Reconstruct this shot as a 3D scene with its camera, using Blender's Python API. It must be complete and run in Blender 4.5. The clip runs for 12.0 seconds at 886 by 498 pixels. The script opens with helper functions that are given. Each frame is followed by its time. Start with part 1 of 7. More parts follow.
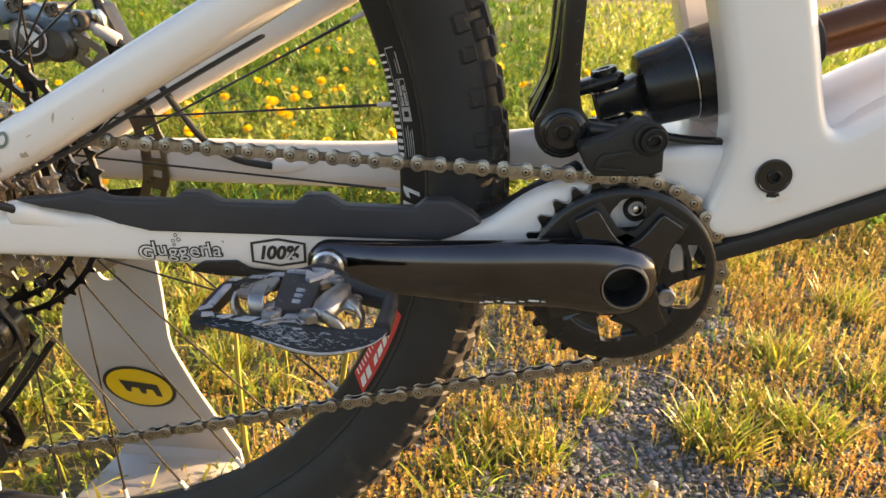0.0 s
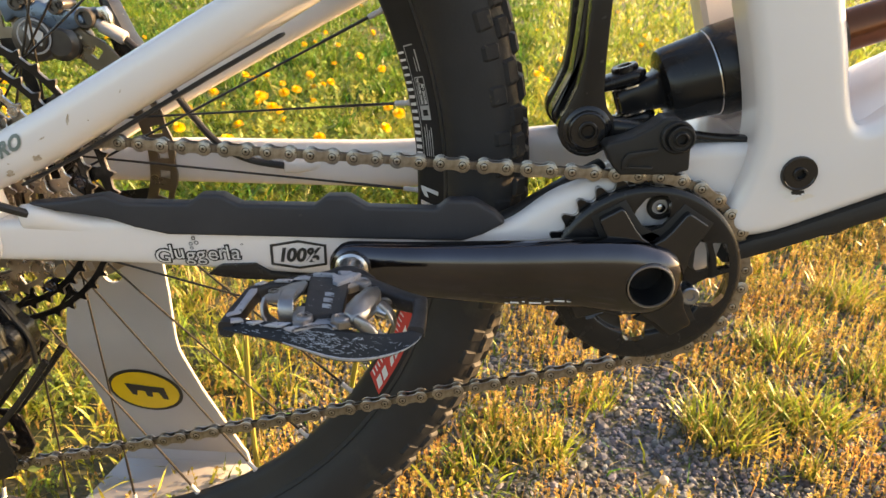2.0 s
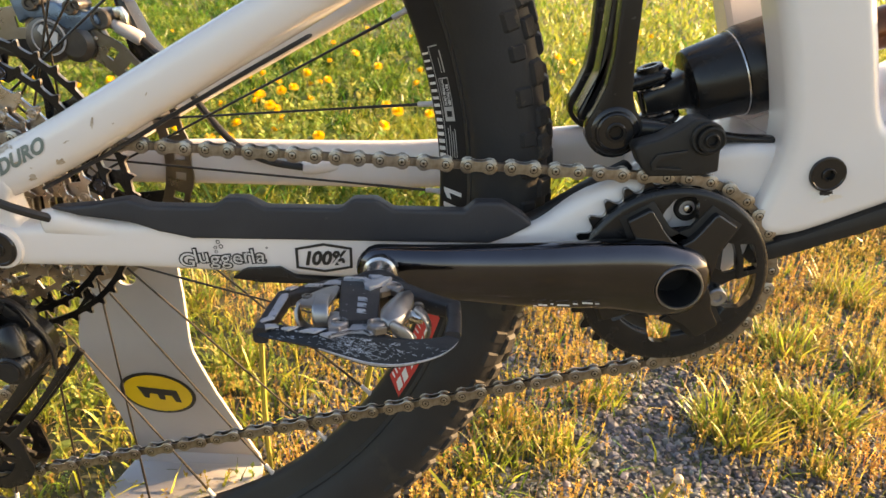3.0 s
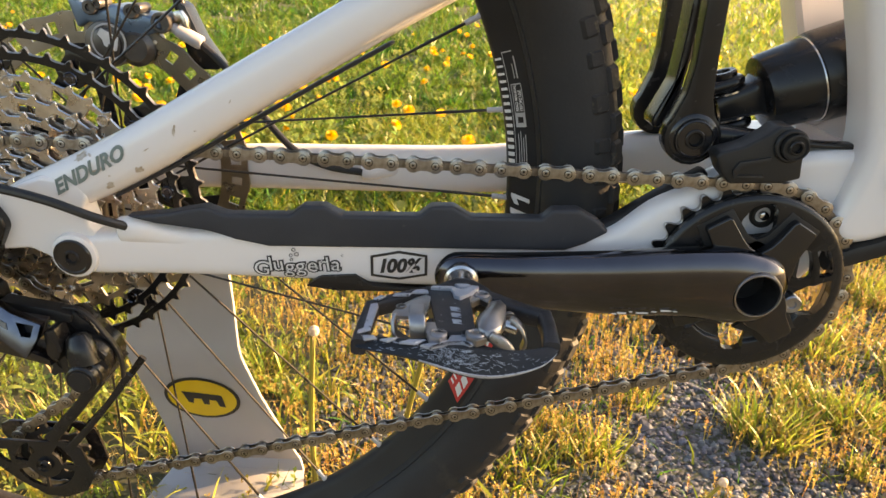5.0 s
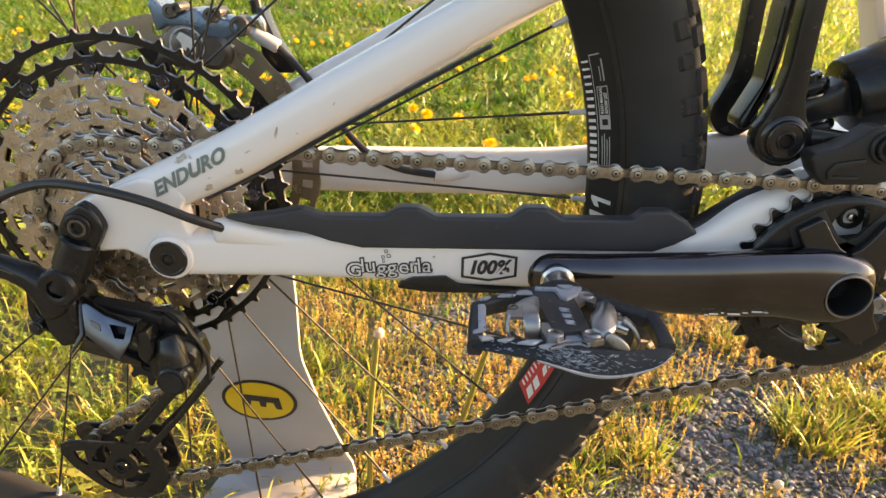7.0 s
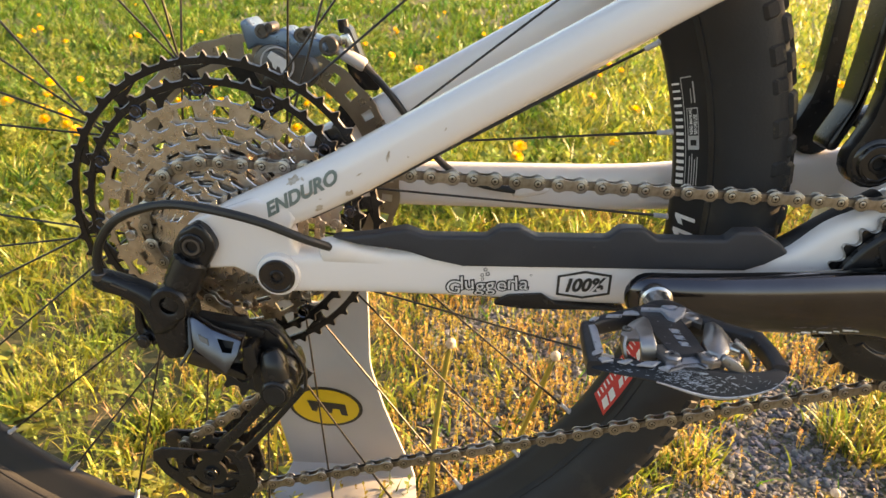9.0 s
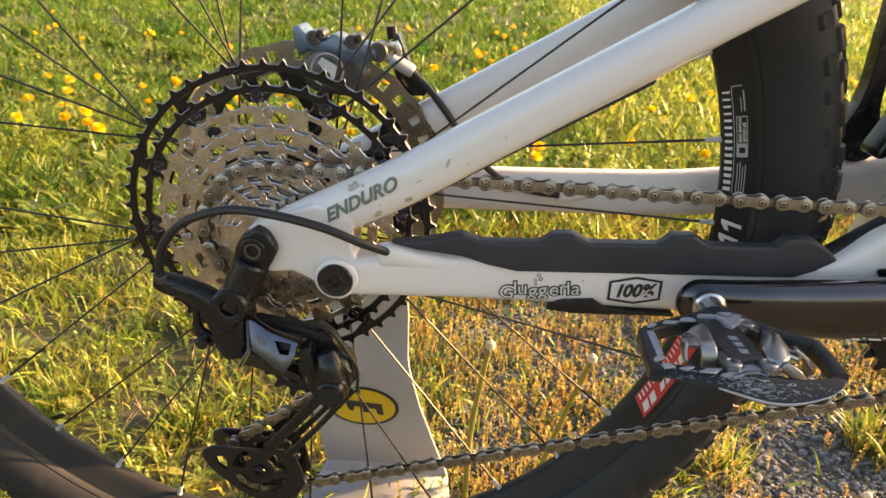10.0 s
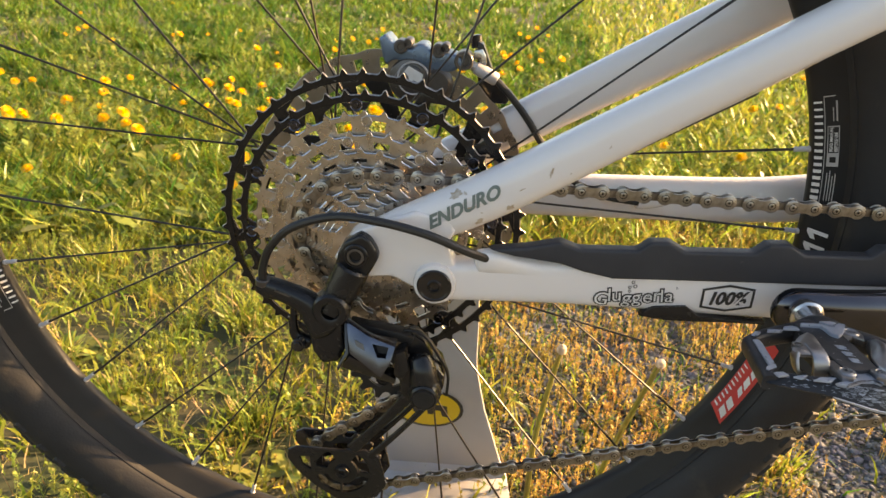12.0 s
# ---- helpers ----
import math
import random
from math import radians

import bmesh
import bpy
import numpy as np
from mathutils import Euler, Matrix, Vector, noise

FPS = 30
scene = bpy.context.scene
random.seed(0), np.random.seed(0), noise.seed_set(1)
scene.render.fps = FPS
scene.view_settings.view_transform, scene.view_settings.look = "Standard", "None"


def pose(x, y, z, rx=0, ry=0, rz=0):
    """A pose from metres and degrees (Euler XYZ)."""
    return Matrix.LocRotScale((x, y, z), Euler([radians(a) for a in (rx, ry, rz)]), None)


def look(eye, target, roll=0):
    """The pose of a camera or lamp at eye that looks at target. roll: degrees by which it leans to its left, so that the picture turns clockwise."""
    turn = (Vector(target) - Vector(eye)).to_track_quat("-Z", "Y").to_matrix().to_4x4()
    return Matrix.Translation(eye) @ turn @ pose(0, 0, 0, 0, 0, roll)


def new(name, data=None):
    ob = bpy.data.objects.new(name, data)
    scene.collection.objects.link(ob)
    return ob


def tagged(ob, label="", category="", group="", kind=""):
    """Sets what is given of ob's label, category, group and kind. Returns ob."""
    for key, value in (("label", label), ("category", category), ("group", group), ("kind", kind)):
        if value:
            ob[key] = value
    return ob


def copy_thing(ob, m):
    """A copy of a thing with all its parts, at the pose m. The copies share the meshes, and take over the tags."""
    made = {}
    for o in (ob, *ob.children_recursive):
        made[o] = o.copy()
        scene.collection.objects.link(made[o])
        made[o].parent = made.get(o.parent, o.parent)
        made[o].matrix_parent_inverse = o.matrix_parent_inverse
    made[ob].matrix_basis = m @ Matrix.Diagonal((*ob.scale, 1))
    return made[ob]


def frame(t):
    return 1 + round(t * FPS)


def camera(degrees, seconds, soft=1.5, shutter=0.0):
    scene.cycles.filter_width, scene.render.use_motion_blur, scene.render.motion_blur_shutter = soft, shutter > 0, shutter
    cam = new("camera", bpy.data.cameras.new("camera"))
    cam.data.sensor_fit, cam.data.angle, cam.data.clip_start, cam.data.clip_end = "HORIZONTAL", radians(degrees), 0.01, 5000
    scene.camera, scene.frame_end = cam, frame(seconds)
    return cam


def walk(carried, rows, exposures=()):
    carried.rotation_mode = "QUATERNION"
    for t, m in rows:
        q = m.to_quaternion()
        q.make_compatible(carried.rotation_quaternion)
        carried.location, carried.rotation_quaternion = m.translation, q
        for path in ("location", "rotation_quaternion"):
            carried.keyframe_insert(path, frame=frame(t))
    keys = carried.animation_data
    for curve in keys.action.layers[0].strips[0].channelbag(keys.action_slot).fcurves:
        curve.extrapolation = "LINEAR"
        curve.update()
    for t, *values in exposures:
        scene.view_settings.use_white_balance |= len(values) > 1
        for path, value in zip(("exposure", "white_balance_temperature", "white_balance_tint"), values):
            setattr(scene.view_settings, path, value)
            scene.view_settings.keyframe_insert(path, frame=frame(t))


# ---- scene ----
from mathutils.bvhtree import BVHTree

cam = camera(67.6, 12.0, 1.45)
cam.data.dof.use_dof, cam.data.dof.focus_distance, cam.data.dof.aperture_fstop = True, 0.44, 19.0
PATH = [
    (0, (0.3543, -0.4307, 0.5105), (0.2997, 0.4913, 0.1272), 1.57),
    (0.5, (0.3517, -0.4303, 0.5093), (0.3013, 0.4920, 0.1262), 1.51),
    (1, (0.3474, -0.4293, 0.5096), (0.3020, 0.4924, 0.1241), 1.46),
    (1.5, (0.3412, -0.4280, 0.5100), (0.3011, 0.4930, 0.1225), 1.45),
    (2, (0.3320, -0.4258, 0.5120), (0.2987, 0.4935, 0.1200), 1.48),
    (2.5, (0.3216, -0.4237, 0.5132), (0.2948, 0.4943, 0.1176), 1.47),
    (4.5, (0.2798, -0.4214, 0.5154), (0.2619, 0.4961, 0.1181), 1.44),
    (5, (0.2649, -0.4196, 0.5168), (0.2488, 0.4970, 0.1172), 1.54),
    (5.5, (0.2493, -0.4205, 0.5149), (0.2364, 0.4974, 0.1184), 1.64),
    (6, (0.2355, -0.4191, 0.5146), (0.2227, 0.4984, 0.1172), 1.66),
    (6.5, (0.2244, -0.4198, 0.5159), (0.2088, 0.4975, 0.1179), 1.53),
    (7, (0.2124, -0.4232, 0.5149), (0.1954, 0.4958, 0.1209), 1.46),
    (9, (0.1586, -0.4300, 0.5298), (0.1309, 0.4865, 0.1308), 1.45),
    (9.5, (0.1443, -0.4343, 0.5334), (0.1119, 0.4816, 0.1332), 1.55),
    (10, (0.1300, -0.4358, 0.5363), (0.0926, 0.4786, 0.1332), 1.58),
    (10.5, (0.1187, -0.4380, 0.5396), (0.0737, 0.4750, 0.1342), 1.48),
    (11, (0.1074, -0.4403, 0.5403), (0.0551, 0.4734, 0.1373), 1.39),
    (11.5, (0.0956, -0.4427, 0.5414), (0.0392, 0.4713, 0.1396), 1.42),
    (12, (0.0802, -0.4443, 0.5415), (0.0213, 0.4690, 0.1385), 1.48),
]
walk(cam, [(t, look(eye, target, roll)) for t, eye, target, roll in PATH], [(0.0, 1.96, 7600, 14), (2.5, 1.97, 7600, 14), (5.0, 2.03, 7600, 14), (7.0, 2.07, 7600, 14), (9.0, 2.00, 7700, 14), (10.5, 1.88, 7700, 14), (12.0, 1.83, 7650, 14)])

# ---- light ----
SUN_AZ, SUN_EL = 16.0, 17.0          # degrees from +x towards +y, and above the horizon
world = bpy.data.worlds.new("sky")
scene.world = world
world.use_nodes = True
wn = world.node_tree.nodes
sky = wn.new("ShaderNodeTexSky")
sky.sky_type, sky.sun_disc = "NISHITA", False
sky.sun_elevation, sky.sun_rotation = radians(SUN_EL), radians(90 - SUN_AZ)
sky.air_density, sky.dust_density = 1.0, 2.2
world.node_tree.links.new(sky.outputs["Color"], wn["Background"].inputs["Color"])
wn["Background"].inputs["Strength"].default_value = 0.105
lamp = bpy.data.lights.new("sun", "SUN")
lamp.energy, lamp.angle, lamp.color = 6.0, radians(0.6), (1.0, 0.68, 0.36)
sun = new("sun", lamp)
sun_way = Vector((math.cos(radians(SUN_EL)) * math.cos(radians(SUN_AZ)), math.cos(radians(SUN_EL)) * math.sin(radians(SUN_AZ)), math.sin(radians(SUN_EL))))
sun.matrix_world = look(sun_way * 30, (0, 0, 0))


# ---- materials ----
def mat(name, base, rough=0.5, metal=0.0, second=None, scale=60.0, amount=0.5, bump=0.0, bump_scale=300.0, coat=0.0, random=0.0, island=False, through_light=0.0, wear=None, wear_at=0.62, wear_scale=25.0, rough_var=0.0, spec=0.5, stretch=None):
    """A procedural surface: two colours mixed by coarse noise, fine relief, wear spots, and variation from piece to piece."""
    m = bpy.data.materials.new(name)
    m.use_nodes = True
    n, k = m.node_tree.nodes, m.node_tree.links
    b = n["Principled BSDF"]
    b.inputs["Roughness"].default_value, b.inputs["Metallic"].default_value = rough, metal
    b.inputs["Coat Weight"].default_value, b.inputs["Coat Roughness"].default_value = coat, 0.08
    b.inputs["Specular IOR Level"].default_value = spec
    co = n.new("ShaderNodeTexCoord")
    place = co.outputs["Object"]
    if stretch:
        mp = n.new("ShaderNodeMapping")
        mp.inputs["Scale"].default_value = stretch
        k.new(place, mp.inputs["Vector"])
        place = mp.outputs["Vector"]

    def tex(s, detail=4.0):
        t = n.new("ShaderNodeTexNoise")
        t.inputs["Scale"].default_value, t.inputs["Detail"].default_value = s, detail
        k.new(place, t.inputs["Vector"])
        return t.outputs["Fac"]

    def ramp(src, a, z):
        r = n.new("ShaderNodeMapRange")
        r.inputs["From Min"].default_value, r.inputs["From Max"].default_value = a, z
        k.new(src, r.inputs["Value"])
        return r.outputs["Result"]

    def mix(fac, a, z):
        x = n.new("ShaderNodeMix")
        x.data_type = "RGBA"
        for i, v in ((0, fac), (6, a), (7, z)):
            if isinstance(v, bpy.types.NodeSocket):
                k.new(v, x.inputs[i])
            else:
                x.inputs[i].default_value = v if i == 0 else (*v, 1.0)
        return x.outputs[2]

    col = mix(ramp(tex(scale), 0.5 - 0.5 * amount, 0.5 + 0.5 * amount), base, second or [c * 0.8 for c in base])
    if random:
        src = n.new("ShaderNodeNewGeometry").outputs["Random Per Island"] if island else n.new("ShaderNodeObjectInfo").outputs["Random"]
        h = n.new("ShaderNodeHueSaturation")
        r1 = n.new("ShaderNodeMapRange")
        r1.inputs["To Min"].default_value, r1.inputs["To Max"].default_value = 1 - random, 1 + random
        k.new(src, r1.inputs["Value"])
        k.new(r1.outputs["Result"], h.inputs["Value"])
        r2 = n.new("ShaderNodeMapRange")
        r2.inputs["To Min"].default_value, r2.inputs["To Max"].default_value = 0.5 + 0.09 * random, 0.5 - 0.09 * random
        mul = n.new("ShaderNodeMath")
        mul.operation, mul.inputs[1].default_value = "MULTIPLY", 7.13
        fr = n.new("ShaderNodeMath")
        fr.operation = "FRACT"
        k.new(src, mul.inputs[0])
        k.new(mul.outputs[0], fr.inputs[0])
        k.new(fr.outputs[0], r2.inputs["Value"])
        k.new(r2.outputs["Result"], h.inputs["Hue"])
        k.new(col, h.inputs["Color"])
        col = h.outputs["Color"]
    if wear:
        spot = ramp(tex(wear_scale, 8.0), wear_at, wear_at + 0.05)
        col = mix(spot, col, wear)
    k.new(col, b.inputs["Base Color"])
    if rough_var:
        r = n.new("ShaderNodeMapRange")
        r.inputs["To Min"].default_value, r.inputs["To Max"].default_value = max(0.02, rough - rough_var), min(1, rough + rough_var)
        k.new(tex(scale * 1.7, 6.0), r.inputs["Value"])
        k.new(r.outputs["Result"], b.inputs["Roughness"])
    if bump:
        bp = n.new("ShaderNodeBump")
        bp.inputs["Strength"].default_value, bp.inputs["Distance"].default_value = bump, 0.001
        k.new(tex(bump_scale, 5.0), bp.inputs["Height"])
        k.new(bp.outputs["Normal"], b.inputs["Normal"])
    if through_light:
        tr = n.new("ShaderNodeBsdfTranslucent")
        k.new(col, tr.inputs["Color"])
        ms = n.new("ShaderNodeMixShader")
        ms.inputs[0].default_value = through_light
        k.new(b.outputs[0], ms.inputs[1])
        k.new(tr.outputs[0], ms.inputs[2])
        k.new(ms.outputs[0], n["Material Output"].inputs["Surface"])
    return m


PAINT = mat("white_paint", (0.82, 0.780, 0.765), 0.27, second=(0.745, 0.705, 0.685), scale=9, amount=0.9, coat=0.65)
PAINT.node_tree.nodes["Principled BSDF"].inputs["Coat Roughness"].default_value = 0.18
BLACK_GLOSS = mat("gloss_black", (0.0110, 0.0108, 0.0118), 0.16, second=(0.015, 0.013, 0.013), scale=30, coat=0.4, rough_var=0.05, spec=0.45)
CRANK = mat("crank_black", (0.092, 0.092, 0.110), 0.14, 1.0, second=(0.058, 0.057, 0.066), scale=24, coat=0.5, rough_var=0.04)
BLACK_SATIN = mat("satin_black", (0.0110, 0.0113, 0.0130), 0.24, second=(0.016, 0.015, 0.0145), scale=70, rough_var=0.12, bump=0.04, bump_scale=700, spec=0.42)
BLACK_MATTE = mat("matte_black", (0.0150, 0.0150, 0.0160), 0.45, second=(0.021, 0.020, 0.019), scale=50, rough_var=0.15, bump=0.12, bump_scale=900, spec=0.35)
RUBBER = mat("grey_rubber", (0.029, 0.031, 0.038), 0.50, second=(0.042, 0.044, 0.051), scale=26, rough_var=0.15, bump=0.15, bump_scale=1200, wear=(0.065, 0.062, 0.06), wear_at=0.70, wear_scale=90, spec=0.35)
TYRE = mat("tyre_rubber", (0.0175, 0.0175, 0.0190), 0.55, second=(0.026, 0.0255, 0.027), scale=34, rough_var=0.10, bump=0.2, bump_scale=500, wear=(0.036, 0.033, 0.030), wear_at=0.62, wear_scale=22, spec=0.36)
KNOB_DUST = mat("dusty_knob", (0.0245, 0.0240, 0.0250), 0.62, second=(0.034, 0.032, 0.031), scale=80, bump=0.3, bump_scale=700, wear=(0.075, 0.062, 0.047), wear_at=0.62, wear_scale=110, spec=0.25)
RIM = mat("rim_black", (0.015, 0.0145, 0.0150), 0.42, second=(0.023, 0.022, 0.022), scale=30, rough_var=0.1, bump=0.05, bump_scale=500, wear=(0.02, 0.018, 0.016), wear_at=0.70, wear_scale=45, spec=0.28)
STEEL = mat("chain_steel", (0.45, 0.425, 0.39), 0.32, 1.0, second=(0.28, 0.245, 0.21), scale=260, amount=0.4, rough_var=0.12, bump=0.14, bump_scale=900, random=0.12)
NICKEL = mat("cog_nickel", (0.67, 0.605, 0.54), 0.29, 1.0, second=(0.44, 0.38, 0.315), scale=120, rough_var=0.12, bump=0.28, bump_scale=130, wear=(0.24, 0.195, 0.145), wear_at=0.67, wear_scale=110)
COG_BLACK = mat("cog_black", (0.0092, 0.0086, 0.0090), 0.20, 0.25, second=(0.020, 0.018, 0.017), scale=90, rough_var=0.10, wear=(0.35, 0.32, 0.29), wear_at=0.72, wear_scale=180)
GROOVE = mat("dark_groove", (0.03, 0.025, 0.02), 0.5, 0.6)
# Chain steel darkened by colour for the shade on the recessed inner links.
SHADED_STEEL = mat("chain_steel_shaded", (0.30, 0.275, 0.245), 0.38, 1.0, second=(0.15, 0.125, 0.10), scale=260, amount=0.4, rough_var=0.12, bump=0.14, bump_scale=900, random=0.15)
# Bare metal of worn edges, brightened so that it also carries their glints.
WORN_GLINT = mat("worn_glint", (0.62, 0.59, 0.56), 0.42, 1.0, second=(0.16, 0.14, 0.13), scale=260, amount=0.5)
SILVER = mat("bright_silver", (0.72, 0.71, 0.70), 0.22, 1.0, second=(0.55, 0.53, 0.52), scale=120, rough_var=0.1)
BINDING = mat("binding_steel", (0.40, 0.40, 0.42), 0.36, 1.0, second=(0.27, 0.26, 0.26), scale=90, rough_var=0.1, wear=(0.16, 0.14, 0.12), wear_at=0.66, wear_scale=150)
PEDAL = mat("pedal_body", (0.018, 0.019, 0.022), 0.42, second=(0.035, 0.035, 0.04), scale=80, rough_var=0.15, bump=0.1, bump_scale=700, wear=(0.30, 0.30, 0.32), wear_at=0.68, wear_scale=520, spec=0.35)
PEDAL_SCRAPED = mat("pedal_scraped", (0.012, 0.0135, 0.017), 0.48, second=(0.026, 0.028, 0.033), scale=120, rough_var=0.15, bump=0.3, bump_scale=500, wear=(0.22, 0.23, 0.25), wear_at=0.66, wear_scale=1500, stretch=(0.22, 1.0, 1.2), spec=0.28)
PEDAL_TOP = mat("pedal_top", (0.62, 0.66, 0.74), 0.36, 0.5, second=(0.44, 0.47, 0.53), scale=120, rough_var=0.12, wear=(0.12, 0.125, 0.14), wear_at=0.63, wear_scale=320)
PEDAL_PAD = mat("pedal_pad", (0.40, 0.435, 0.51), 0.40, 0.4, second=(0.30, 0.325, 0.38), scale=120, rough_var=0.12, wear=(0.10, 0.105, 0.12), wear_at=0.63, wear_scale=320)
GUARD_GREY = mat("derailleur_grey", (0.130, 0.142, 0.185), 0.17, 1.0, second=(0.085, 0.092, 0.115), scale=90, rough_var=0.06)
CALIPER_BLUE = mat("caliper_blue", (0.19, 0.25, 0.34), 0.3, 0.6, second=(0.11, 0.18, 0.28), scale=80, rough_var=0.12)
CALIPER_GREY = mat("caliper_grey", (0.15, 0.14, 0.13), 0.34, 0.7, second=(0.10, 0.09, 0.085), scale=80, rough_var=0.1)
ROTOR = mat("rotor_steel", (0.40, 0.365, 0.325), 0.30, 1.0, second=(0.28, 0.25, 0.215), scale=60, rough_var=0.12)
CABLE = mat("cable_black", (0.012, 0.012, 0.013), 0.36, second=(0.022, 0.021, 0.021), scale=60)
BRONZE = mat("bronze_shaft", (0.20, 0.085, 0.045), 0.22, 0.9, second=(0.15, 0.06, 0.035), scale=60, rough_var=0.05)
WHITE_INK = mat("white_ink", (0.80, 0.79, 0.77), 0.5, second=(0.62, 0.60, 0.57), scale=90)
BLACK_INK = mat("black_ink", (0.02, 0.02, 0.02), 0.45, second=(0.035, 0.034, 0.033), scale=120)
GREEN_INK = mat("grey_green_ink", (0.13, 0.17, 0.15), 0.4, second=(0.18, 0.21, 0.19), scale=120)
RED_INK = mat("red_sticker", (0.62, 0.045, 0.035), 0.4, second=(0.5, 0.035, 0.03), scale=60)
YELLOW = mat("yellow_badge", (0.80, 0.55, 0.02), 0.32, second=(0.74, 0.49, 0.02), scale=60)
ALLOY = mat("grey_sheet_metal", (0.50, 0.485, 0.49), 0.38, 0.12, second=(0.43, 0.42, 0.43), scale=14, rough_var=0.1, bump=0.03, bump_scale=400, wear=(0.52, 0.5, 0.48), wear_at=0.74, wear_scale=60)
SPOKE = mat("black_spoke", (0.03, 0.028, 0.027), 0.3, 0.6, second=(0.05, 0.045, 0.04), scale=120)
GRASS = mat("grass_blade", (0.042, 0.122, 0.013), 0.38, second=(0.165, 0.245, 0.029), scale=2.4, amount=0.45, random=0.55, island=True, through_light=0.48)
# Tuft colour; also the paler copy of GRASS for sunny lawn.
TUFT = mat("tuft_blade", (0.150, 0.250, 0.028), 0.40, second=(0.41, 0.395, 0.066), scale=14, amount=0.5, random=0.45, island=True, through_light=0.48)
STRAW = mat("dry_straw", (0.42, 0.30, 0.13), 0.6, second=(0.52, 0.40, 0.2), scale=8, random=0.3, island=True, through_light=0.3)
WEED = mat("golden_weed", (0.50, 0.30, 0.088), 0.6, second=(0.40, 0.36, 0.078), scale=9, amount=0.5, random=0.45, island=True, through_light=0.42)
LEAF = mat("broad_leaf", (0.13, 0.24, 0.045), 0.40, second=(0.32, 0.335, 0.082), scale=6, amount=0.6, random=0.4, island=True, through_light=0.45)
PETAL = mat("dandelion_petal", (0.88, 0.63, 0.014), 0.55, second=(0.86, 0.50, 0.01), scale=200, random=0.15, island=True, through_light=0.3)
STEM = mat("flower_stem", (0.30, 0.33, 0.07), 0.5, second=(0.38, 0.31, 0.09), scale=40, through_light=0.3)
FLUFF = mat("seed_head", (0.80, 0.76, 0.68), 0.8, second=(0.55, 0.45, 0.32), scale=300, through_light=0.3)
STONE = mat("gravel_stone", (0.070, 0.077, 0.093), 0.7, second=(0.155, 0.164, 0.188), scale=40, random=0.75, island=True, bump=0.3, bump_scale=600)
SOIL = mat("soil", (0.048, 0.047, 0.045), 0.9, second=(0.055, 0.075, 0.022), scale=2.2, amount=0.5, bump=0.8, bump_scale=160, wear=(0.075, 0.077, 0.082), wear_at=0.5, wear_scale=220)


def turf_over_gravel(m, green, dry):
    """Blends the ground's grey earth into turf where the lawn lies, along an uneven edge."""
    n, k = m.node_tree.nodes, m.node_tree.links
    b = n["Principled BSDF"]
    grey = b.inputs["Base Color"].links[0].from_socket
    co = n.new("ShaderNodeTexCoord")
    xyz = n.new("ShaderNodeSeparateXYZ")
    k.new(co.outputs["Object"], xyz.inputs[0])
    wob = n.new("ShaderNodeTexNoise")
    wob.inputs["Scale"].default_value, wob.inputs["Detail"].default_value = 2.5, 6.0
    k.new(co.outputs["Object"], wob.inputs["Vector"])

    def calc(op, a, c):
        x = n.new("ShaderNodeMath")
        x.operation = op
        for i, v in enumerate((a, c)):
            if isinstance(v, bpy.types.NodeSocket):
                k.new(v, x.inputs[i])
            else:
                x.inputs[i].default_value = v
        return x.outputs[0]

    uneven = calc("MULTIPLY", calc("SUBTRACT", wob.outputs["Fac"], 0.5), 0.5)
    behind = calc("ADD", calc("SUBTRACT", xyz.outputs["Y"], calc("ADD", calc("MULTIPLY", xyz.outputs["X"], 0.18), 0.98)), uneven)
    beside = calc("MINIMUM", calc("SUBTRACT", 0.0, xyz.outputs["X"]), calc("ADD", xyz.outputs["Y"], 0.35))
    reach = n.new("ShaderNodeMapRange")
    reach.inputs["From Min"].default_value, reach.inputs["From Max"].default_value = -0.05, 0.12
    k.new(calc("MAXIMUM", behind, calc("ADD", beside, uneven)), reach.inputs["Value"])
    spots = n.new("ShaderNodeTexNoise")
    spots.inputs["Scale"].default_value, spots.inputs["Detail"].default_value = 7.0, 8.0
    k.new(co.outputs["Object"], spots.inputs["Vector"])
    span = n.new("ShaderNodeMapRange")
    span.inputs["From Min"].default_value, span.inputs["From Max"].default_value = 0.35, 0.65
    k.new(spots.outputs["Fac"], span.inputs["Value"])

    def blend(fac, a, c):
        x = n.new("ShaderNodeMix")
        x.data_type = "RGBA"
        k.new(fac, x.inputs[0])
        for i, v in ((6, a), (7, c)):
            if isinstance(v, bpy.types.NodeSocket):
                k.new(v, x.inputs[i])
            else:
                x.inputs[i].default_value = (*v, 1.0)
        return x.outputs[2]

    k.new(blend(reach.outputs["Result"], grey, blend(span.outputs["Result"], green, dry)), b.inputs["Base Color"])


turf_over_gravel(SOIL, (0.036, 0.050, 0.016), (0.105, 0.095, 0.058))


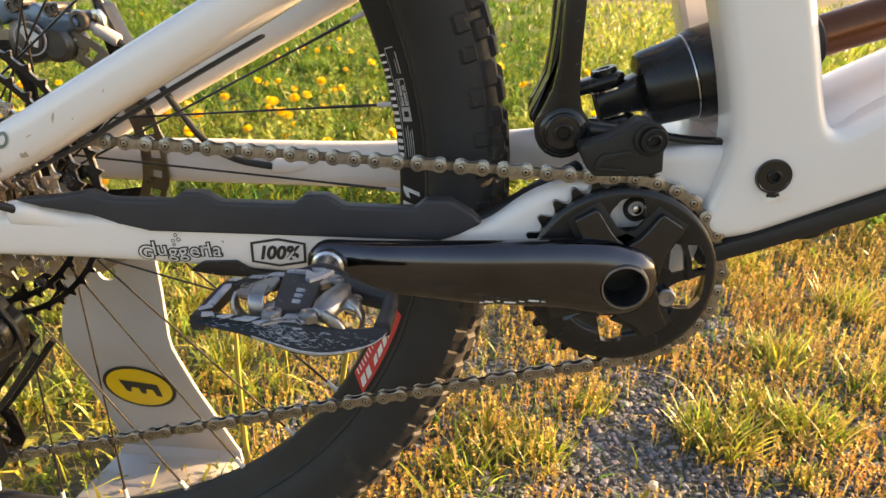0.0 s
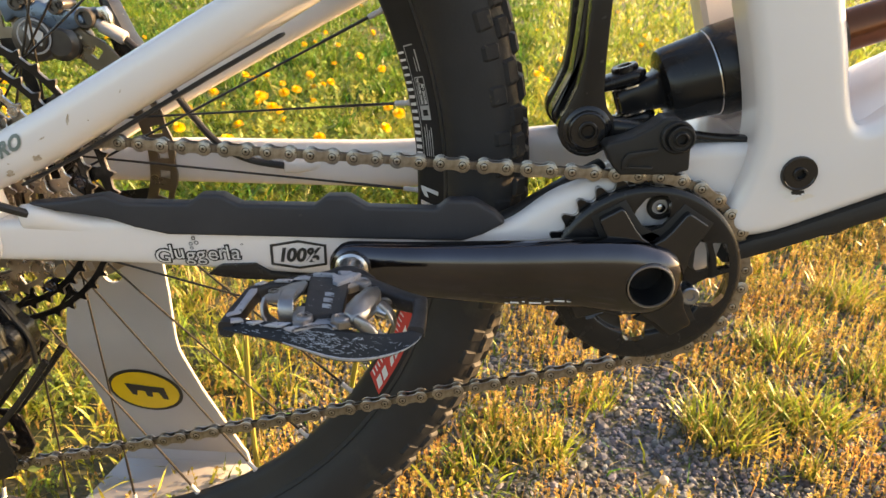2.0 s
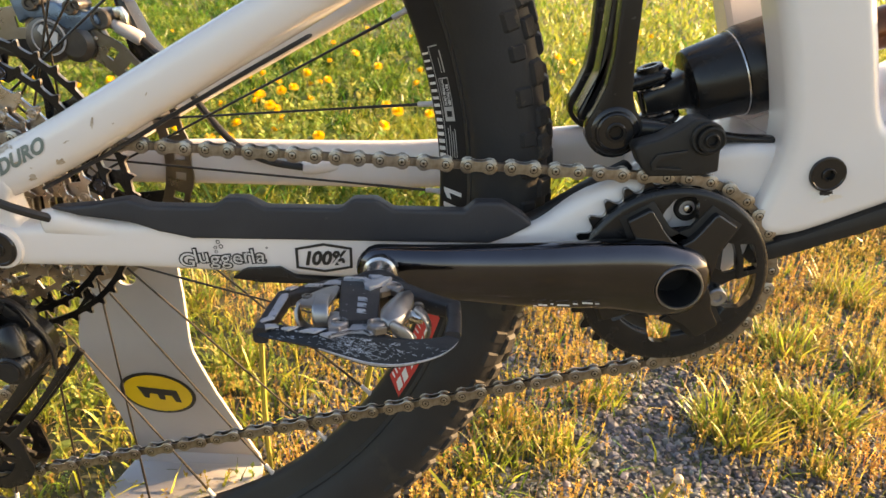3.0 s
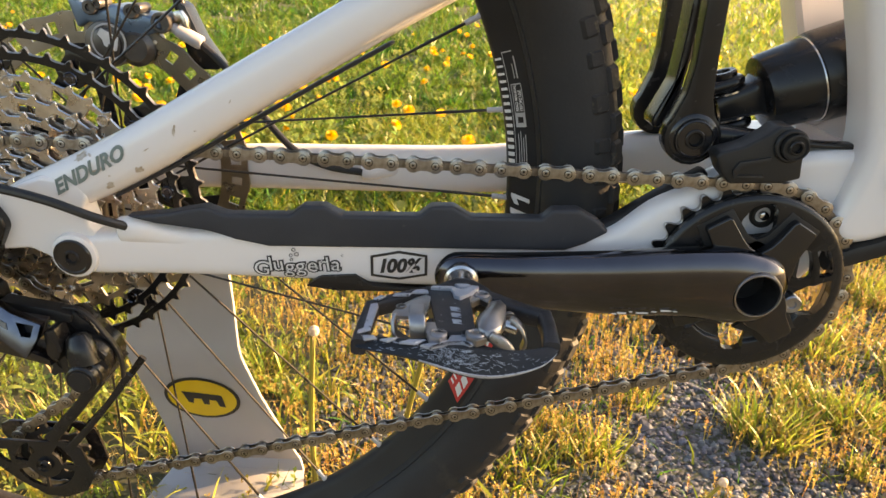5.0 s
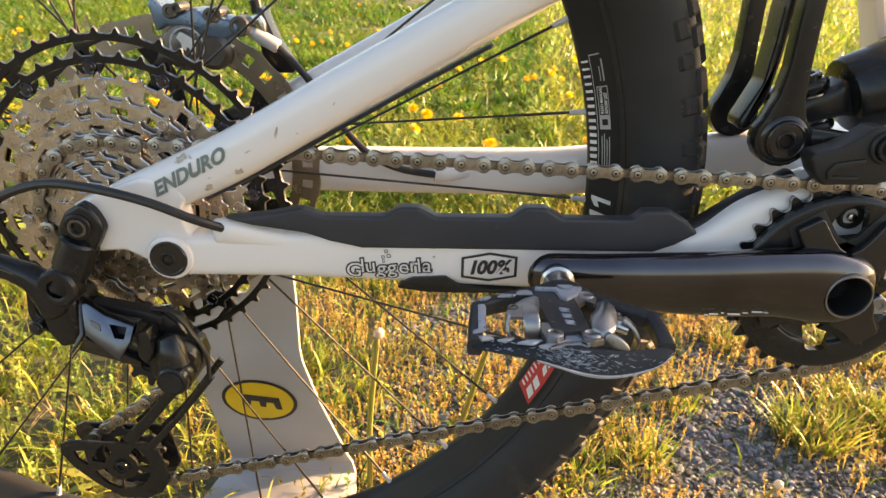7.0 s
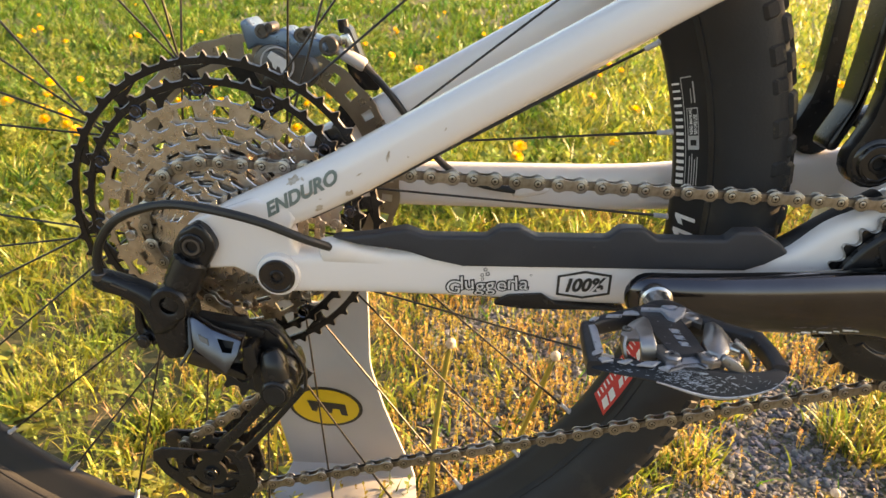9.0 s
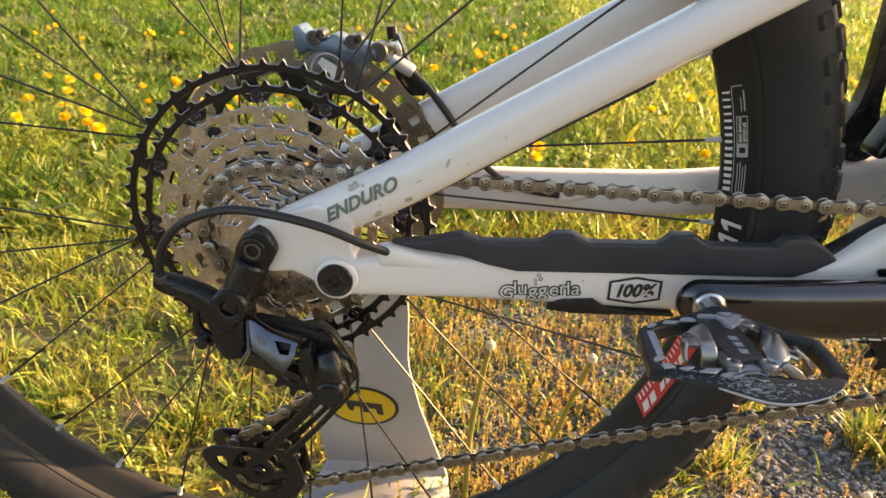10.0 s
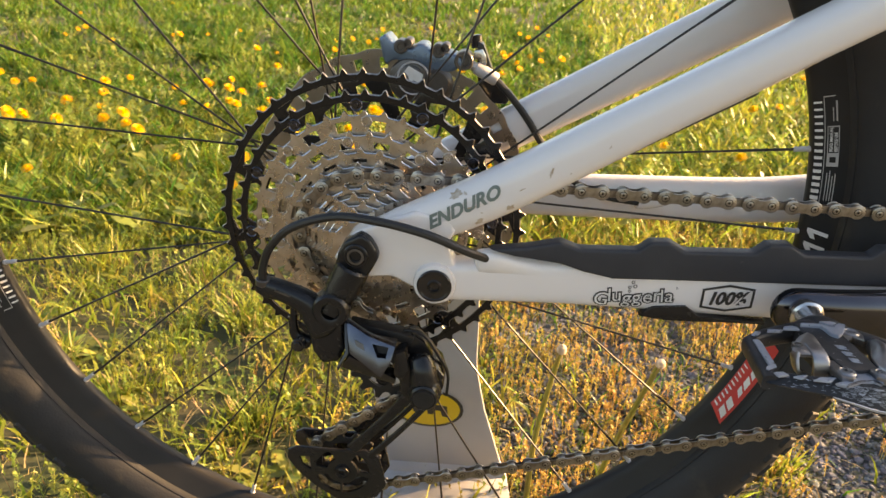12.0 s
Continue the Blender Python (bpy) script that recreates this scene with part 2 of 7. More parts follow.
# ---- mesh building ----
class Geo:
    """Vertices and faces gathered for one mesh."""

    def __init__(self):
        self.v, self.f = [], []

    def add(self, verts, faces):
        o = len(self.v)
        self.v += [tuple(p) for p in verts]
        self.f += [tuple(i + o for i in f) for f in faces]
        return self

    def loops(self, rings, closed=True, caps=True):
        n = len(rings[0])
        verts = [p for r in rings for p in r]
        faces = []
        for i in range(len(rings) - 1):
            for j in range(n if closed else n - 1):
                a, b = i * n + j, i * n + (j + 1) % n
                faces.append((a, b, b + n, a + n))
        if caps:
            faces += [tuple(range(n))[::-1], tuple((len(rings) - 1) * n + j for j in range(n))]
        return self.add(verts, faces)

    def turned(self, p0, p1, profile, n=24, caps=True):
        """A turned body about the line from p0 to p1; profile: (share of the way in metres, radius)."""
        a, d = Vector(p0), (Vector(p1) - Vector(p0)).normalized()
        u = d.orthogonal().normalized()
        w = d.cross(u)
        return self.loops([[a + d * s + (u * math.cos(q) + w * math.sin(q)) * r for q in [2 * math.pi * i / n for i in range(n)]] for s, r in profile], True, caps)

    def rod(self, p0, p1, r, n=12, r1=None, soft=0.12):
        length = (Vector(p1) - Vector(p0)).length
        r1 = r if r1 is None else r1
        e = min(r, r1) * soft
        return self.turned(p0, p1, [(0, r - e), (e, r), (length - e, r1), (length, r1 - e)], n)

    def tube(self, pts, r, n=10, steps=8):
        pts = curve_through(pts, steps)
        rings, u = [], None
        for i, p in enumerate(pts):
            d = (pts[min(i + 1, len(pts) - 1)] - pts[max(i - 1, 0)]).normalized()
            u = (u - d * u.dot(d)).normalized() if u else d.orthogonal().normalized()
            w = d.cross(u)
            rr = r(i / (len(pts) - 1)) if callable(r) else r
            rings.append([p + (u * math.cos(q) + w * math.sin(q)) * rr for q in [2 * math.pi * k / n for k in range(n)]])
        return self.loops(rings)

    def box(self, c, size, turn=None, taper=1.0, chamfer=0.0):
        sx, sy, sz = [s / 2 for s in size]
        t = turn or Matrix.Identity(3)
        c = Vector(c)
        ch = chamfer
        ring = lambda z, k, e: [c + t @ Vector((x, y, z)) for x, y in ((-sx * k + e, -sy * k), (sx * k - e, -sy * k), (sx * k, -sy * k + e), (sx * k, sy * k - e), (sx * k - e, sy * k), (-sx * k + e, sy * k), (-sx * k, sy * k - e), (-sx * k, -sy * k + e))]
        if ch:
            k = 1 - ch / min(sx, sy)
            return self.loops([ring(-sz, k, ch * 0.5), ring(-sz + ch, 1, ch), ring(sz - ch, taper, ch), ring(sz, taper * k, ch * 0.5)])
        ring4 = lambda z, k: [c + t @ Vector((x * k, y * k, z)) for x, y in ((-sx, -sy), (sx, -sy), (sx, sy), (-sx, sy))]
        return self.loops([ring4(-sz, 1), ring4(sz, taper)])

    def prism(self, outline, y0, y1, bevel=0.0, slope=None, segments=2):
        """An outline in x and z, given depth along y; slope(x, z) moves it along y."""
        bm = bmesh.new()
        s = slope or (lambda x, z: 0.0)
        lo = [bm.verts.new((x, y0 + s(x, z), z)) for x, z in outline]
        hi = [bm.verts.new((x, y1 + s(x, z), z)) for x, z in outline]
        bm.faces.new(lo)
        bm.faces.new(hi[::-1])
        for i in range(len(lo)):
            j = (i + 1) % len(lo)
            bm.faces.new((lo[j], lo[i], hi[i], hi[j]))
        bmesh.ops.recalc_face_normals(bm, faces=bm.faces)
        if bevel:
            bmesh.ops.bevel(bm, geom=list(bm.edges), offset=bevel, segments=segments, profile=0.6, affect="EDGES", clamp_overlap=True)
        bm.verts.index_update()
        self.add([v.co.copy() for v in bm.verts], [[v.index for v in f.verts] for f in bm.faces])
        bm.free()
        return self

    def pillow(self, outline, y0, y1, r, rounds=3):
        """A body with a smoothed outline in x and z whose rim on the y0 side is a full round of radius r."""
        pts = [Vector((x, z)) for x, z in outline]
        for _ in range(rounds):
            pts = [q for i, p in enumerate(pts) for q in (p.lerp(pts[(i + 1) % len(pts)], 0.25), p.lerp(pts[(i + 1) % len(pts)], 0.75))]
        n = len(pts)
        area = sum(pts[i].x * pts[(i + 1) % n].y - pts[(i + 1) % n].x * pts[i].y for i in range(n))
        inward = []
        for i in range(n):
            d = (pts[(i + 2) % n] - pts[i - 2]).normalized()
            inward.append(Vector((-d.y, d.x)) * (1 if area > 0 else -1))
        way = 1 if y1 > y0 else -1
        ring = lambda inset, y: [(p.x + w.x * inset, y, p.y + w.y * inset) for p, w in zip(pts, inward)]
        rings = [ring(0.003, y1), ring(0, y1 - 0.003 * way)]
        for k in range(8):
            a = math.pi / 2 * k / 7
            rings.append(ring(r * (1 - math.cos(a)), y0 + way * r * (1 - math.sin(a))))
        return self.loops(rings)

    def loft(self, secs, n=28, steps=6, power=2.5, end0=0.0, end1=0.0, across=(0, 1, 0)):
        """A body of rounded sections (x, y, z, half width along the given way across, half height) along a smooth line."""
        arr = [Vector(s) if len(s) == 3 else s for s in secs]
        c = curve_through([s[:3] for s in arr], steps)
        w = curve_through([(s[3], s[4], 0) for s in arr], steps)
        rings = []
        m = len(c)
        for i in range(m):
            d = (c[min(i + 1, m - 1)] - c[max(i - 1, 0)]).normalized()
            b = (Vector(across) - d * d.dot(Vector(across))).normalized()
            u = b.cross(d)

            def ring(k, off):
                out = []
                for j in range(n):
                    q = 2 * math.pi * j / n
                    ca, sa = math.cos(q), math.sin(q)
                    out.append(c[i] + d * off + b * (w[i].x * k * math.copysign(abs(ca) ** (2 / power), ca)) + u * (w[i].y * k * math.copysign(abs(sa) ** (2 / power), sa)))
                return out
            if i == 0 and end0:
                rings += [ring(math.sqrt(1 - q * q) if q < 1 else 0.02, -q * end0) for q in (1.0, 0.95, 0.8, 0.55, 0.28)]
            rings.append(ring(1, 0))
            if i == m - 1 and end1:
                rings += [ring(math.sqrt(1 - q * q) if q < 1 else 0.02, q * end1) for q in (0.28, 0.55, 0.8, 0.95, 1.0)]
        return self.loops(rings)

    def gear(self, centre, teeth, root, tip, inner, y0, y1, tooth=None, windows=0, band=None, share=0.6, shift=0.0, edge=0.0004):
        """A toothed ring about y with broken edges; windows are openings through the band between two radii. Returns the worn edge faces too."""
        cx, cz = centre
        shape = tooth or (1.0, 0.85, 0.25, 0.0, 0.0, 0.0, 0.25, 0.85)
        per = len(shape)
        n = teeth * per
        rs = [root + (tip - root) * shape[i % per] for i in range(n)]
        radii = [[r - edge for r in rs], [root - 0.0012] * n]
        if windows:
            radii += [[band[1]] * n, [band[0]] * n]
        radii.append([inner] * n)
        at = lambda r, i, y: (cx + r * math.cos(2 * math.pi * i / n + shift), y, cz + r * math.sin(2 * math.pi * i / n + shift))
        verts, faces, worn = [], [], []
        nr = len(radii)
        for y in (y0, y1):
            for r in radii:
                verts += [at(r[i], i, y) for i in range(n)]
        out = len(verts)
        for y in (y0 + edge, y1 - edge):
            verts += [at(rs[i], i, y) for i in range(n)]
        idx = lambda s, k, i: s * nr * n + k * n + i % n
        rim = lambda s, i: out + s * n + i % n
        is_open = [bool(windows) and (i / n * windows) % 1.0 < share for i in range(n)]
        for i in range(n):
            for k in range(nr - 1):
                if windows and k == 2 and is_open[i]:
                    for ka in (k, k + 1):
                        faces.append((idx(0, ka, i), idx(0, ka, i + 1), idx(1, ka, i + 1), idx(1, ka, i)))
                    if not is_open[i - 1]:
                        faces.append((idx(0, k, i), idx(0, k + 1, i), idx(1, k + 1, i), idx(1, k, i)))
                    if not is_open[(i + 1) % n]:
                        faces.append((idx(0, k, i + 1), idx(0, k + 1, i + 1), idx(1, k + 1, i + 1), idx(1, k, i + 1)))
                    continue
                faces.append((idx(0, k, i), idx(0, k + 1, i), idx(0, k + 1, i + 1), idx(0, k, i + 1)))
                faces.append((idx(1, k, i), idx(1, k, i + 1), idx(1, k + 1, i + 1), idx(1, k + 1, i)))
            faces.append((idx(0, nr - 1, i), idx(1, nr - 1, i), idx(1, nr - 1, i + 1), idx(0, nr - 1, i + 1)))
            worn += [(idx(0, 0, i), idx(0, 0, i + 1), rim(0, i + 1), rim(0, i)), (rim(0, i), rim(0, i + 1), rim(1, i + 1), rim(1, i)), (rim(1, i), rim(1, i + 1), idx(1, 0, i + 1), idx(1, 0, i))]
        first = len(self.f) + len(faces)
        self.add(verts, faces + worn)
        self.worn = (first, len(self.f))
        return self

    def mesh(self, name, sharp=35.0, recalc=True):
        me = bpy.data.meshes.new(name)
        me.from_pydata(self.v, [], self.f)
        if recalc:
            bm = bmesh.new()
            bm.from_mesh(me)
            bmesh.ops.recalc_face_normals(bm, faces=bm.faces)
            bm.to_mesh(me)
            bm.free()
        me.shade_smooth()
        me.set_sharp_from_angle(angle=radians(sharp))
        return me

    def edged(self, name, body, edge):
        """The mesh of a gear whose edges take their own brighter material: wear and glints."""
        me = self.mesh(name, 28)
        me.materials.append(body)
        me.materials.append(edge)
        for i in range(*self.worn):
            me.polygons[i].material_index = 1
        return me


def curve_through(pts, steps):
    pts = [Vector(p) for p in pts]
    if steps <= 1 or len(pts) < 3:
        if len(pts) == 2 and steps > 1:
            return [pts[0].lerp(pts[1], i / steps) for i in range(steps + 1)]
        return pts
    out = []
    for i in range(len(pts) - 1):
        p0, p1, p2, p3 = pts[max(i - 1, 0)], pts[i], pts[i + 1], pts[min(i + 2, len(pts) - 1)]
        for s in range(steps):
            t = s / steps
            out.append(0.5 * ((2 * p1) + (p2 - p0) * t + (2 * p0 - 5 * p1 + 4 * p2 - p3) * t * t + (3 * p1 - p0 - 3 * p2 + p3) * t ** 3))
    out.append(pts[-1])
    return out


def part(name, geo, material, parent, label="", sharp=35.0):
    me = geo.mesh(name, sharp) if isinstance(geo, Geo) else geo
    if not me.materials:
        me.materials.append(material)
    ob = new(name, me)
    ob.parent = parent
    return tagged(ob, label)


def thing(name, label, category, place=(0, 0, 0), group=""):
    ob = new(name)
    ob.empty_display_size = 0.02
    ob.location = place
    return tagged(ob, label, category, group)


def drape(me, target, lift=0.0005):
    """Lays a flat mesh in the x-z plane on the camera side of a target mesh."""
    tree = BVHTree.FromPolygons([v.co for v in target.vertices], [tuple(p.vertices) for p in target.polygons])
    for v in me.vertices:
        hit = tree.ray_cast(Vector((v.co.x, -0.4, v.co.z)), Vector((0, 1, 0)))
        if hit[0]:
            v.co.y = hit[0].y - lift
    return me


def cut_fine(verts, faces, cuts=0):
    bm = bmesh.new()
    vs = [bm.verts.new(v) for v in verts]
    for f in faces:
        bm.faces.new([vs[i] for i in f])
    if cuts:
        bmesh.ops.subdivide_edges(bm, edges=list(bm.edges), cuts=cuts, use_grid_fill=True)
    me = bpy.data.meshes.new("flat")
    bm.to_mesh(me)
    bm.free()
    return me


def lettering(text, size, at, turn=0.0, shear=0.0, outline=0.0, squash=1.0):
    """A word in the built-in font as a flat mesh in the x-z plane, its lower left corner at a place."""
    cu = bpy.data.curves.new("word", "FONT")
    cu.body, cu.size, cu.shear, cu.offset = text, size, shear, outline
    cu.resolution_u = 3
    ob = bpy.data.objects.new("word", cu)
    scene.collection.objects.link(ob)
    dg = bpy.context.evaluated_depsgraph_get()
    me = bpy.data.meshes.new_from_object(ob.evaluated_get(dg))
    bpy.data.objects.remove(ob)
    c, s = math.cos(radians(turn)), math.sin(radians(turn))
    for v in me.vertices:
        x, y = v.co.x * squash, v.co.y
        v.co = (at[0] + c * x - s * y, at[1], at[2] + s * x + c * y)
    return me


def arc(cx, cz, r, a0, a1, n):
    return [(cx + r * math.cos(radians(a0 + (a1 - a0) * i / n)), cz + r * math.sin(radians(a0 + (a1 - a0) * i / n))) for i in range(n + 1)]


def hex_socket(at, y, r, deep=0.002):
    """A raised collar round a six-sided socket, facing -y."""
    c = Vector((at[0], y, at[1]))
    g = Geo().turned(c, c - Vector((0, 1, 0)), [(-deep, r * 1.5), (0.0006, r * 1.5), (0.0010, r * 1.36), (0.0010, r * 1.06)], 32, False)
    rings = [[(at[0] + q * math.cos(math.pi * i / 3 + 0.2), yy, at[1] + q * math.sin(math.pi * i / 3 + 0.2)) for i in range(6)] for q, yy in ((r * 1.10, y - 0.0010), (r, y - 0.0004), (r * 0.97, y + deep), (r * 0.05, y + deep))]
    return g.loops(rings, True, False)


def socket_bolt(y, x, z, r, deep=0.006, hole=0.45):
    """A round bolt head that faces -y, with a recessed socket."""
    return Geo().turned((x, y, z), (x, y - 1, z), [(-deep, r), (0.0002, r), (0.0012, r * 0.94), (0.0013, r * 0.84), (0.0004, r * 0.78), (0.0003, r * 0.60), (0.0008, r * (hole + 0.08)), (0.0008, r * hole), (-0.0006, r * hole * 0.92), (-0.0006, 0.0004)], 36)


# ---- bicycle ----
BB, AXLE = (0.4405, 0.343), (0.0, 0.373)
bicycle = thing("bicycle", "white mountain bike with black drivetrain, parked on a grey metal stand", "bicycle")


def carved(geo, cutters, name):
    """The mesh of geo with the cutters' bodies taken out of it."""
    a = bpy.data.objects.new(name, geo.mesh(name))
    scene.collection.objects.link(a)
    extra = []
    for c in cutters:
        b = bpy.data.objects.new("cutter", c.mesh("cutter"))
        scene.collection.objects.link(b)
        md = a.modifiers.new("cut", "BOOLEAN")
        md.object, md.operation, md.solver = b, "DIFFERENCE", "EXACT"
        extra.append(b)
    dg = bpy.context.evaluated_depsgraph_get()
    me = bpy.data.meshes.new_from_object(a.evaluated_get(dg))
    for o in (a, *extra):
        bpy.data.objects.remove(o)
    me.shade_smooth()
    me.set_sharp_from_angle(angle=radians(35))
    return me


def stay_side(x):
    return -0.092 + 0.1 * x


# chainstay, its rubber guard and stickers
stay = Geo().loft([(x, stay_side(x) + w, z, w, h) for x, z, w, h in ((0.055, 0.3595, 0.010, 0.0122), (0.09, 0.3605, 0.0105, 0.0140), (0.13, 0.3598, 0.0105, 0.0148), (0.18, 0.3580, 0.0100, 0.0160), (0.25, 0.3545, 0.0095, 0.0175), (0.32, 0.3535, 0.0095, 0.0185), (0.36, 0.3570, 0.0105, 0.0160), (0.395, 0.3750, 0.0130, 0.0190), (0.43, 0.3880, 0.0160, 0.0205))], n=44, power=4.0, end0=0.0122, end1=0.01)
stay.turned((0.0525, -0.0882, 0.3598), (0.0525, 1, 0.3598), [(0, 0.0110), (0.0008, 0.0126), (0.0030, 0.0132), (0.0170, 0.0132)], 40)
stay.loft([(0.079, -0.0795, 0.3738, 0.0055, 0.0078), (0.088, -0.0790, 0.3742, 0.0060, 0.0080), (0.100, -0.0765, 0.3708, 0.0060, 0.0070), (0.125, -0.0735, 0.3650, 0.0055, 0.0070)], power=2.2, end0=0.003, end1=0.004)
stay_mesh = stay.mesh("chainstay")
chainstay = part("chainstay", stay_mesh, PAINT, bicycle, "glossy white chainstay with stickers")
guard = Geo().prism([(0.084, 0.384), (0.108, 0.386), (0.118, 0.388), (0.127, 0.3895), (0.138, 0.3850), (0.173, 0.3845), (0.180, 0.3900), (0.192, 0.3900), (0.202, 0.3842), (0.244, 0.3835), (0.251, 0.3895), (0.264, 0.3895), (0.274, 0.3830), (0.315, 0.3820), (0.321, 0.3875), (0.336, 0.3875), (0.349, 0.3800), (0.3555, 0.3735), (0.342, 0.3660), (0.330, 0.3618), (0.20, 0.3648), (0.160, 0.3656), (0.142, 0.3700), (0.128, 0.3752), (0.10, 0.3797)], -0.0945, -0.0840, 0.0026, lambda x, z: 0.1 * x, 4)
part("stay_guard", guard, RUBBER, chainstay, "dark grey moulded rubber chainstay guard")
low = Geo().prism([(0.1795, 0.3402), (0.1855, 0.3450), (0.1885, 0.3464), (0.2080, 0.3472), (0.2165, 0.3404), (0.2330, 0.3380), (0.2600, 0.3360), (0.2600, 0.3346), (0.2330, 0.3360), (0.2140, 0.3364), (0.1960, 0.3372)], -0.0938, -0.0850, 0.0012, lambda x, z: 0.1 * x)
# Matte black band along the top edge of the yoke.
pad = Geo().loft([(0.346, -0.0470, 0.3690, 0.005, 0.0035), (0.360, -0.0410, 0.3730, 0.006, 0.0040), (0.378, -0.0370, 0.3828, 0.006, 0.0048), (0.395, -0.0350, 0.3935, 0.006, 0.0048), (0.412, -0.0330, 0.4030, 0.006, 0.0050)], power=2.6, end0=0.003, end1=0.003)
part("yoke_pad", pad, BLACK_MATTE, chainstay, "matte black band behind the tyre")
part("lower_guard", low, BLACK_SATIN, chainstay, "black rubber pad under the stay")
part("pivot_bolt", Geo().turned((0.0525, -0.0884, 0.3598), (0.0525, -1, 0.3598), [(-0.004, 0.0106), (0.0007, 0.0106), (0.0013, 0.0100), (0.0014, 0.0090), (0.0011, 0.0086), (0.0011, 0.0044), (0.0005, 0.0040), (0.0005, 0.0003)], 36), BLACK_GLOSS, chainstay, "round black pivot bolt")
part("pivot_bolt_socket", hex_socket((0.0525, 0.3598), -0.0892, 0.0030, 0.0004), BLACK_SATIN, chainstay, "hexagonal bolt socket")


def hexagon(x, z, w, h1, h2):
    return [(x - w, 0, z - h1), (x - w, 0, z + h1), (x, 0, z + h2), (x + w, 0, z + h1), (x + w, 0, z - h1), (x, 0, z - h2)]


outer, inner = hexagon(0.2333, 0.3524, 0.0165, 0.0066, 0.0096), hexagon(0.2333, 0.3524, 0.0149, 0.0053, 0.0079)
border = cut_fine(outer + inner, [(i, (i + 1) % 6, 6 + (i + 1) % 6, 6 + i) for i in range(6)], 1)
part("sticker_border", drape(border, stay_mesh), BLACK_INK, chainstay, "black six-sided sticker border")
word = Geo()
for text, x0 in (("1", 0.2206), ("00%", 0.2256)):
    me = lettering(text, 0.0121, (x0, 0, 0.3482), 0.5, 0.22, 0.0005, 0.95)
    word.add([v.co for v in me.vertices], [tuple(p.vertices) for p in me.polygons])
word_mesh = bpy.data.meshes.new("sticker_word")
word_mesh.from_pydata(word.v, [], word.f)
part("sticker_word", drape(word_mesh, stay_mesh), BLACK_INK, chainstay, "black slanted sticker lettering")
outlines, fillings = Geo(), Geo()
for ch, x0, dz, tilt in (("G", 0.1494, -0.0010, -8), ("l", 0.1585, 0.0008, 4), ("u", 0.1612, 0.0006, 6), ("g", 0.1675, -0.0004, -4), ("g", 0.1740, -0.0004, 5), ("e", 0.1800, 0.0004, -5), ("r", 0.1866, 0.0008, 4), ("l", 0.1912, 0.0004, 6), ("a", 0.1938, 0.0008, -3)):
    for geo, bold in ((outlines, 0.00085), (fillings, 0.0)):
        me = lettering(ch, 0.0128, (x0, 0, 0.3490 + dz), tilt, 0, bold, 1.04)
        geo.add([v.co for v in me.vertices], [tuple(p.vertices) for p in me.polygons])


def flat_mesh(name, geo):
    me = bpy.data.meshes.new(name)
    me.from_pydata(geo.v, [], geo.f)
    return me


part("sticker_outline", drape(flat_mesh("sticker_outline", outlines), stay_mesh, 0.0003), BLACK_INK, chainstay, "black outlined playful lettering")
part("sticker_fill", drape(flat_mesh("sticker_fill", fillings), stay_mesh, 0.0006), WHITE_INK, chainstay, "white filling of the lettering")
for bx, bz, br in ((0.2007, 0.3592, 0.0007), (0.1715, 0.3595, 0.0011), (0.1748, 0.3602, 0.0013), (0.1733, 0.3630, 0.0012), (0.1718, 0.3569, 0.0010)):
    pts = [(bx + r * math.cos(q), 0, bz + r * math.sin(q)) for r in (br, br * 0.6) for q in [math.pi * k / 7 for k in range(14)]]
    part("bubble", drape(cut_fine(pts, [(i, (i + 1) % 14, 14 + (i + 1) % 14, 14 + i) for i in range(14)]), stay_mesh), BLACK_INK, chainstay)

# seatstay with dropout
ss = Geo().loft([(0.010, -0.0745, 0.3800, 0.0085, 0.0100), (0.028, -0.0725, 0.3880, 0.0110, 0.0128), (0.050, -0.0705, 0.3972, 0.0130, 0.0138), (0.09, -0.0695, 0.4165, 0.0140, 0.0140), (0.15, -0.0685, 0.4510, 0.0135, 0.0133), (0.22, -0.067, 0.4915, 0.0135, 0.0124), (0.30, -0.065, 0.5370, 0.0135, 0.0124), (0.42, -0.062, 0.6070, 0.0135, 0.0126)], n=40, power=2.7, end0=0.004)
ss.prism([(0.002, 0.3895), (0.016, 0.3955), (0.040, 0.4050), (0.062, 0.402), (0.064, 0.393), (0.0600, 0.386), (0.0625, 0.374), (0.066, 0.3705), (0.062, 0.355), (0.048, 0.3505), (0.026, 0.3620), (0.010, 0.3605), (-0.010, 0.372)], -0.0835, -0.066, 0.004, None, 3)
ss.loft([(0.060, -0.0690, 0.3950, 0.0090, 0.0050), (0.090, -0.0680, 0.4085, 0.0110, 0.0056), (0.130, -0.0672, 0.4310, 0.0110, 0.0060), (0.190, -0.0660, 0.4652, 0.0110, 0.0060), (0.2275, -0.0650, 0.4865, 0.0110, 0.0060), (0.300, -0.0630, 0.5300, 0.0110, 0.0058), (0.420, -0.0610, 0.6010, 0.0110, 0.0058)], n=28, power=2.2, end0=0.004)
ss_mesh = ss.mesh("seatstay")
seatstay = part("seatstay", ss_mesh, PAINT, bicycle, "glossy white seatstay and dropout with scuffs and a model word")
part("model_word", drape(lettering("ENDURO", 0.0105, (0.0487, 0, 0.3948), 28.5, 0.42, 0.00042, 1.06), ss_mesh), GREEN_INK, seatstay, "grey-green lettering")
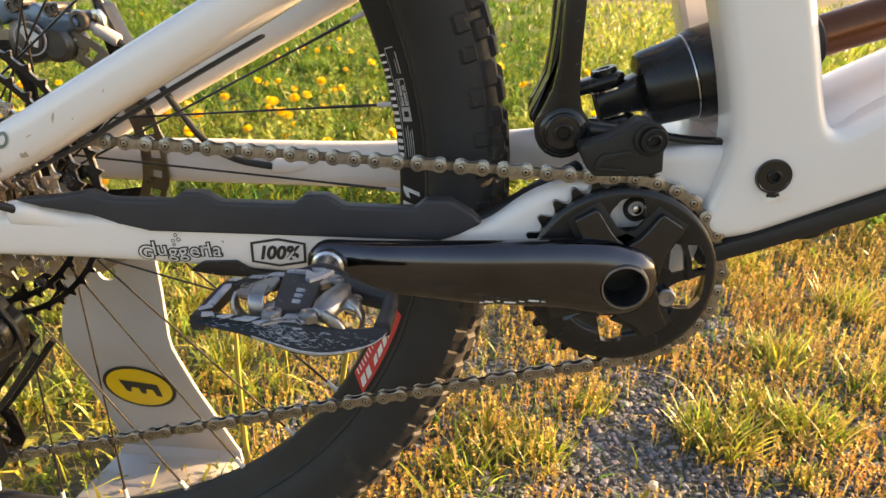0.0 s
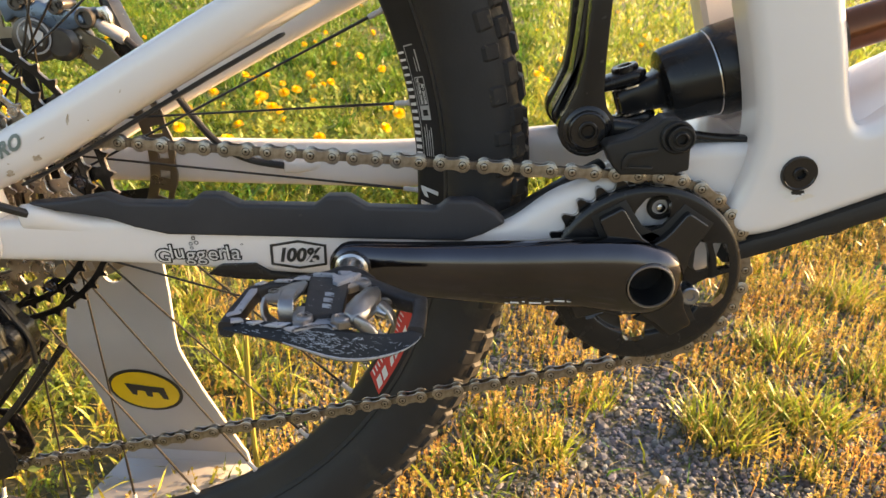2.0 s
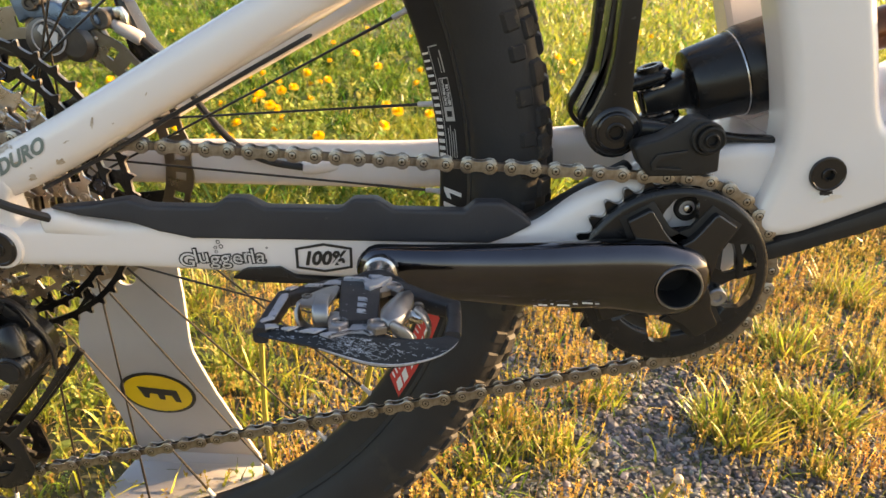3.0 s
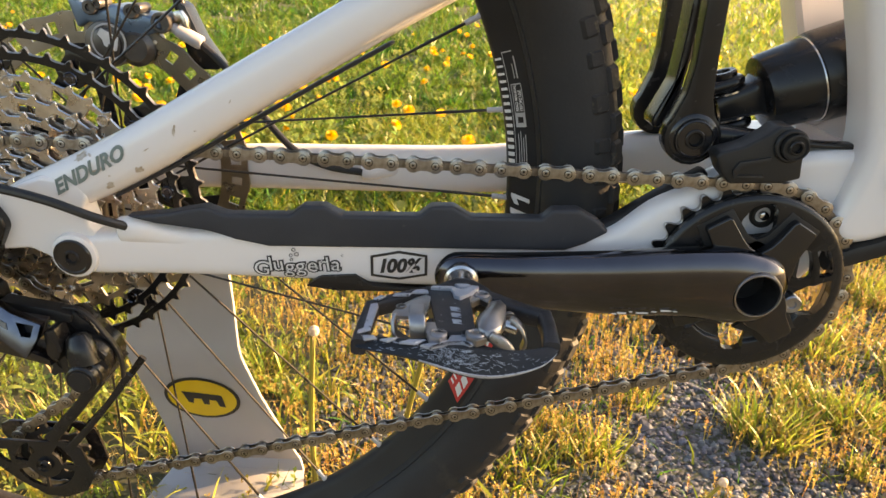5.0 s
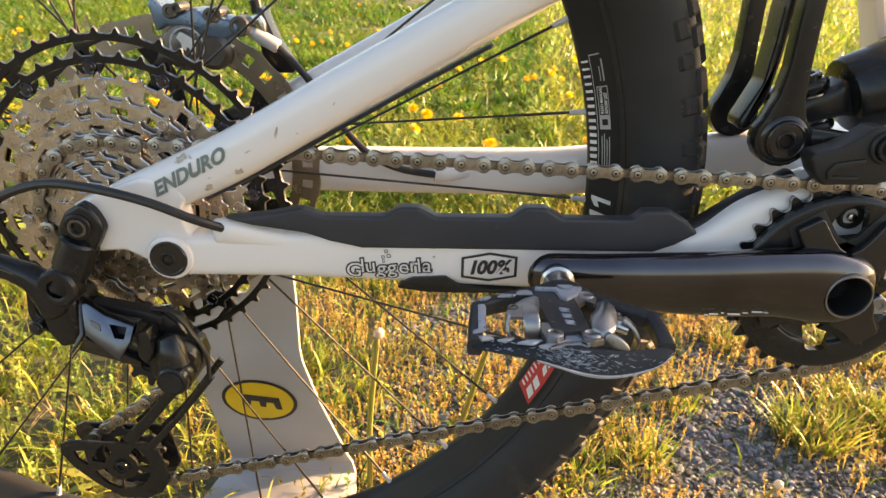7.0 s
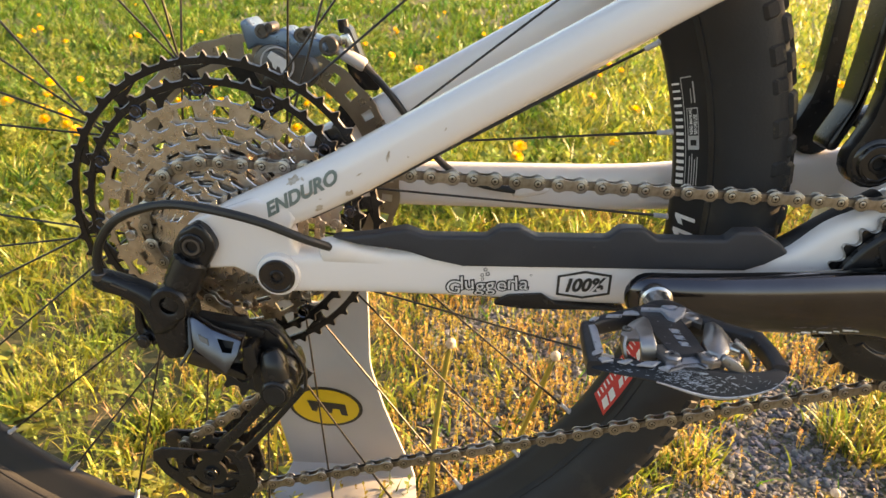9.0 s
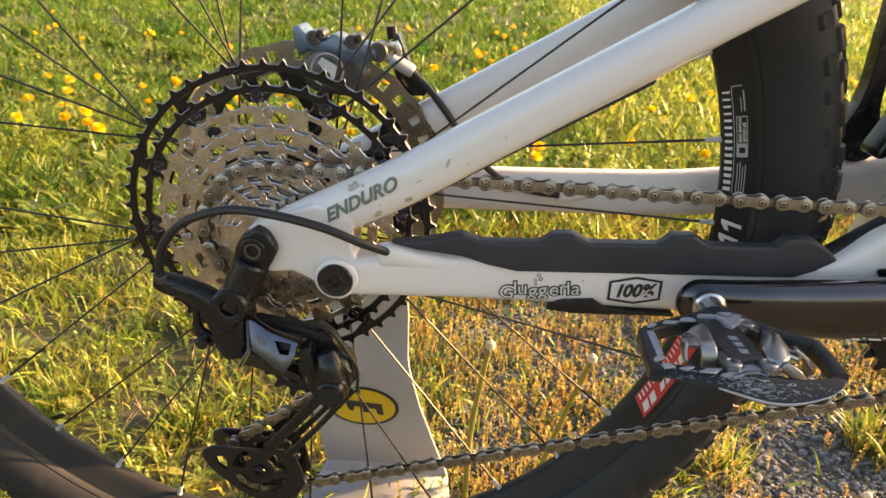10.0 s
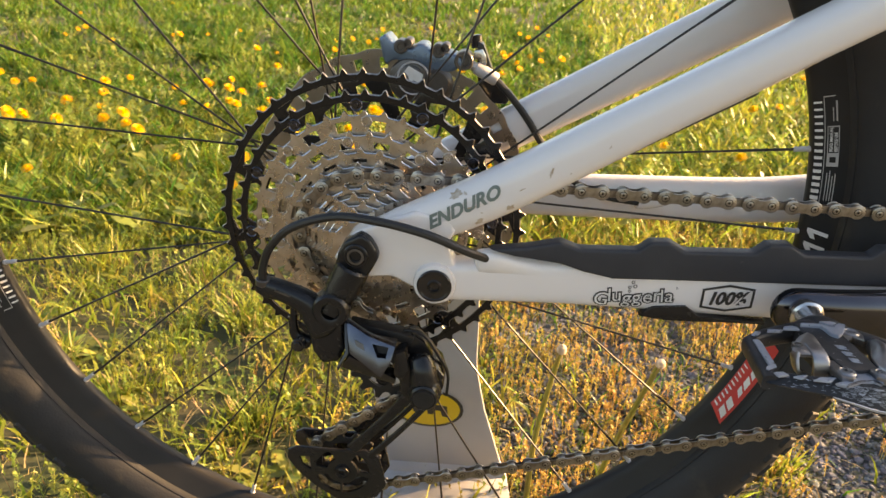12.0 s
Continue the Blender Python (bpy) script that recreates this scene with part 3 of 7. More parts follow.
strip = Geo().loft([(0.070, -0.0585, 0.3880, 0.0050, 0.0012), (0.110, -0.0575, 0.4090, 0.0050, 0.0013), (0.150, -0.0570, 0.4322, 0.0050, 0.0013), (0.190, -0.0565, 0.4550, 0.0050, 0.0013), (0.2275, -0.0560, 0.4757, 0.0045, 0.0012)], n=20, power=4, end0=0.003, end1=0.003)
part("stay_strip", strip, RUBBER, seatstay, "black protective strip under the stay")
SCUFF = mat("scuff_brown", (0.34, 0.255, 0.17), 0.6, second=(0.58, 0.52, 0.45), scale=330, amount=0.4)


def blot(cx, cz, rx, rz, turn, seed):
    """An irregular flat spot in the x-z plane."""
    r = random.Random(seed)
    c, s = math.cos(radians(turn)), math.sin(radians(turn))
    pts = []
    for k in range(18):
        q, m = 2 * math.pi * k / 18, r.uniform(0.45, 1.0)
        a, b = rx * m * math.cos(q), rz * m * math.sin(q)
        pts.append((cx + c * a - s * b, 0, cz + s * a + c * b))
    return cut_fine(pts, [tuple(range(18))])


for k, spot in enumerate(((0.1170, 0.4320, 0.0036, 0.0011, 78), (0.0725, 0.4090, 0.0050, 0.0013, 20), (0.0950, 0.4100, 0.0030, 0.0022, 40), (0.0635, 0.4160, 0.0050, 0.0026, 25), (0.0690, 0.4172, 0.0014, 0.0012, 0), (0.0780, 0.4005, 0.0034, 0.0022, 40), (0.0790, 0.4065, 0.0010, 0.0007, 0), (0.1010, 0.4215, 0.0030, 0.0006, 30), (0.1280, 0.4320, 0.0008, 0.0006, 0), (0.1480, 0.4480, 0.0018, 0.0005, 60))):
    part("scuff", drape(blot(*spot, k), ss_mesh, 0.0003), SCUFF, seatstay, "brown scuff in the paint")

# far stays
far_cs = Geo().loft([(0.02, 0.074, 0.3625, 0.010, 0.013), (0.06, 0.072, 0.3645, 0.010, 0.0150), (0.11, 0.067, 0.3690, 0.0105, 0.0170), (0.20, 0.058, 0.3730, 0.0105, 0.0172), (0.29, 0.050, 0.3780, 0.011, 0.0175), (0.37, 0.043, 0.3900, 0.012, 0.0180), (0.44, 0.036, 0.3980, 0.014, 0.0190)], n=32, power=2.8, end0=0.008, end1=0.01)
part("far_chainstay", far_cs, PAINT, bicycle, "white chainstay on the brake side")
far_ss = Geo().loft([(0.02, 0.071, 0.376, 0.012, 0.017), (0.09, 0.070, 0.4165, 0.013, 0.0165), (0.15, 0.0685, 0.4500, 0.0135, 0.0165), (0.22, 0.067, 0.4890, 0.0135, 0.0172), (0.30, 0.065, 0.5335, 0.0135, 0.0180), (0.42, 0.062, 0.6020, 0.0135, 0.0180)], n=32, power=2.8, end0=0.006)
part("far_seatstay", far_ss, PAINT, bicycle, "white seatstay on the brake side")

# front frame: two uprights round the shock, joined by a wide lower body and the down tube
up_outline = [(0.435, 0.680), (0.420, 0.655), (0.425, 0.630), (0.440, 0.600), (0.459, 0.545), (0.4710, 0.505), (0.4840, 0.468), (0.4930, 0.432), (0.4912, 0.412), (0.4882, 0.398), (0.4848, 0.388), (0.4830, 0.380), (0.4860, 0.3720), (0.4950, 0.3680), (0.5070, 0.3700), (0.5180, 0.3735), (0.5400, 0.3835), (0.5830, 0.4030), (0.680, 0.4450), (0.760, 0.4800), (0.790, 0.500), (0.800, 0.530), (0.780, 0.5550), (0.750, 0.5380), (0.700, 0.514), (0.640, 0.486), (0.5950, 0.4640), (0.5680, 0.4490), (0.5480, 0.4330), (0.5395, 0.4480), (0.5310, 0.478), (0.5220, 0.505), (0.505, 0.560), (0.492, 0.600), (0.485, 0.630), (0.480, 0.655), (0.462, 0.680)]
frame_body = Geo().pillow(up_outline, -0.057, -0.026, 0.0082)
frame_mesh = frame_body.mesh("frame_side")
front_frame = part("front_frame", frame_mesh, PAINT, bicycle, "glossy white frame with a shock tunnel")
part("far_side", Geo().pillow([(x, min(z, 0.395 + 0.58 * (x - 0.51))) if x > 0.545 else (x, z) for x, z in up_outline], 0.057, 0.026, 0.0080), PAINT, front_frame)
part("down_tube", Geo().loft([(0.505, 0.0, 0.4000, 0.048, 0.0240), (0.545, 0.0, 0.4150, 0.049, 0.0260), (0.590, 0.0, 0.4370, 0.050, 0.0290), (0.650, 0.0, 0.4660, 0.050, 0.0310), (0.760, 0.0, 0.5180, 0.050, 0.0320)], n=48, power=2.3), PAINT, front_frame)
part("bottom_shell", Geo().prism([(0.425, 0.400), (0.450, 0.4180), (0.475, 0.4225), (0.500, 0.4240), (0.528, 0.4050), (0.534, 0.3850), (0.508, 0.3690), (0.494, 0.3570), (0.470, 0.325), (0.444, 0.318), (0.420, 0.330), (0.415, 0.355)], -0.0465, 0.0465, 0.010, None, 4), PAINT, front_frame, "white bottom bracket shell")
part("shell_bolt", Geo().turned((0.4470, -0.0465, 0.3835), (0.4470, -1, 0.3835), [(-0.004, 0.0078), (0.0016, 0.0078), (0.0026, 0.0068), (0.0026, 0.0052), (-0.0010, 0.0046), (-0.0010, 0.0003)], 28), BLACK_MATTE, front_frame, "black bolt in the shell")
part("shell_thread", Geo().turned((0.4470, -0.0485, 0.3835), (0.4470, -1, 0.3835), [(-0.001, 0.0028), (0.0016, 0.0026), (0.0020, 0.0018), (0.0020, 0.0003)], 16), SILVER, front_frame, "bright thread end")
part("tube_guard", Geo().prism([(0.486, 0.3520), (0.500, 0.3565), (0.515, 0.3620), (0.5850, 0.3905), (0.690, 0.4340), (0.690, 0.4480), (0.5830, 0.4040), (0.515, 0.3735), (0.502, 0.3690), (0.488, 0.3640)], -0.0580, 0.0580, 0.003), BLACK_MATTE, front_frame, "black rubber guard under the down tube")
part("cable_clamp", Geo().loft([(0.548, -0.020, 0.3640, 0.008, 0.0030), (0.562, -0.020, 0.3665, 0.010, 0.0055), (0.574, -0.020, 0.3745, 0.008, 0.0060)], end0=0.006, end1=0.006), BLACK_SATIN, front_frame, "small black fitting under the frame")
part("frame_bolt", Geo().turned((0.5180, -0.0580, 0.4098), (0.5180, -1, 0.4098), [(-0.006, 0.0100), (0.0004, 0.0100), (0.0011, 0.0096), (0.0012, 0.0088), (0.0009, 0.0084), (0.0009, 0.0030)], 40, False), BLACK_GLOSS, front_frame, "large flat black frame bolt")
part("chip_edge", drape(blot(0.5175, 0.3980, 0.0105, 0.0046, 0, 9), frame_mesh, 0.0002), WHITE_INK, front_frame, "bright edge of the chipped paint")
part("paint_stain", drape(blot(0.5235, 0.3955, 0.0085, 0.0024, 18, 3), frame_mesh, 0.00012), mat("rust_stain", (0.66, 0.57, 0.46), 0.4, second=(0.78, 0.74, 0.69), scale=260, amount=0.6), front_frame, "faint brown stain")
part("paint_chip", drape(blot(0.5200, 0.3986, 0.0048, 0.0022, 6, 12), frame_mesh, 0.0004), BLACK_MATTE, front_frame, "chipped paint under the bolt")
part("frame_bolt_socket", hex_socket((0.5180, 0.4098), -0.0590, 0.0026, 0.0018), BLACK_SATIN, front_frame, "hexagonal socket of the bolt")

# shock
S0, SD = Vector((0.4325, 0.0, 0.4395)), Vector((0.944, 0.0, 0.335)).normalized()
SU = Vector((-SD.z, 0.0, SD.x))
sp = lambda d: S0 + SD * d
shock = part("shock", Geo().turned(sp(0), sp(1), [(0.0165, 0.0075), (0.0185, 0.0200), (0.0196, 0.0224), (0.0220, 0.0236), (0.0420, 0.0252), (0.0470, 0.0258), (0.0484, 0.0258), (0.0490, 0.0268), (0.0530, 0.0278), (0.089, 0.0285), (0.092, 0.0260)], 48), BLACK_SATIN, bicycle, "black rear shock with an air can")
part("can_ring", Geo().turned(sp(0), sp(1), [(0.0472, 0.0256), (0.0473, 0.0264), (0.0482, 0.0265), (0.0484, 0.0256)], 48), SILVER, shock, "thin silver ring on the air can")
part("neck", Geo().loft([(*sp(-0.009), 0.0112, 0.0082), (*sp(0.000), 0.0112, 0.0100), (*sp(0.012), 0.0112, 0.0106), (*sp(0.0165), 0.0125, 0.0118), (*sp(0.020), 0.0170, 0.0150)], n=28, power=4.0), BLACK_SATIN, shock)
part("shaft", Geo().rod(sp(0.088), sp(0.30), 0.0125, 28), BRONZE, shock, "bronze-coloured shock shaft")
part("shaft_seal", Geo().turned(sp(0.119), sp(1), [(0, 0.0125), (0.0006, 0.0158), (0.0040, 0.0160), (0.0055, 0.0145), (0.0055, 0.012)], 32), BLACK_MATTE, shock, "black rubber seal ring")
yoke = Geo()
for d in (-0.0132, 0.0132):
    c = S0 + SU * d
    yoke.loft([(*(c - SD * 0.026), 0.0090, 0.0044), (*(c - SD * 0.010), 0.0105, 0.0046), (*(c + SD * 0.003), 0.0105, 0.0046)], n=20, power=3, end1=0.009)
part("clevis", yoke, BLACK_SATIN, shock, "black forked shock mount")
part("clevis_bolt", Geo().turned(S0 - SU * 0.0185, S0 + SU, [(0, 0.0070), (0.001, 0.0082), (0.0100, 0.0082), (0.0104, 0.0106), (0.0266, 0.0106), (0.0270, 0.0082), (0.0380, 0.0082), (0.0390, 0.0074), (0.0390, 0.0045), (0.0370, 0.0040), (0.0370, 0.0004)], 28), BLACK_SATIN, shock, "black bolt through the shock eye")
seams = Geo()
for d in (-0.0082, 0.0082):
    seams.turned(S0 + SU * (d - 0.0004), S0 + SU * 2, [(-0.0002, 0.0090), (-0.0002, 0.0114), (0.0010, 0.0114), (0.0010, 0.0090)], 32)
part("washer", seams, SILVER, shock, "thin bright washers")

# rocker link
rocker = Geo()
arm_outline = arc(0.3993, 0.4275, 0.0163, 140, 410, 14) + [(0.4072, 0.4500), (0.4063, 0.4684), (0.4062, 0.4980), (0.4090, 0.5700), (0.3960, 0.5700), (0.3947, 0.4976), (0.3946, 0.4680), (0.3922, 0.4520)]
for y0, y1 in ((-0.0435, -0.0310), (0.0310, 0.0435)):
    rocker.prism(arm_outline, y0, y1, 0.0014, None, 2)
rocker.prism([(0.3812, 0.4281), (0.3808, 0.4332), (0.3910, 0.4560), (0.3929, 0.4782), (0.3937, 0.4968), (0.3960, 0.5700), (0.4020, 0.5700), (0.4002, 0.4969), (0.3980, 0.4688), (0.3949, 0.4490), (0.3864, 0.4282)], -0.024, -0.002, 0.0028, None, 3)
link = part("rocker_link", rocker, BLACK_SATIN, bicycle, "glossy black suspension rocker link")
part("link_bolt", Geo().turned((0.3997, -0.0435, 0.4272), (0.3997, -1, 0.4272), [(-0.003, 0.0140), (0.0004, 0.0140), (0.0010, 0.0134), (0.0014, 0.0118), (0.0034, 0.0110), (0.0038, 0.0102), (0.0030, 0.0096), (0.0034, 0.0064), (0.0030, 0.0046), (0.0030, 0.0038), (0.0005, 0.0034), (0.0005, 0.0003)], 36), BLACK_GLOSS, link, "stepped black pivot bolt")
part("link_bolt_socket", hex_socket((0.3997, 0.4272), -0.0468, 0.0038), BLACK_SATIN, link, "hexagonal bolt socket")
# Thin black wedge from the link towards the upright.
part("link_arm", Geo().loft([(0.412, -0.034, 0.4270, 0.008, 0.007), (0.430, -0.037, 0.4280, 0.008, 0.0045), (0.455, -0.038, 0.4265, 0.005, 0.0026), (0.475, -0.038, 0.4245, 0.005, 0.0020), (0.505, -0.036, 0.4240, 0.005, 0.0020)], power=3), BLACK_SATIN, link)

# chain guide
guide = part("chain_guide", Geo().prism([(0.4070, 0.4215), (0.4085, 0.4245), (0.4210, 0.4282), (0.4320, 0.4350), (0.4375, 0.4398), (0.4445, 0.4400), (0.4510, 0.4360), (0.4545, 0.4295), (0.4538, 0.4220), (0.4548, 0.4110), (0.4440, 0.4080), (0.4170, 0.4068), (0.4115, 0.4125)], -0.0640, -0.0480, 0.0022, None, 3), BLACK_MATTE, bicycle, "black plastic chain guide above the chainring")
part("guide_rib", Geo().prism([(0.4165, 0.4150), (0.4195, 0.4200), (0.4360, 0.4230), (0.4360, 0.4205), (0.4215, 0.4165), (0.4195, 0.4125), (0.4340, 0.4125), (0.4340, 0.4105), (0.4175, 0.4105)], -0.0655, -0.0630, 0.0006), BLACK_MATTE, guide)
part("guide_bolt", socket_bolt(-0.0660, 0.4472, 0.4290, 0.0075, 0.004, 0.5), BLACK_MATTE, guide, "black socket bolt")
part("guide_bolt_socket", hex_socket((0.4472, 0.4290), -0.0672, 0.0026), BLACK_SATIN, guide, "hexagonal bolt socket")
part("guide_boss", Geo().turned((0.4455, -0.0640, 0.4295), (0.4455, -1, 0.4295), [(-0.004, 0.0092), (0.0012, 0.0092), (0.0022, 0.0084), (0.0022, 0.0076), (0.0010, 0.0073)], 32, False), BLACK_MATTE, guide)
part("guide_arm", Geo().prism([(0.440, 0.434), (0.4535, 0.432), (0.4550, 0.402), (0.4500, 0.395), (0.440, 0.398)], -0.0500, -0.0430, 0.001), BLACK_SATIN, guide)

# crankset
arm = Geo().loft([(0.2685, -0.0820, 0.3535, 0.0085, 0.0140), (0.300, -0.0815, 0.3520, 0.0095, 0.0160), (0.350, -0.0770, 0.3500, 0.0105, 0.0190), (0.400, -0.0705, 0.3490, 0.0115, 0.0215), (0.425, -0.0675, 0.3470, 0.0120, 0.0235), (0.4395, -0.0660, 0.3450, 0.0120, 0.0225)], n=48, power=2.5, end0=0.0140, end1=0.0225)
crank = part("crank_arm", carved(arm, [Geo().rod((0.4395, -0.12, 0.3455), (0.4395, -0.050, 0.3455), 0.0142, 40, soft=0.01)], "crank_arm"), CRANK, bicycle, "glossy black forged crank arm")
part("spindle_ring", Geo().turned((0.4395, -0.0795, 0.3455), (0.4395, 0, 0.3455), [(0.0005, 0.0123), (0, 0.0125), (0, 0.0133), (0.0008, 0.0138), (0.0035, 0.0142), (0.0035, 0.0123), (0.006, 0.0123)], 48, False), BINDING, crank, "grey metal ring round the hollow spindle")
part("spindle_bore", Geo().turned((0.4395, -0.0780, 0.3455), (0.4395, 0, 0.3455), [(0, 0.0124), (0, 0.0122), (0.026, 0.0114), (0.026, 0.0004)], 40, False), BLACK_MATTE, crank, "dark hollow spindle")
marks = Geo()
for k, (x0, ln) in enumerate(((0.3560, 0.0022), (0.3590, 0.0050), (0.3660, 0.0016), (0.3700, 0.0070), (0.3790, 0.0030), (0.3845, 0.0060), (0.3920, 0.0024))):
    marks.box((x0 + ln / 2, -0.0868 + 0.14 * (x0 - 0.356), 0.3352 + 0.0004 * (k % 3)), (ln, 0.0005, 0.0005 + 0.0003 * (k % 2)))
part("crank_bars", marks, WHITE_INK, crank, "worn pale marking on the arm")

ring = Geo().gear(BB, 30, 0.0575, 0.0636, 0.0500, -0.0550, -0.0516, (0.92, 0.86, 0.62, 0.24, 0.02, -0.06, -0.08, -0.06, 0.02, 0.22, 0.60, 0.86), shift=0.03)
chainring = part("chainring", ring.edged("chainring", COG_BLACK, WORN_GLINT), COG_BLACK, bicycle, "black toothed chainring on a four-armed spider")
around = lambda a, r: (BB[0] + r * math.cos(radians(a)), BB[1] + r * math.sin(radians(a)))
windows = []
for polar in (((113, 0.0335), (104, 0.0440), (97, 0.0500), (90, 0.0520), (84, 0.0525), (80, 0.0490), (74, 0.0345), (92, 0.0315)),
              ((42, 0.0340), (37, 0.0405), (25, 0.0392), (9, 0.0380), (7, 0.0310), (20, 0.0285)),
              ((34, 0.0432), (29, 0.0502), (18, 0.0500), (10, 0.0496), (9, 0.0418), (20, 0.0425)),
              ((4, 0.0420), (7, 0.0495), (-4, 0.0500), (-13, 0.0500), (-22, 0.0470), (-30, 0.0365), (-20, 0.0275), (-6, 0.0320)),
              ((-113, 0.0290), (-75, 0.0270), (-83, 0.0425), (-88, 0.0440), (-96, 0.0440), (-100, 0.0430)),
              ((150, 0.0480), (138, 0.0370), (156, 0.0360), (164, 0.0440)),
              ((-128, 0.0330), (-140, 0.0300), (-148, 0.0420), (-136, 0.0440))):
    windows.append(Geo().prism([around(*q) for q in polar], -0.075, -0.040, 0.0012))
plate = Geo().turned((BB[0], -0.0612, BB[1]), (BB[0], 0, BB[1]), [(0.0026, 0.0160), (0.0026, 0.0375), (0.0022, 0.0382), (0.0005, 0.0392), (0, 0.0402), (0, 0.0535), (0.0006, 0.0556), (0.0020, 0.0568), (0.0050, 0.0568), (0.0055, 0.0160)], 96)
part("ring_plate", carved(plate, windows, "ring_plate"), BLACK_SATIN, chainring, "smooth black outer ring plate with openings")
for a, reach in ((122, 0.0490), (59, 0.0470), (-52, 0.0400), (205, 0.0470)):
    ca, sa = math.cos(radians(a)), math.sin(radians(a))
    spot = lambda r, w: (BB[0] + r * ca - w * sa, BB[1] + r * sa + w * ca)
    arm_shape = [spot(0.012, -0.0150), spot(0.021, -0.0125), spot(0.027, -0.0095), spot(0.033, -0.0084), spot(reach - 0.002, -0.0078), spot(reach, -0.0066), spot(reach, 0.0066), spot(reach - 0.002, 0.0078), spot(0.033, 0.0084), spot(0.027, 0.0095), spot(0.021, 0.0125), spot(0.012, 0.0150)]
    foot = [spot(0.020, -0.0200), spot(0.031, -0.0125), spot(reach + 0.002, -0.0108), spot(reach + 0.002, 0.0108), spot(0.031, 0.0125), spot(0.020, 0.0200)]
    # Raised black pad round the arm, standing for the shade of a recess.
    part("arm_recess", Geo().prism(foot, -0.0618, -0.0585, 0.0006), BLACK_MATTE, chainring, "matte black pad drawn as the shade round the spider arm")
    part("spider_arm", Geo().prism(arm_shape, -0.0680, -0.0580, 0.0032, lambda x, z: 0.06 * (math.hypot(x - BB[0], z - BB[1]) - 0.03), 4), BLACK_GLOSS, chainring, "glossy black spider arm")
part("ring_bolt", Geo().turned((*around(-20, 0.0300)[:1], -0.0640, around(-20, 0.0300)[1]), (around(-20, 0.0300)[0], 1, around(-20, 0.0300)[1]), [(0.0012, 0.0022), (0.0002, 0.0028), (0, 0.0050), (0.0008, 0.0058), (0.008, 0.0058)], 24), BINDING, chainring, "small grey ring bolt")
part("ring_bars", Geo().box((0.4905, -0.0597, 0.3340), (0.0012, 0.0004, 0.0190), Matrix.Rotation(radians(12), 3, "Y")).box((0.4845, -0.0597, 0.3155), (0.0012, 0.0004, 0.0080), Matrix.Rotation(radians(30), 3, "Y")), CALIPER_GREY, chainring, "small grey marking")

# chain: one closed loop over chainring, cog and both pulleys
PITCH = 0.0127
CIRCLES = [(*BB, 0.0607, 1, -0.0535), (0.004, 0.3735, 0.0426, 1, -0.0516), (0.0165, 0.2735, 0.0243, -1, -0.0516), (-0.0158, 0.1868, 0.0265, 1, -0.0516)]


def belt():
    out = []
    legs = []
    for i, (ax, az, ar, sa, ay) in enumerate(CIRCLES):
        bx, bz, br, sb, by = CIRCLES[(i + 1) % 4]
        dx, dz = bx - ax, bz - az
        th = math.atan2(dz, dx) + math.asin((sa * ar - sb * br) / math.hypot(dx, dz))
        mx, mz = math.sin(th), -math.cos(th)
        legs.append((th, (ax + sa * ar * mx, ay, az + sa * ar * mz), (bx + sb * br * mx, by, bz + sb * br * mz)))
    for i in range(4):
        out += [Vector(legs[i][1]).lerp(Vector(legs[i][2]), k / 60) for k in range(60)]
        cx, cz, r, s, y = CIRCLES[(i + 1) % 4]
        t0, t1 = legs[i][0], legs[(i + 1) % 4][0]
        turn = ((t1 - t0) * s) % (2 * math.pi)
        for k in range(60):
            th = t0 + s * turn * k / 60
            out.append(Vector((cx + s * r * math.sin(th), y, cz - s * r * math.cos(th))))
    return out


def spaced(line, count):
    seg = [(line[(i + 1) % len(line)] - p).length for i, p in enumerate(line)]
    total, out, i, acc = sum(seg), [], 0, 0.0
    count = count or 2 * round(total / PITCH / 2)
    for k in range(count):
        want = total * k / count
        while acc + seg[i] < want:
            acc += seg[i]
            i += 1
        out.append(line[i].lerp(line[(i + 1) % len(line)], (want - acc) / seg[i]))
    return out


def link_mesh(name, ys, inner):
    g = Geo()
    R, waist = (0.0036, 0.0024) if inner else (0.0046, 0.0031)
    marks = []
    shape = arc(0, 0, R, 50, 310, 9) + [(PITCH * 0.36, -waist), (PITCH * 0.64, -waist)] + arc(PITCH, 0, R, -130, 130, 9) + [(PITCH * 0.64, waist), (PITCH * 0.36, waist)]
    for y0, y1 in ys:
        g.loops([[(x * 1.0, y, z) if k else (PITCH / 2 + (x - PITCH / 2) * 0.965, y, z * 0.93) for x, z in shape] for y, k in ((y0, 0), (y0 + 0.0002, 1), (y1 - 0.0002, 1), (y1, 0))])
    for x in (0, PITCH):
        if inner:
            g.turned((x, -0.0014, 0), (x, 1, 0), [(0, 0.0038), (0.0028, 0.0038)], 14)
        else:
            g.turned((x, -0.0031, 0), (x, 1, 0), [(0.0001, 0.0004), (0, 0.0014), (0.0002, 0.0019), (0.0004, 0.0020), (0.0058, 0.0020), (0.0062, 0.0016)], 16)
            marks = marks + [len(g.f)]
            g.turned((x, -0.00278, 0), (x, 1, 0), [(0, 0.00198), (0, 0.00235), (0.0003, 0.00235)], 16)
            g.turned((x, -0.00312, 0), (x, 1, 0), [(0, 0.0007), (0.0003, 0.0007)], 10)
            marks = marks + [len(g.f)]
    me = g.mesh(name, 40, False)
    me.materials.append(SHADED_STEEL if inner else STEEL)
    me.materials.append(GROOVE)
    for a, b in zip(marks[::2], marks[1::2]):
        for i in range(a, b):
            me.polygons[i].material_index = 1
    return me


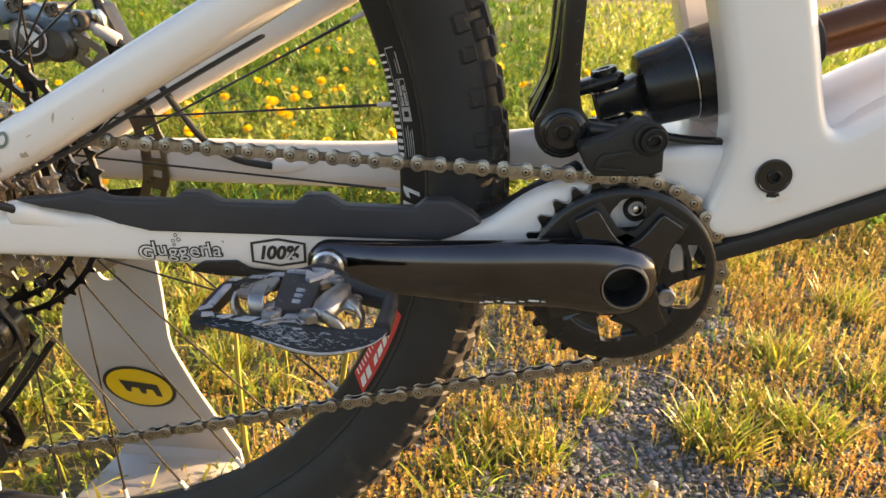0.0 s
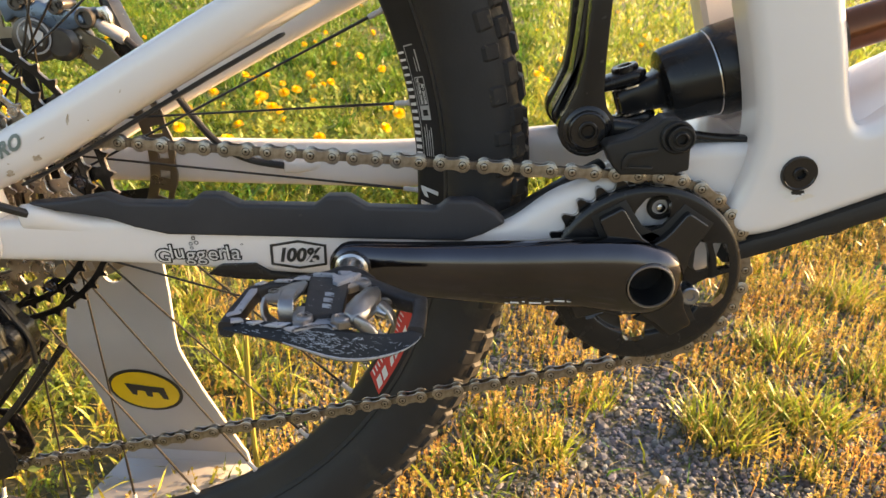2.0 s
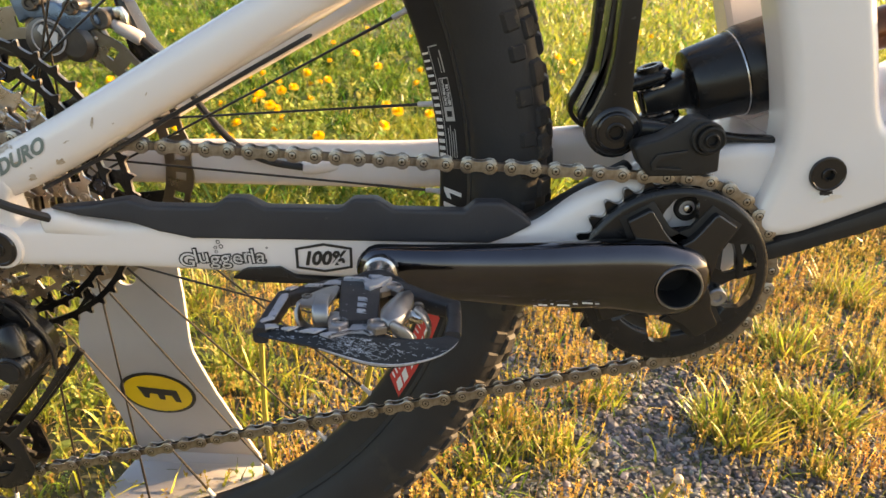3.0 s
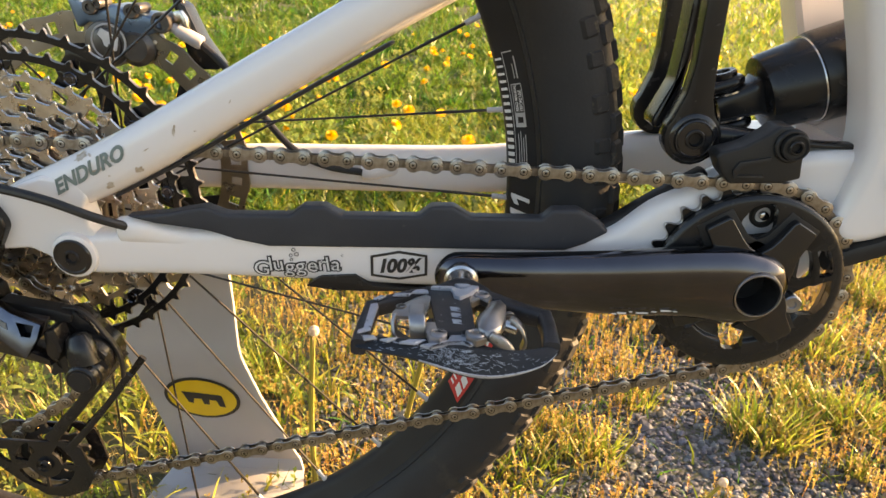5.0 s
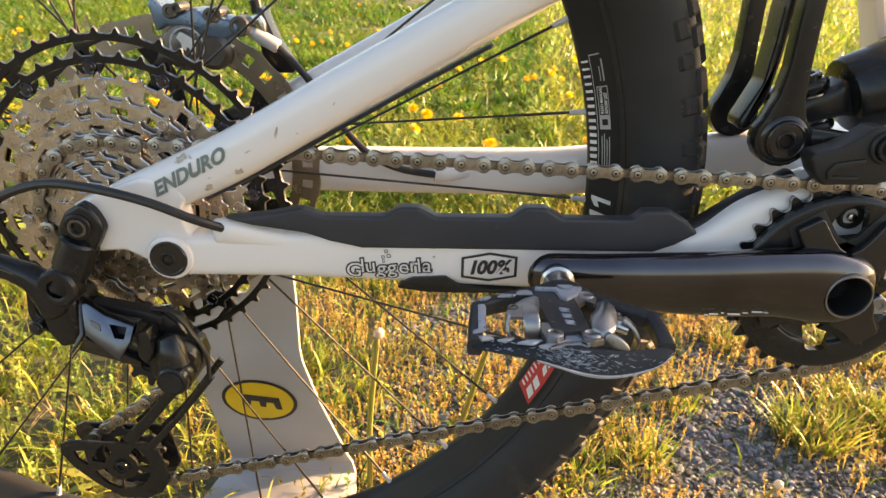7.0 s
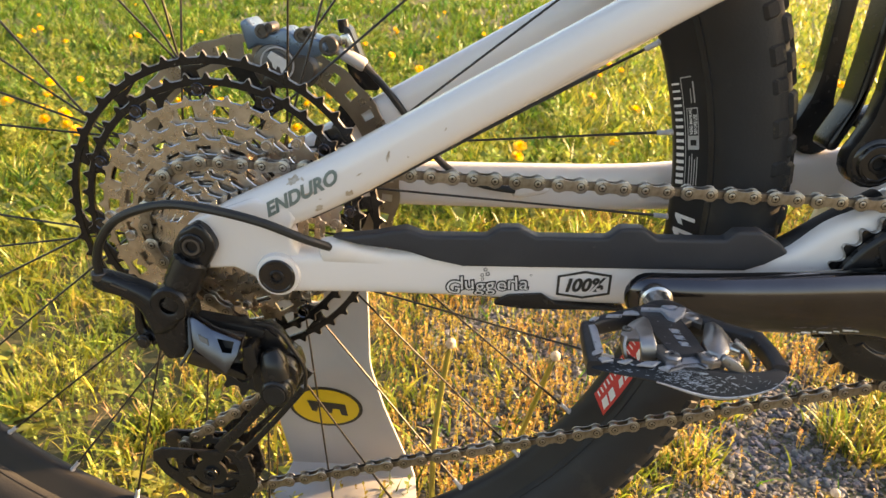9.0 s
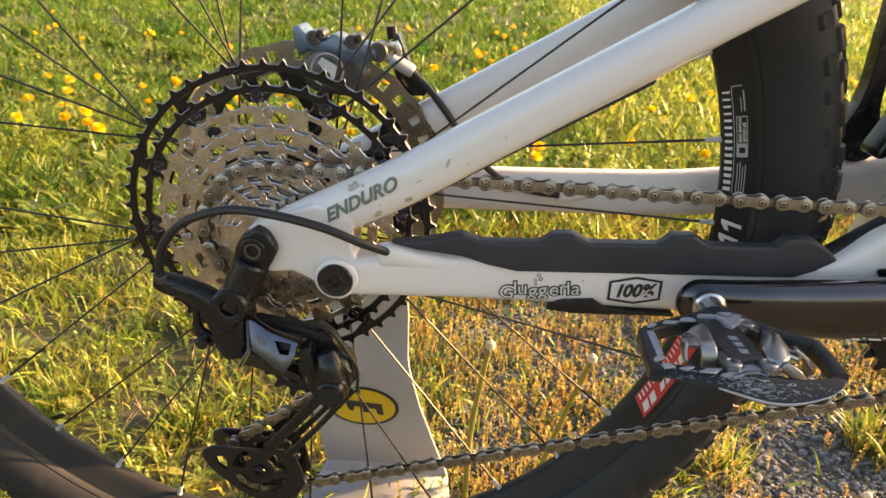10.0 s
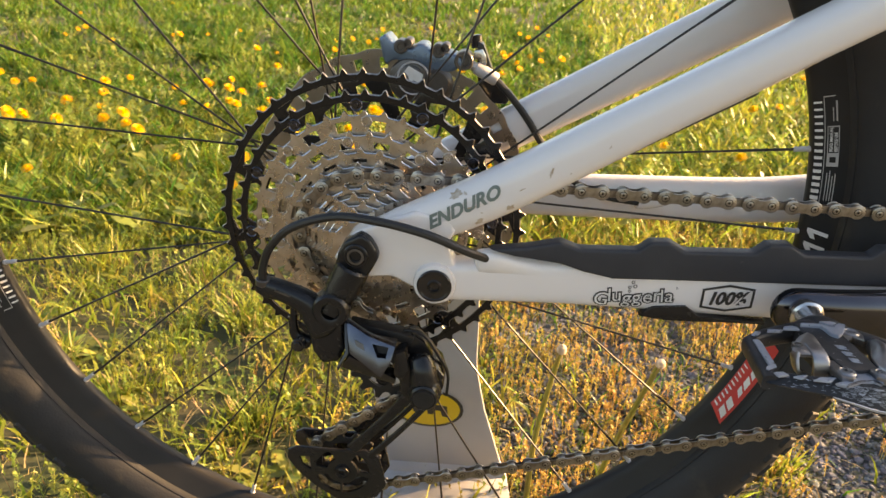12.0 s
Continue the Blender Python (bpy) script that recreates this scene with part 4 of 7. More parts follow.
OUTER_LINK = link_mesh("outer_link", ((-0.0027, -0.0018), (0.0018, 0.0027)), False)
INNER_LINK = link_mesh("inner_link", ((-0.0016, -0.0009), (0.0009, 0.0016)), True)
pins = spaced(belt(), 0)
chain = thing("chain", "", "")
chain.parent = bicycle
tagged(chain, "brownish silver roller chain")
for k, p in enumerate(pins):
    q = pins[(k + 1) % len(pins)]
    d = (q - p).normalized()
    lk = new("outer_link" if k % 2 else "inner_link", OUTER_LINK if k % 2 else INNER_LINK)
    lk.parent = chain
    side = (Vector((0, 1, 0)) - d * d.y).normalized()
    lk.matrix_basis = Matrix.Translation(p) @ Matrix((d, side, d.cross(side))).transposed().to_4x4()

# cassette
TEETH = (51, 45, 39, 33, 28, 24, 21, 18, 16, 14, 12, 10)
cassette = thing("cassette", "", "")
cassette.parent = bicycle
cassette.location = (0.004, 0.0, 0.0005)
tagged(cassette, "twelve-speed cassette, two black cogs and ten worn silver ones")
for i, t in enumerate(TEETH):
    y = -0.0300 - 0.0036 * i
    pr = PITCH / 2 / math.sin(math.pi / t)
    nxt = PITCH / 2 / math.sin(math.pi / TEETH[i + 1]) if i < 11 else 0.008
    tooth = (1.0, 0.78, 0.24, 0.04, 0.0, 0.0, 0.0, 0.0, 0.0, 0.04, 0.18, 0.70)
    g = Geo()
    if i < 2:
        g.gear(AXLE, t, pr - 0.0020, pr + 0.0018, pr - 0.0064, y, y + 0.0022, tooth, shift=0.05 * i, edge=0.0006)
        pol = lambda deg, r: (r * math.cos(deg), AXLE[1] + r * math.sin(deg))
        for k in range(12 if i == 0 else 8):
            a = radians(30 * k + 5 if i == 0 else 45 * k + 20)
            foot = a + radians(3)
            g.prism([pol(a - radians(6), pr - 0.0062), pol(a + radians(5), pr - 0.0062), pol(foot + radians(2), (pr + nxt) / 2 - 0.004), pol(foot + radians(4), nxt - 0.006), pol(foot - radians(4), nxt - 0.006), pol(foot - radians(3), (pr + nxt) / 2 - 0.004)], y + 0.0002, y + 0.0018, 0.0003)
        if i:
            for k in range(12):
                a = radians(30 * k + 5)
                g.prism([pol(a - radians(6.5), pr - 0.0066), pol(a + radians(6.5), pr - 0.0066), pol(a + radians(4.0), pr - 0.0120), pol(a - radians(4.0), pr - 0.0120)], y + 0.0001, y + 0.0019, 0.0004)
                c = Vector((math.cos(a) * (pr - 0.0085), y, AXLE[1] + math.sin(a) * (pr - 0.0085)))
                part("cog_bolt", Geo().turned(c + Vector((0, 0.002, 0)), c - Vector((0, 1, 0)), [(0, 0.0042), (0.0026, 0.0042), (0.0030, 0.0038), (0.0025, 0.0031), (0.0025, 0.0020), (0.0030, 0.0016), (0.0030, 0.0002)], 16), CRANK, cassette, "glossy black cog bolt")
        part("cog", g.edged("cog", COG_BLACK, WORN_GLINT), COG_BLACK, cassette, "black toothed cog")
        continue
    inner = max(0.011, nxt - 0.0040)
    if i < 8:
        g.gear(AXLE, t, pr - 0.0020, pr + 0.0014, inner - 0.003, y, y + 0.0018, tooth, (20, 17, 15, 12, 10, 9)[i - 2], (nxt - 0.0004, pr - 0.0054), (0.46, 0.46, 0.46, 0.36, 0.36, 0.36)[i - 2], 0.07 * i, 0.0006)
    else:
        g.gear(AXLE, t, pr - 0.0026, pr + 0.0014, inner, y, y + 0.0020, tooth, shift=0.07 * i)
    if i < 4:
        for k in range(8):
            a = radians(45 * k + 23 + 11 * i)
            c = Vector((math.cos(a) * (pr - 0.0058), y - 0.0006, AXLE[1] + math.sin(a) * (pr - 0.0058)))
            g.turned(c + Vector((0, 0.002, 0)), c - Vector((0, 1, 0)), [(0, 0.0036), (0.0024, 0.0036), (0.0027, 0.0032), (0.0021, 0.0027), (0.0021, 0.0020), (0.0026, 0.0016), (0.0026, 0.0002)], 16)
    # Brighter silver on the tooth edges puts their highlights into the colour.
    part("cog", g.edged("cog", NICKEL, SILVER), NICKEL, cassette, "worn silver toothed cog")
part("cassette_core", Geo().turned((0, -0.068, AXLE[1]), (0, 1, AXLE[1]), [(0, 0.012), (0.001, 0.0145), (0.012, 0.0160), (0.013, 0.024), (0.022, 0.030), (0.0225, 0.042), (0.030, 0.046), (0.0305, 0.05), (0.0310, 0.05), (0.0312, 0.02)], 40), BLACK_MATTE, cassette, "dark cassette carrier")

# wheel
SPOKES, NIP_R = 32, 0.2957
rim_profile = [(0.2986, 0.0010), (0.2989, 0.0024), (0.2996, 0.0040), (0.3010, 0.0055), (0.3040, 0.0074), (0.3155, 0.0134), (0.3180, 0.0152), (0.3180, 0.0130), (0.3060, 0.0070), (0.3050, 0.0)]
prof = [(r, -y) for r, y in rim_profile] + [(r, y) for r, y in rim_profile[::-1][1:]]


def spun(profile, n, closed=True):
    g = Geo()
    rings = [[(AXLE[0] + r * math.cos(q), y, AXLE[1] + r * math.sin(q)) for r, y in profile] for q in [2 * math.pi * i / n for i in range(n)]]
    rings.append(rings[0])
    return g.loops(rings, closed, False)


wheel = part("rear_wheel", spun(prof, 180), RIM, bicycle, "black rear rim with spokes and decals", 25)
tyre_prof = [(0.3165, 0.0140), (0.3172, 0.0158), (0.3178, 0.0176), (0.3186, 0.0186), (0.3194, 0.0184), (0.3205, 0.0206), (0.3265, 0.0255), (0.3350, 0.0290), (0.3440, 0.0300), (0.3520, 0.0292), (0.3595, 0.0262), (0.3655, 0.0190), (0.3688, 0.0090), (0.3695, 0.0)]
tprof = [(r, -y) for r, y in tyre_prof] + [(r, y) for r, y in tyre_prof[::-1][1:]]
part("tyre", spun(tprof, 200, False), TYRE, wheel, "black knobbly mountain bike tyre")
knobs = Geo()
count = 96
for k in range(count):
    for s in (-1, 1):
        for r, y, lean, sx, sy, sz, off in ((0.3550, 0.0268, 64, 0.0150, 0.0130, 0.0050, 0.0), (0.3628, 0.0195, 38, 0.0190, 0.0140, 0.0080, 0.5), (0.3682, 0.0070, 10, 0.0190, 0.0140, 0.0070, 0.25 if s > 0 else 0.0)):
            q = 2 * math.pi * (k + off + 0.12 * math.sin(k * 2.1)) / count
            ln = sx * (1.0 if k % 2 else 0.8)
            turn = Matrix.Rotation(-q, 3, "Y") @ Matrix(((0, 0, 1), (0, 1, 0), (-1, 0, 0))) @ Matrix.Rotation(radians(-lean * s), 3, "X")
            knobs.box((AXLE[0] + r * math.cos(q), y * s, AXLE[1] + r * math.sin(q)), (ln, sy, sz), turn, 0.80, 0.0014)
part("tread", knobs, KNOB_DUST, wheel, "dusty black tread knobs", 30)
for k in range(SPOKES):
    q = 2 * math.pi * k / SPOKES
    drive = k % 2 == 0
    swing = (-1 if (k // 2) % 2 else 1) * radians(66)
    fy, fr = (-0.0215, 0.0285) if drive else (0.0345, 0.0285)
    tip = Vector((AXLE[0] + (NIP_R + 0.005) * math.cos(q), 0, AXLE[1] + (NIP_R + 0.005) * math.sin(q)))
    hub = Vector((AXLE[0] + fr * math.cos(q + swing), fy, AXLE[1] + fr * math.sin(q + swing)))
    way = (tip - hub).normalized()
    part("spoke", Geo().turned(hub, tip, [(0, 0.0010), (0.012, 0.0010), (0.02, 0.0008), (0.24, 0.0008), (0.25, 0.0010), ((tip - hub).length, 0.0010)], 8), SPOKE, wheel)
    part("nipple", Geo().turned(tip - way * 0.0120, tip, [(0, 0.0012), (0.0004, 0.0017), (0.0085, 0.0017), (0.009, 0.0022), (0.012, 0.0022)], 10), ALLOY, wheel)
part("hub", Geo().turned((0, -0.027, AXLE[1]), (0, 1, AXLE[1]), [(0, 0.028), (0.001, 0.0315), (0.008, 0.0315), (0.010, 0.024), (0.020, 0.0175), (0.045, 0.0175), (0.056, 0.024), (0.058, 0.0315), (0.064, 0.0315), (0.066, 0.022), (0.078, 0.018), (0.10, 0.012)], 40), BLACK_GLOSS, wheel, "black hub")


def on_rim(deg, r, lift=0.0004):
    pr = rim_profile
    for (r0, y0), (r1, y1) in zip(pr, pr[1:]):
        if r0 <= r <= r1 and r1 > r0:
            y = y0 + (y1 - y0) * (r - r0) / (r1 - r0)
            break
    else:
        y = 0.0150
    return (AXLE[0] + r * math.cos(radians(deg)), -y - lift, AXLE[1] + r * math.sin(radians(deg)))


def rim_patch(a0, a1, r0, r1, lift=0.0004, n=10, slant=0.0):
    v, f = [], []
    rs = sorted({r0, r1, *[r for r, _ in rim_profile[:6] if r0 < r < r1]})
    for r in rs:
        v += [on_rim(a0 + (a1 - a0) * i / n + slant * (r - r0) / (r1 - r0), r, lift) for i in range(n + 1)]
    m = n + 1
    for j in range(len(rs) - 1):
        f += [(j * m + i, j * m + i + 1, j * m + m + i + 1, j * m + m + i) for i in range(n)]
    return v, f


def ticks(start, step, count, r0, r1, wide, slant=0.0, lift=0.0005):
    for i in range(count):
        part("tick_mark", Geo().add(*rim_patch(start + step * i, start + step * i + wide * (1 - 0.55 * i / count), r0, r1, lift, 1, slant)), WHITE_INK, wheel)


for base in (0.0, 180.0):
    ticks(base + 4.9, 0.88, 15, 0.2996, 0.3034, 0.50)
    n_bars = Geo()
    for i, ln in enumerate((3.6, 3.9, 3.2, 3.5)):
        n_bars.add(*rim_patch(base + 4.9, base + 4.9 + ln, 0.3062 + 0.0014 * i, 0.3062 + 0.0014 * i + 0.0005, 0.0005, 8))
    for a0, a1, r0, r1 in ((9.3, 14.3, 0.3056, 0.3060), (9.3, 14.3, 0.3112, 0.3116), (14.2, 14.35, 0.3056, 0.3116), (9.3, 11.0, 0.3060, 0.3070), (9.3, 11.0, 0.3102, 0.3112), (9.3, 9.8, 0.3070, 0.3102), (10.5, 11.0, 0.3070, 0.3102), (14.9, 16.6, 0.3084, 0.3089), (14.9, 17.4, 0.3100, 0.3108), (4.6, 18.0, 0.3042, 0.3046), (17.9, 18.05, 0.3042, 0.3100)):
        n_bars.add(*rim_patch(base + a0, base + a1, r0, r1, 0.0005, 6))
    part("rim_print", n_bars, mat("print_grey", (0.42, 0.41, 0.40), 0.5), wheel, "small pale print")


def rim_text(name, text, size, deg, r_foot, material, shear=0.0, bold=0.0, label=""):
    """Letters along the rim whose tops point to the hub."""
    me = lettering(text, size, (0, 0, 0), 0, shear, bold)
    for v in me.vertices:
        v.co = Vector(on_rim(deg + math.degrees(v.co.x / 0.308), r_foot - v.co.z, 0.0006))
    part(name, me, material, wheel, label)


for base in (0.0, 180.0):
    rim_text("rim_word", "READ MANUAL", 0.0024, base + 11.15, 0.3083, WHITE_INK, 0, 0.00004, "tiny white words")
    rim_text("rim_word", "BEFORE USE", 0.0024, base + 11.15, 0.3107, WHITE_INK, 0, 0.00004, "tiny white words")
    for deg in (0.10, -1.80, -3.70):
        one = Geo()
        outline = lambda x, y: on_rim(base + deg + math.degrees((x + 0.22 * y) / 0.308), 0.3130 - y, 0.0006)
        for k in range(4):
            y0, y1 = 0.0029 * k, 0.0029 * (k + 1)
            one.add([outline(0, y0), outline(0.0027, y0), outline(0.0027, y1), outline(0, y1)], [(0, 1, 2, 3)])
        one.add([outline(0, 0.0116), outline(0, 0.0080), outline(-0.0040, 0.0064), outline(-0.0040, 0.0092)], [(0, 1, 2, 3)])
        part("rim_digit", one, WHITE_INK, wheel, "white rim numeral with a flag")
sticker = Geo().add(*rim_patch(-28.6, -15.0, 0.3008, 0.3140, 0.0004, 18, -1.6))
part("rim_sticker", sticker, RED_INK, wheel, "red rim sticker")
ticks(-28.0, 0.80, 15, 0.3012, 0.3044, 0.3, -0.35, 0.0008)
glyph = Geo()
for a0, a1, r0, r1 in ((-28.6, -27.4, 0.3068, 0.3120), (-27.0, -25.8, 0.3068, 0.3120), (-24.6, -23.6, 0.3076, 0.3112), (-23.2, -21.8, 0.3076, 0.3112), (-21.4, -20.2, 0.3076, 0.3112), (-19.8, -18.8, 0.3076, 0.3112)):
    glyph.add(*rim_patch(a0, a1, r0, r1, 0.0008, 3, -0.9))
part("sticker_glyph", glyph, WHITE_INK, wheel, "white block marking")

# brake
rotor = Geo().gear((0, AXLE[1]), 24, 0.1050, 0.1065, 0.0850, 0.0540, 0.0558, (0, 0.3, 0.8, 1, 1, 0.8, 0.3, 0), 36, (0.0925, 0.1005), 0.36)
brake_rotor = part("brake_rotor", rotor, ROTOR, bicycle, "steel brake disc with slots")
brake_rotor.location = (0.004, 0.0, 0.0)
for k in range(6):
    a = radians(60 * k + 12)
    b = a + radians(26)
    spoke_ = Geo().loft([(0.020 * math.cos(a), 0.055, AXLE[1] + 0.020 * math.sin(a), 0.0008, 0.007), (0.055 * math.cos((a + b) / 2), 0.055, AXLE[1] + 0.055 * math.sin((a + b) / 2), 0.0008, 0.0050), (0.088 * math.cos(b), 0.055, AXLE[1] + 0.088 * math.sin(b), 0.0008, 0.0090)], n=10, power=4)
    part("rotor_arm", spoke_, BLACK_SATIN, brake_rotor, "black rotor carrier arm")
part("rotor_centre", Geo().gear((0, AXLE[1]), 6, 0.026, 0.028, 0.018, 0.0540, 0.0560), BLACK_SATIN, brake_rotor)
cal = Geo().prism([(-0.0025, 0.4870), (0.0030, 0.4905), (0.0072, 0.4860), (0.0110, 0.4808), (0.0215, 0.4808), (0.0270, 0.4845), (0.0320, 0.4840), (0.0370, 0.4778), (0.0460, 0.4795), (0.0575, 0.4760), (0.0600, 0.4700), (0.0515, 0.4650), (0.0400, 0.4630), (0.0260, 0.4690), (0.0090, 0.4725), (0.0020, 0.4680)], 0.0500, 0.078, 0.0025, None, 3)
caliper = part("brake_caliper", cal, CALIPER_BLUE, bicycle, "blue-grey four-piston brake caliper")
housing = Geo().turned((0.0205, 0.0465, 0.4580), (0.0205, 1, 0.4580), [(0, 0.0005), (0, 0.0100), (0.0004, 0.0108), (0.0020, 0.0112), (0.0028, 0.0150), (0.004, 0.0158), (0.028, 0.0158)], 40)
housing.turned((0.0400, 0.0480, 0.4560), (0.0400, 1, 0.4560), [(0, 0.0005), (0, 0.0090), (0.002, 0.0105), (0.003, 0.0128), (0.026, 0.0128)], 36)
part("piston_housing", housing, CALIPER_GREY, caliper, "grey round piston housing")
part("housing_ring", Geo().turned((0.0235, 0.0462, 0.4600), (0.0235, 1, 0.4600), [(0.0004, 0.0108), (0, 0.0111), (0, 0.0120), (0.0006, 0.0123)], 40, False), ALLOY, caliper, "pale ring round the emblem")
mark = Geo().prism([(0.0170, 0.4650), (0.0200, 0.4690), (0.0310, 0.4630), (0.0285, 0.4540), (0.0260, 0.4545), (0.0255, 0.4580), (0.0235, 0.4590), (0.0225, 0.4565), (0.0205, 0.4580), (0.0200, 0.4615)], 0.0455, 0.0464, 0.0)
part("caliper_mark", mark, WHITE_INK, caliper, "pale block emblem")
for bx, bz, br in ((0.0140, 0.4820, 0.0050), (0.0415, 0.4800, 0.0050), (0.0195, 0.4845, 0.0035), (0.0465, 0.4820, 0.0035)):
    part("caliper_bolt", Geo().turned((bx, 0.062, bz), (bx, -1, bz), [(0, br), (0.015, br), (0.016, br * 0.85), (0.016, br * 0.5), (0.0145, br * 0.45), (0.0145, 0.0003)], 18), CALIPER_GREY, caliper, "small grey bolt")
part("banjo", Geo().turned((0.0600, 0.066, 0.4730), (0.0600, -1, 0.4730), [(0, 0.0070), (0.016, 0.0070), (0.017, 0.0062), (0.017, 0.0045), (0.014, 0.0040), (0.014, 0.0003)], 26), CALIPER_GREY, caliper, "round hose fitting")
part("hose_ferrule", Geo().turned((0.0650, 0.056, 0.4700), (0.0845, 0.056, 0.4595), [(0, 0.0035), (0.004, 0.0036), (0.0045, 0.0048), (0.021, 0.0050), (0.0225, 0.0040)], 20), ALLOY, caliper, "silver hose ferrule")
part("caliper_mount", Geo().prism([(0.0690, 0.4870), (0.0740, 0.4840), (0.0830, 0.4620), (0.0950, 0.4440), (0.0930, 0.4410), (0.0740, 0.4410), (0.0700, 0.4600)], 0.060, 0.078, 0.002), BLACK_SATIN, caliper, "black caliper mount")
part("mount_post", Geo().prism([(0.0670, 0.4800), (0.0730, 0.4815), (0.0760, 0.4760), (0.0770, 0.4660), (0.0720, 0.4660), (0.0710, 0.4740), (0.0670, 0.4730)], 0.0545, 0.066, 0.0012), SILVER, caliper, "bright mounting post")
part("post_bolt", Geo().rod((0.0690, 0.066, 0.4810), (0.0675, 0.066, 0.4900), 0.0042, 16), BLACK_SATIN, caliper)
part("hose", Geo().tube([(0.0835, 0.056, 0.4600), (0.0965, 0.056, 0.4470), (0.1105, 0.056, 0.4295), (0.1210, 0.055, 0.4140), (0.138, 0.050, 0.3950), (0.153, 0.046, 0.3840), (0.173, 0.042, 0.3775), (0.197, 0.041, 0.3745)], 0.0027), CABLE, caliper, "black brake hose")
part("hose_port", Geo().loft([(0.196, 0.046, 0.3740, 0.006, 0.006), (0.206, 0.047, 0.3745, 0.006, 0.0062), (0.225, 0.050, 0.3755, 0.004, 0.004)], power=2.4, end0=0.001, end1=0.004), PAINT, caliper)

# rear derailleur
der = part("derailleur", Geo().prism([(-0.0085, 0.3660), (-0.0055, 0.3790), (-0.0010, 0.3865), (0.0085, 0.3918), (0.0140, 0.3885), (0.0180, 0.3812), (0.0190, 0.3765), (0.0150, 0.3690), (0.0110, 0.3625), (0.0060, 0.3590), (-0.0040, 0.3575)], -0.0900, -0.0790, 0.0030, None, 3), BLACK_SATIN, bicycle, "black rear derailleur with a long cage")
part("axle_bolt", Geo().turned((0.0055, -0.0900, 0.3778), (0.0055, -1, 0.3778), [(-0.002, 0.0078), (0.0010, 0.0078), (0.0016, 0.0070), (0.0016, 0.0058), (-0.0030, 0.0052), (-0.0030, 0.0004)], 28), BLACK_SATIN, der, "axle end with a hollow socket")
part("axle_ring", Geo().turned((0.0055, -0.0914, 0.3778), (0.0055, -1, 0.3778), [(-0.001, 0.0054), (0.0006, 0.0052), (0.0007, 0.0038), (-0.001, 0.0036)], 28, False), CALIPER_GREY, der, "thin grey ring in the axle end")
part("mount_bolt", Geo().turned((-0.0100, -0.0900, 0.3425), (-0.0100, -1, 0.3425), [(-0.006, 0.0115), (0.0060, 0.0115), (0.0080, 0.0100), (0.0080, 0.0062), (0.0076, 0.0056), (0.0010, 0.0052), (0.0010, 0.0004)], 32), BLACK_SATIN, der, "black mounting bolt")
part("body_arm", Geo().loft([(-0.0560, -0.0840, 0.3520, 0.0050, 0.0058), (-0.0500, -0.0850, 0.3508, 0.0060, 0.0066), (-0.0390, -0.0860, 0.3482, 0.0065, 0.0062), (-0.0260, -0.0870, 0.3415, 0.0075, 0.0078), (-0.0160, -0.0880, 0.3270, 0.0085, 0.0110)], power=2.8, end0=0.004, end1=0.006), BLACK_SATIN, der, "black curved cable arm")
part("arm_bars", Geo().box((-0.0380, -0.0926, 0.3500), (0.0150, 0.0004, 0.0012), Matrix.Rotation(radians(21), 3, "Y")), CALIPER_GREY, der, "small pale marking")
part("barrel_link", Geo().turned((0.0030, -0.0850, 0.3690), (-0.0105, -0.0880, 0.3400), [(0, 0.0095), (0.0015, 0.0108), (0.0180, 0.0108), (0.0190, 0.0098), (0.0330, 0.0098)], 32), BLACK_SATIN, der, "black round link barrel")
part("body_block", Geo().prism([(-0.0275, 0.3370), (-0.0120, 0.3390), (-0.0040, 0.3320), (-0.0030, 0.3130), (-0.0075, 0.3035), (-0.0185, 0.3015), (-0.0240, 0.3110)], -0.0930, -0.0660, 0.0035, None, 3), BLACK_SATIN, der, "black derailleur body")
part("cable_anchor", Geo().loft([(-0.0370, -0.078, 0.3400, 0.0026, 0.0026), (-0.0390, -0.078, 0.3260, 0.0026, 0.0024), (-0.0385, -0.078, 0.3140, 0.0030, 0.0036), (-0.0300, -0.078, 0.3080, 0.0040, 0.0045)], power=3, end0=0.002, end1=0.002), BLACK_SATIN, der, "thin black cable anchor")
part("adjusting_screw", Geo().rod((-0.0350, -0.0740, 0.3085), (-0.0350, -0.0870, 0.3105), 0.0044, 16).rod((-0.0350, -0.0870, 0.3105), (-0.0350, -0.0880, 0.3107), 0.0028, 12), BLACK_GLOSS, der, "small adjusting screw")
tilt = lambda x, z: 0.42 * (z - 0.320)
face = carved(Geo().prism([(-0.0030, 0.3335), (0.0120, 0.3250), (0.0295, 0.3195), (0.0275, 0.3110), (0.0215, 0.3010), (0.0010, 0.3140)], -0.0955, -0.0900, 0.0008, tilt, 2), [Geo().prism([(0.0150, 0.3205), (0.0255, 0.3190), (0.0240, 0.3125), (0.0185, 0.3128)], -0.12, -0.07)], "outer_link_plate")
part("outer_link_plate", face, GUARD_GREY, der, "shiny grey outer link plate")
part("plate_rim", Geo().prism([(-0.0032, 0.3340), (-0.0016, 0.3315), (0.0006, 0.3145), (-0.0055, 0.3040), (-0.0066, 0.3058), (-0.0016, 0.3150)], -0.0962, -0.0880, 0.0005, tilt, 2), BLACK_GLOSS, der, "dark rim of the link plate")
part("plate_underside", Geo().prism([(0.0010, 0.3136), (0.0215, 0.3006), (0.0295, 0.2955), (0.0290, 0.2900), (-0.0055, 0.3030)], -0.0975, -0.0860, 0.0014, lambda x, z: -0.25 * (z - 0.304), 2), BLACK_GLOSS, der, "glossy dark underside of the link")
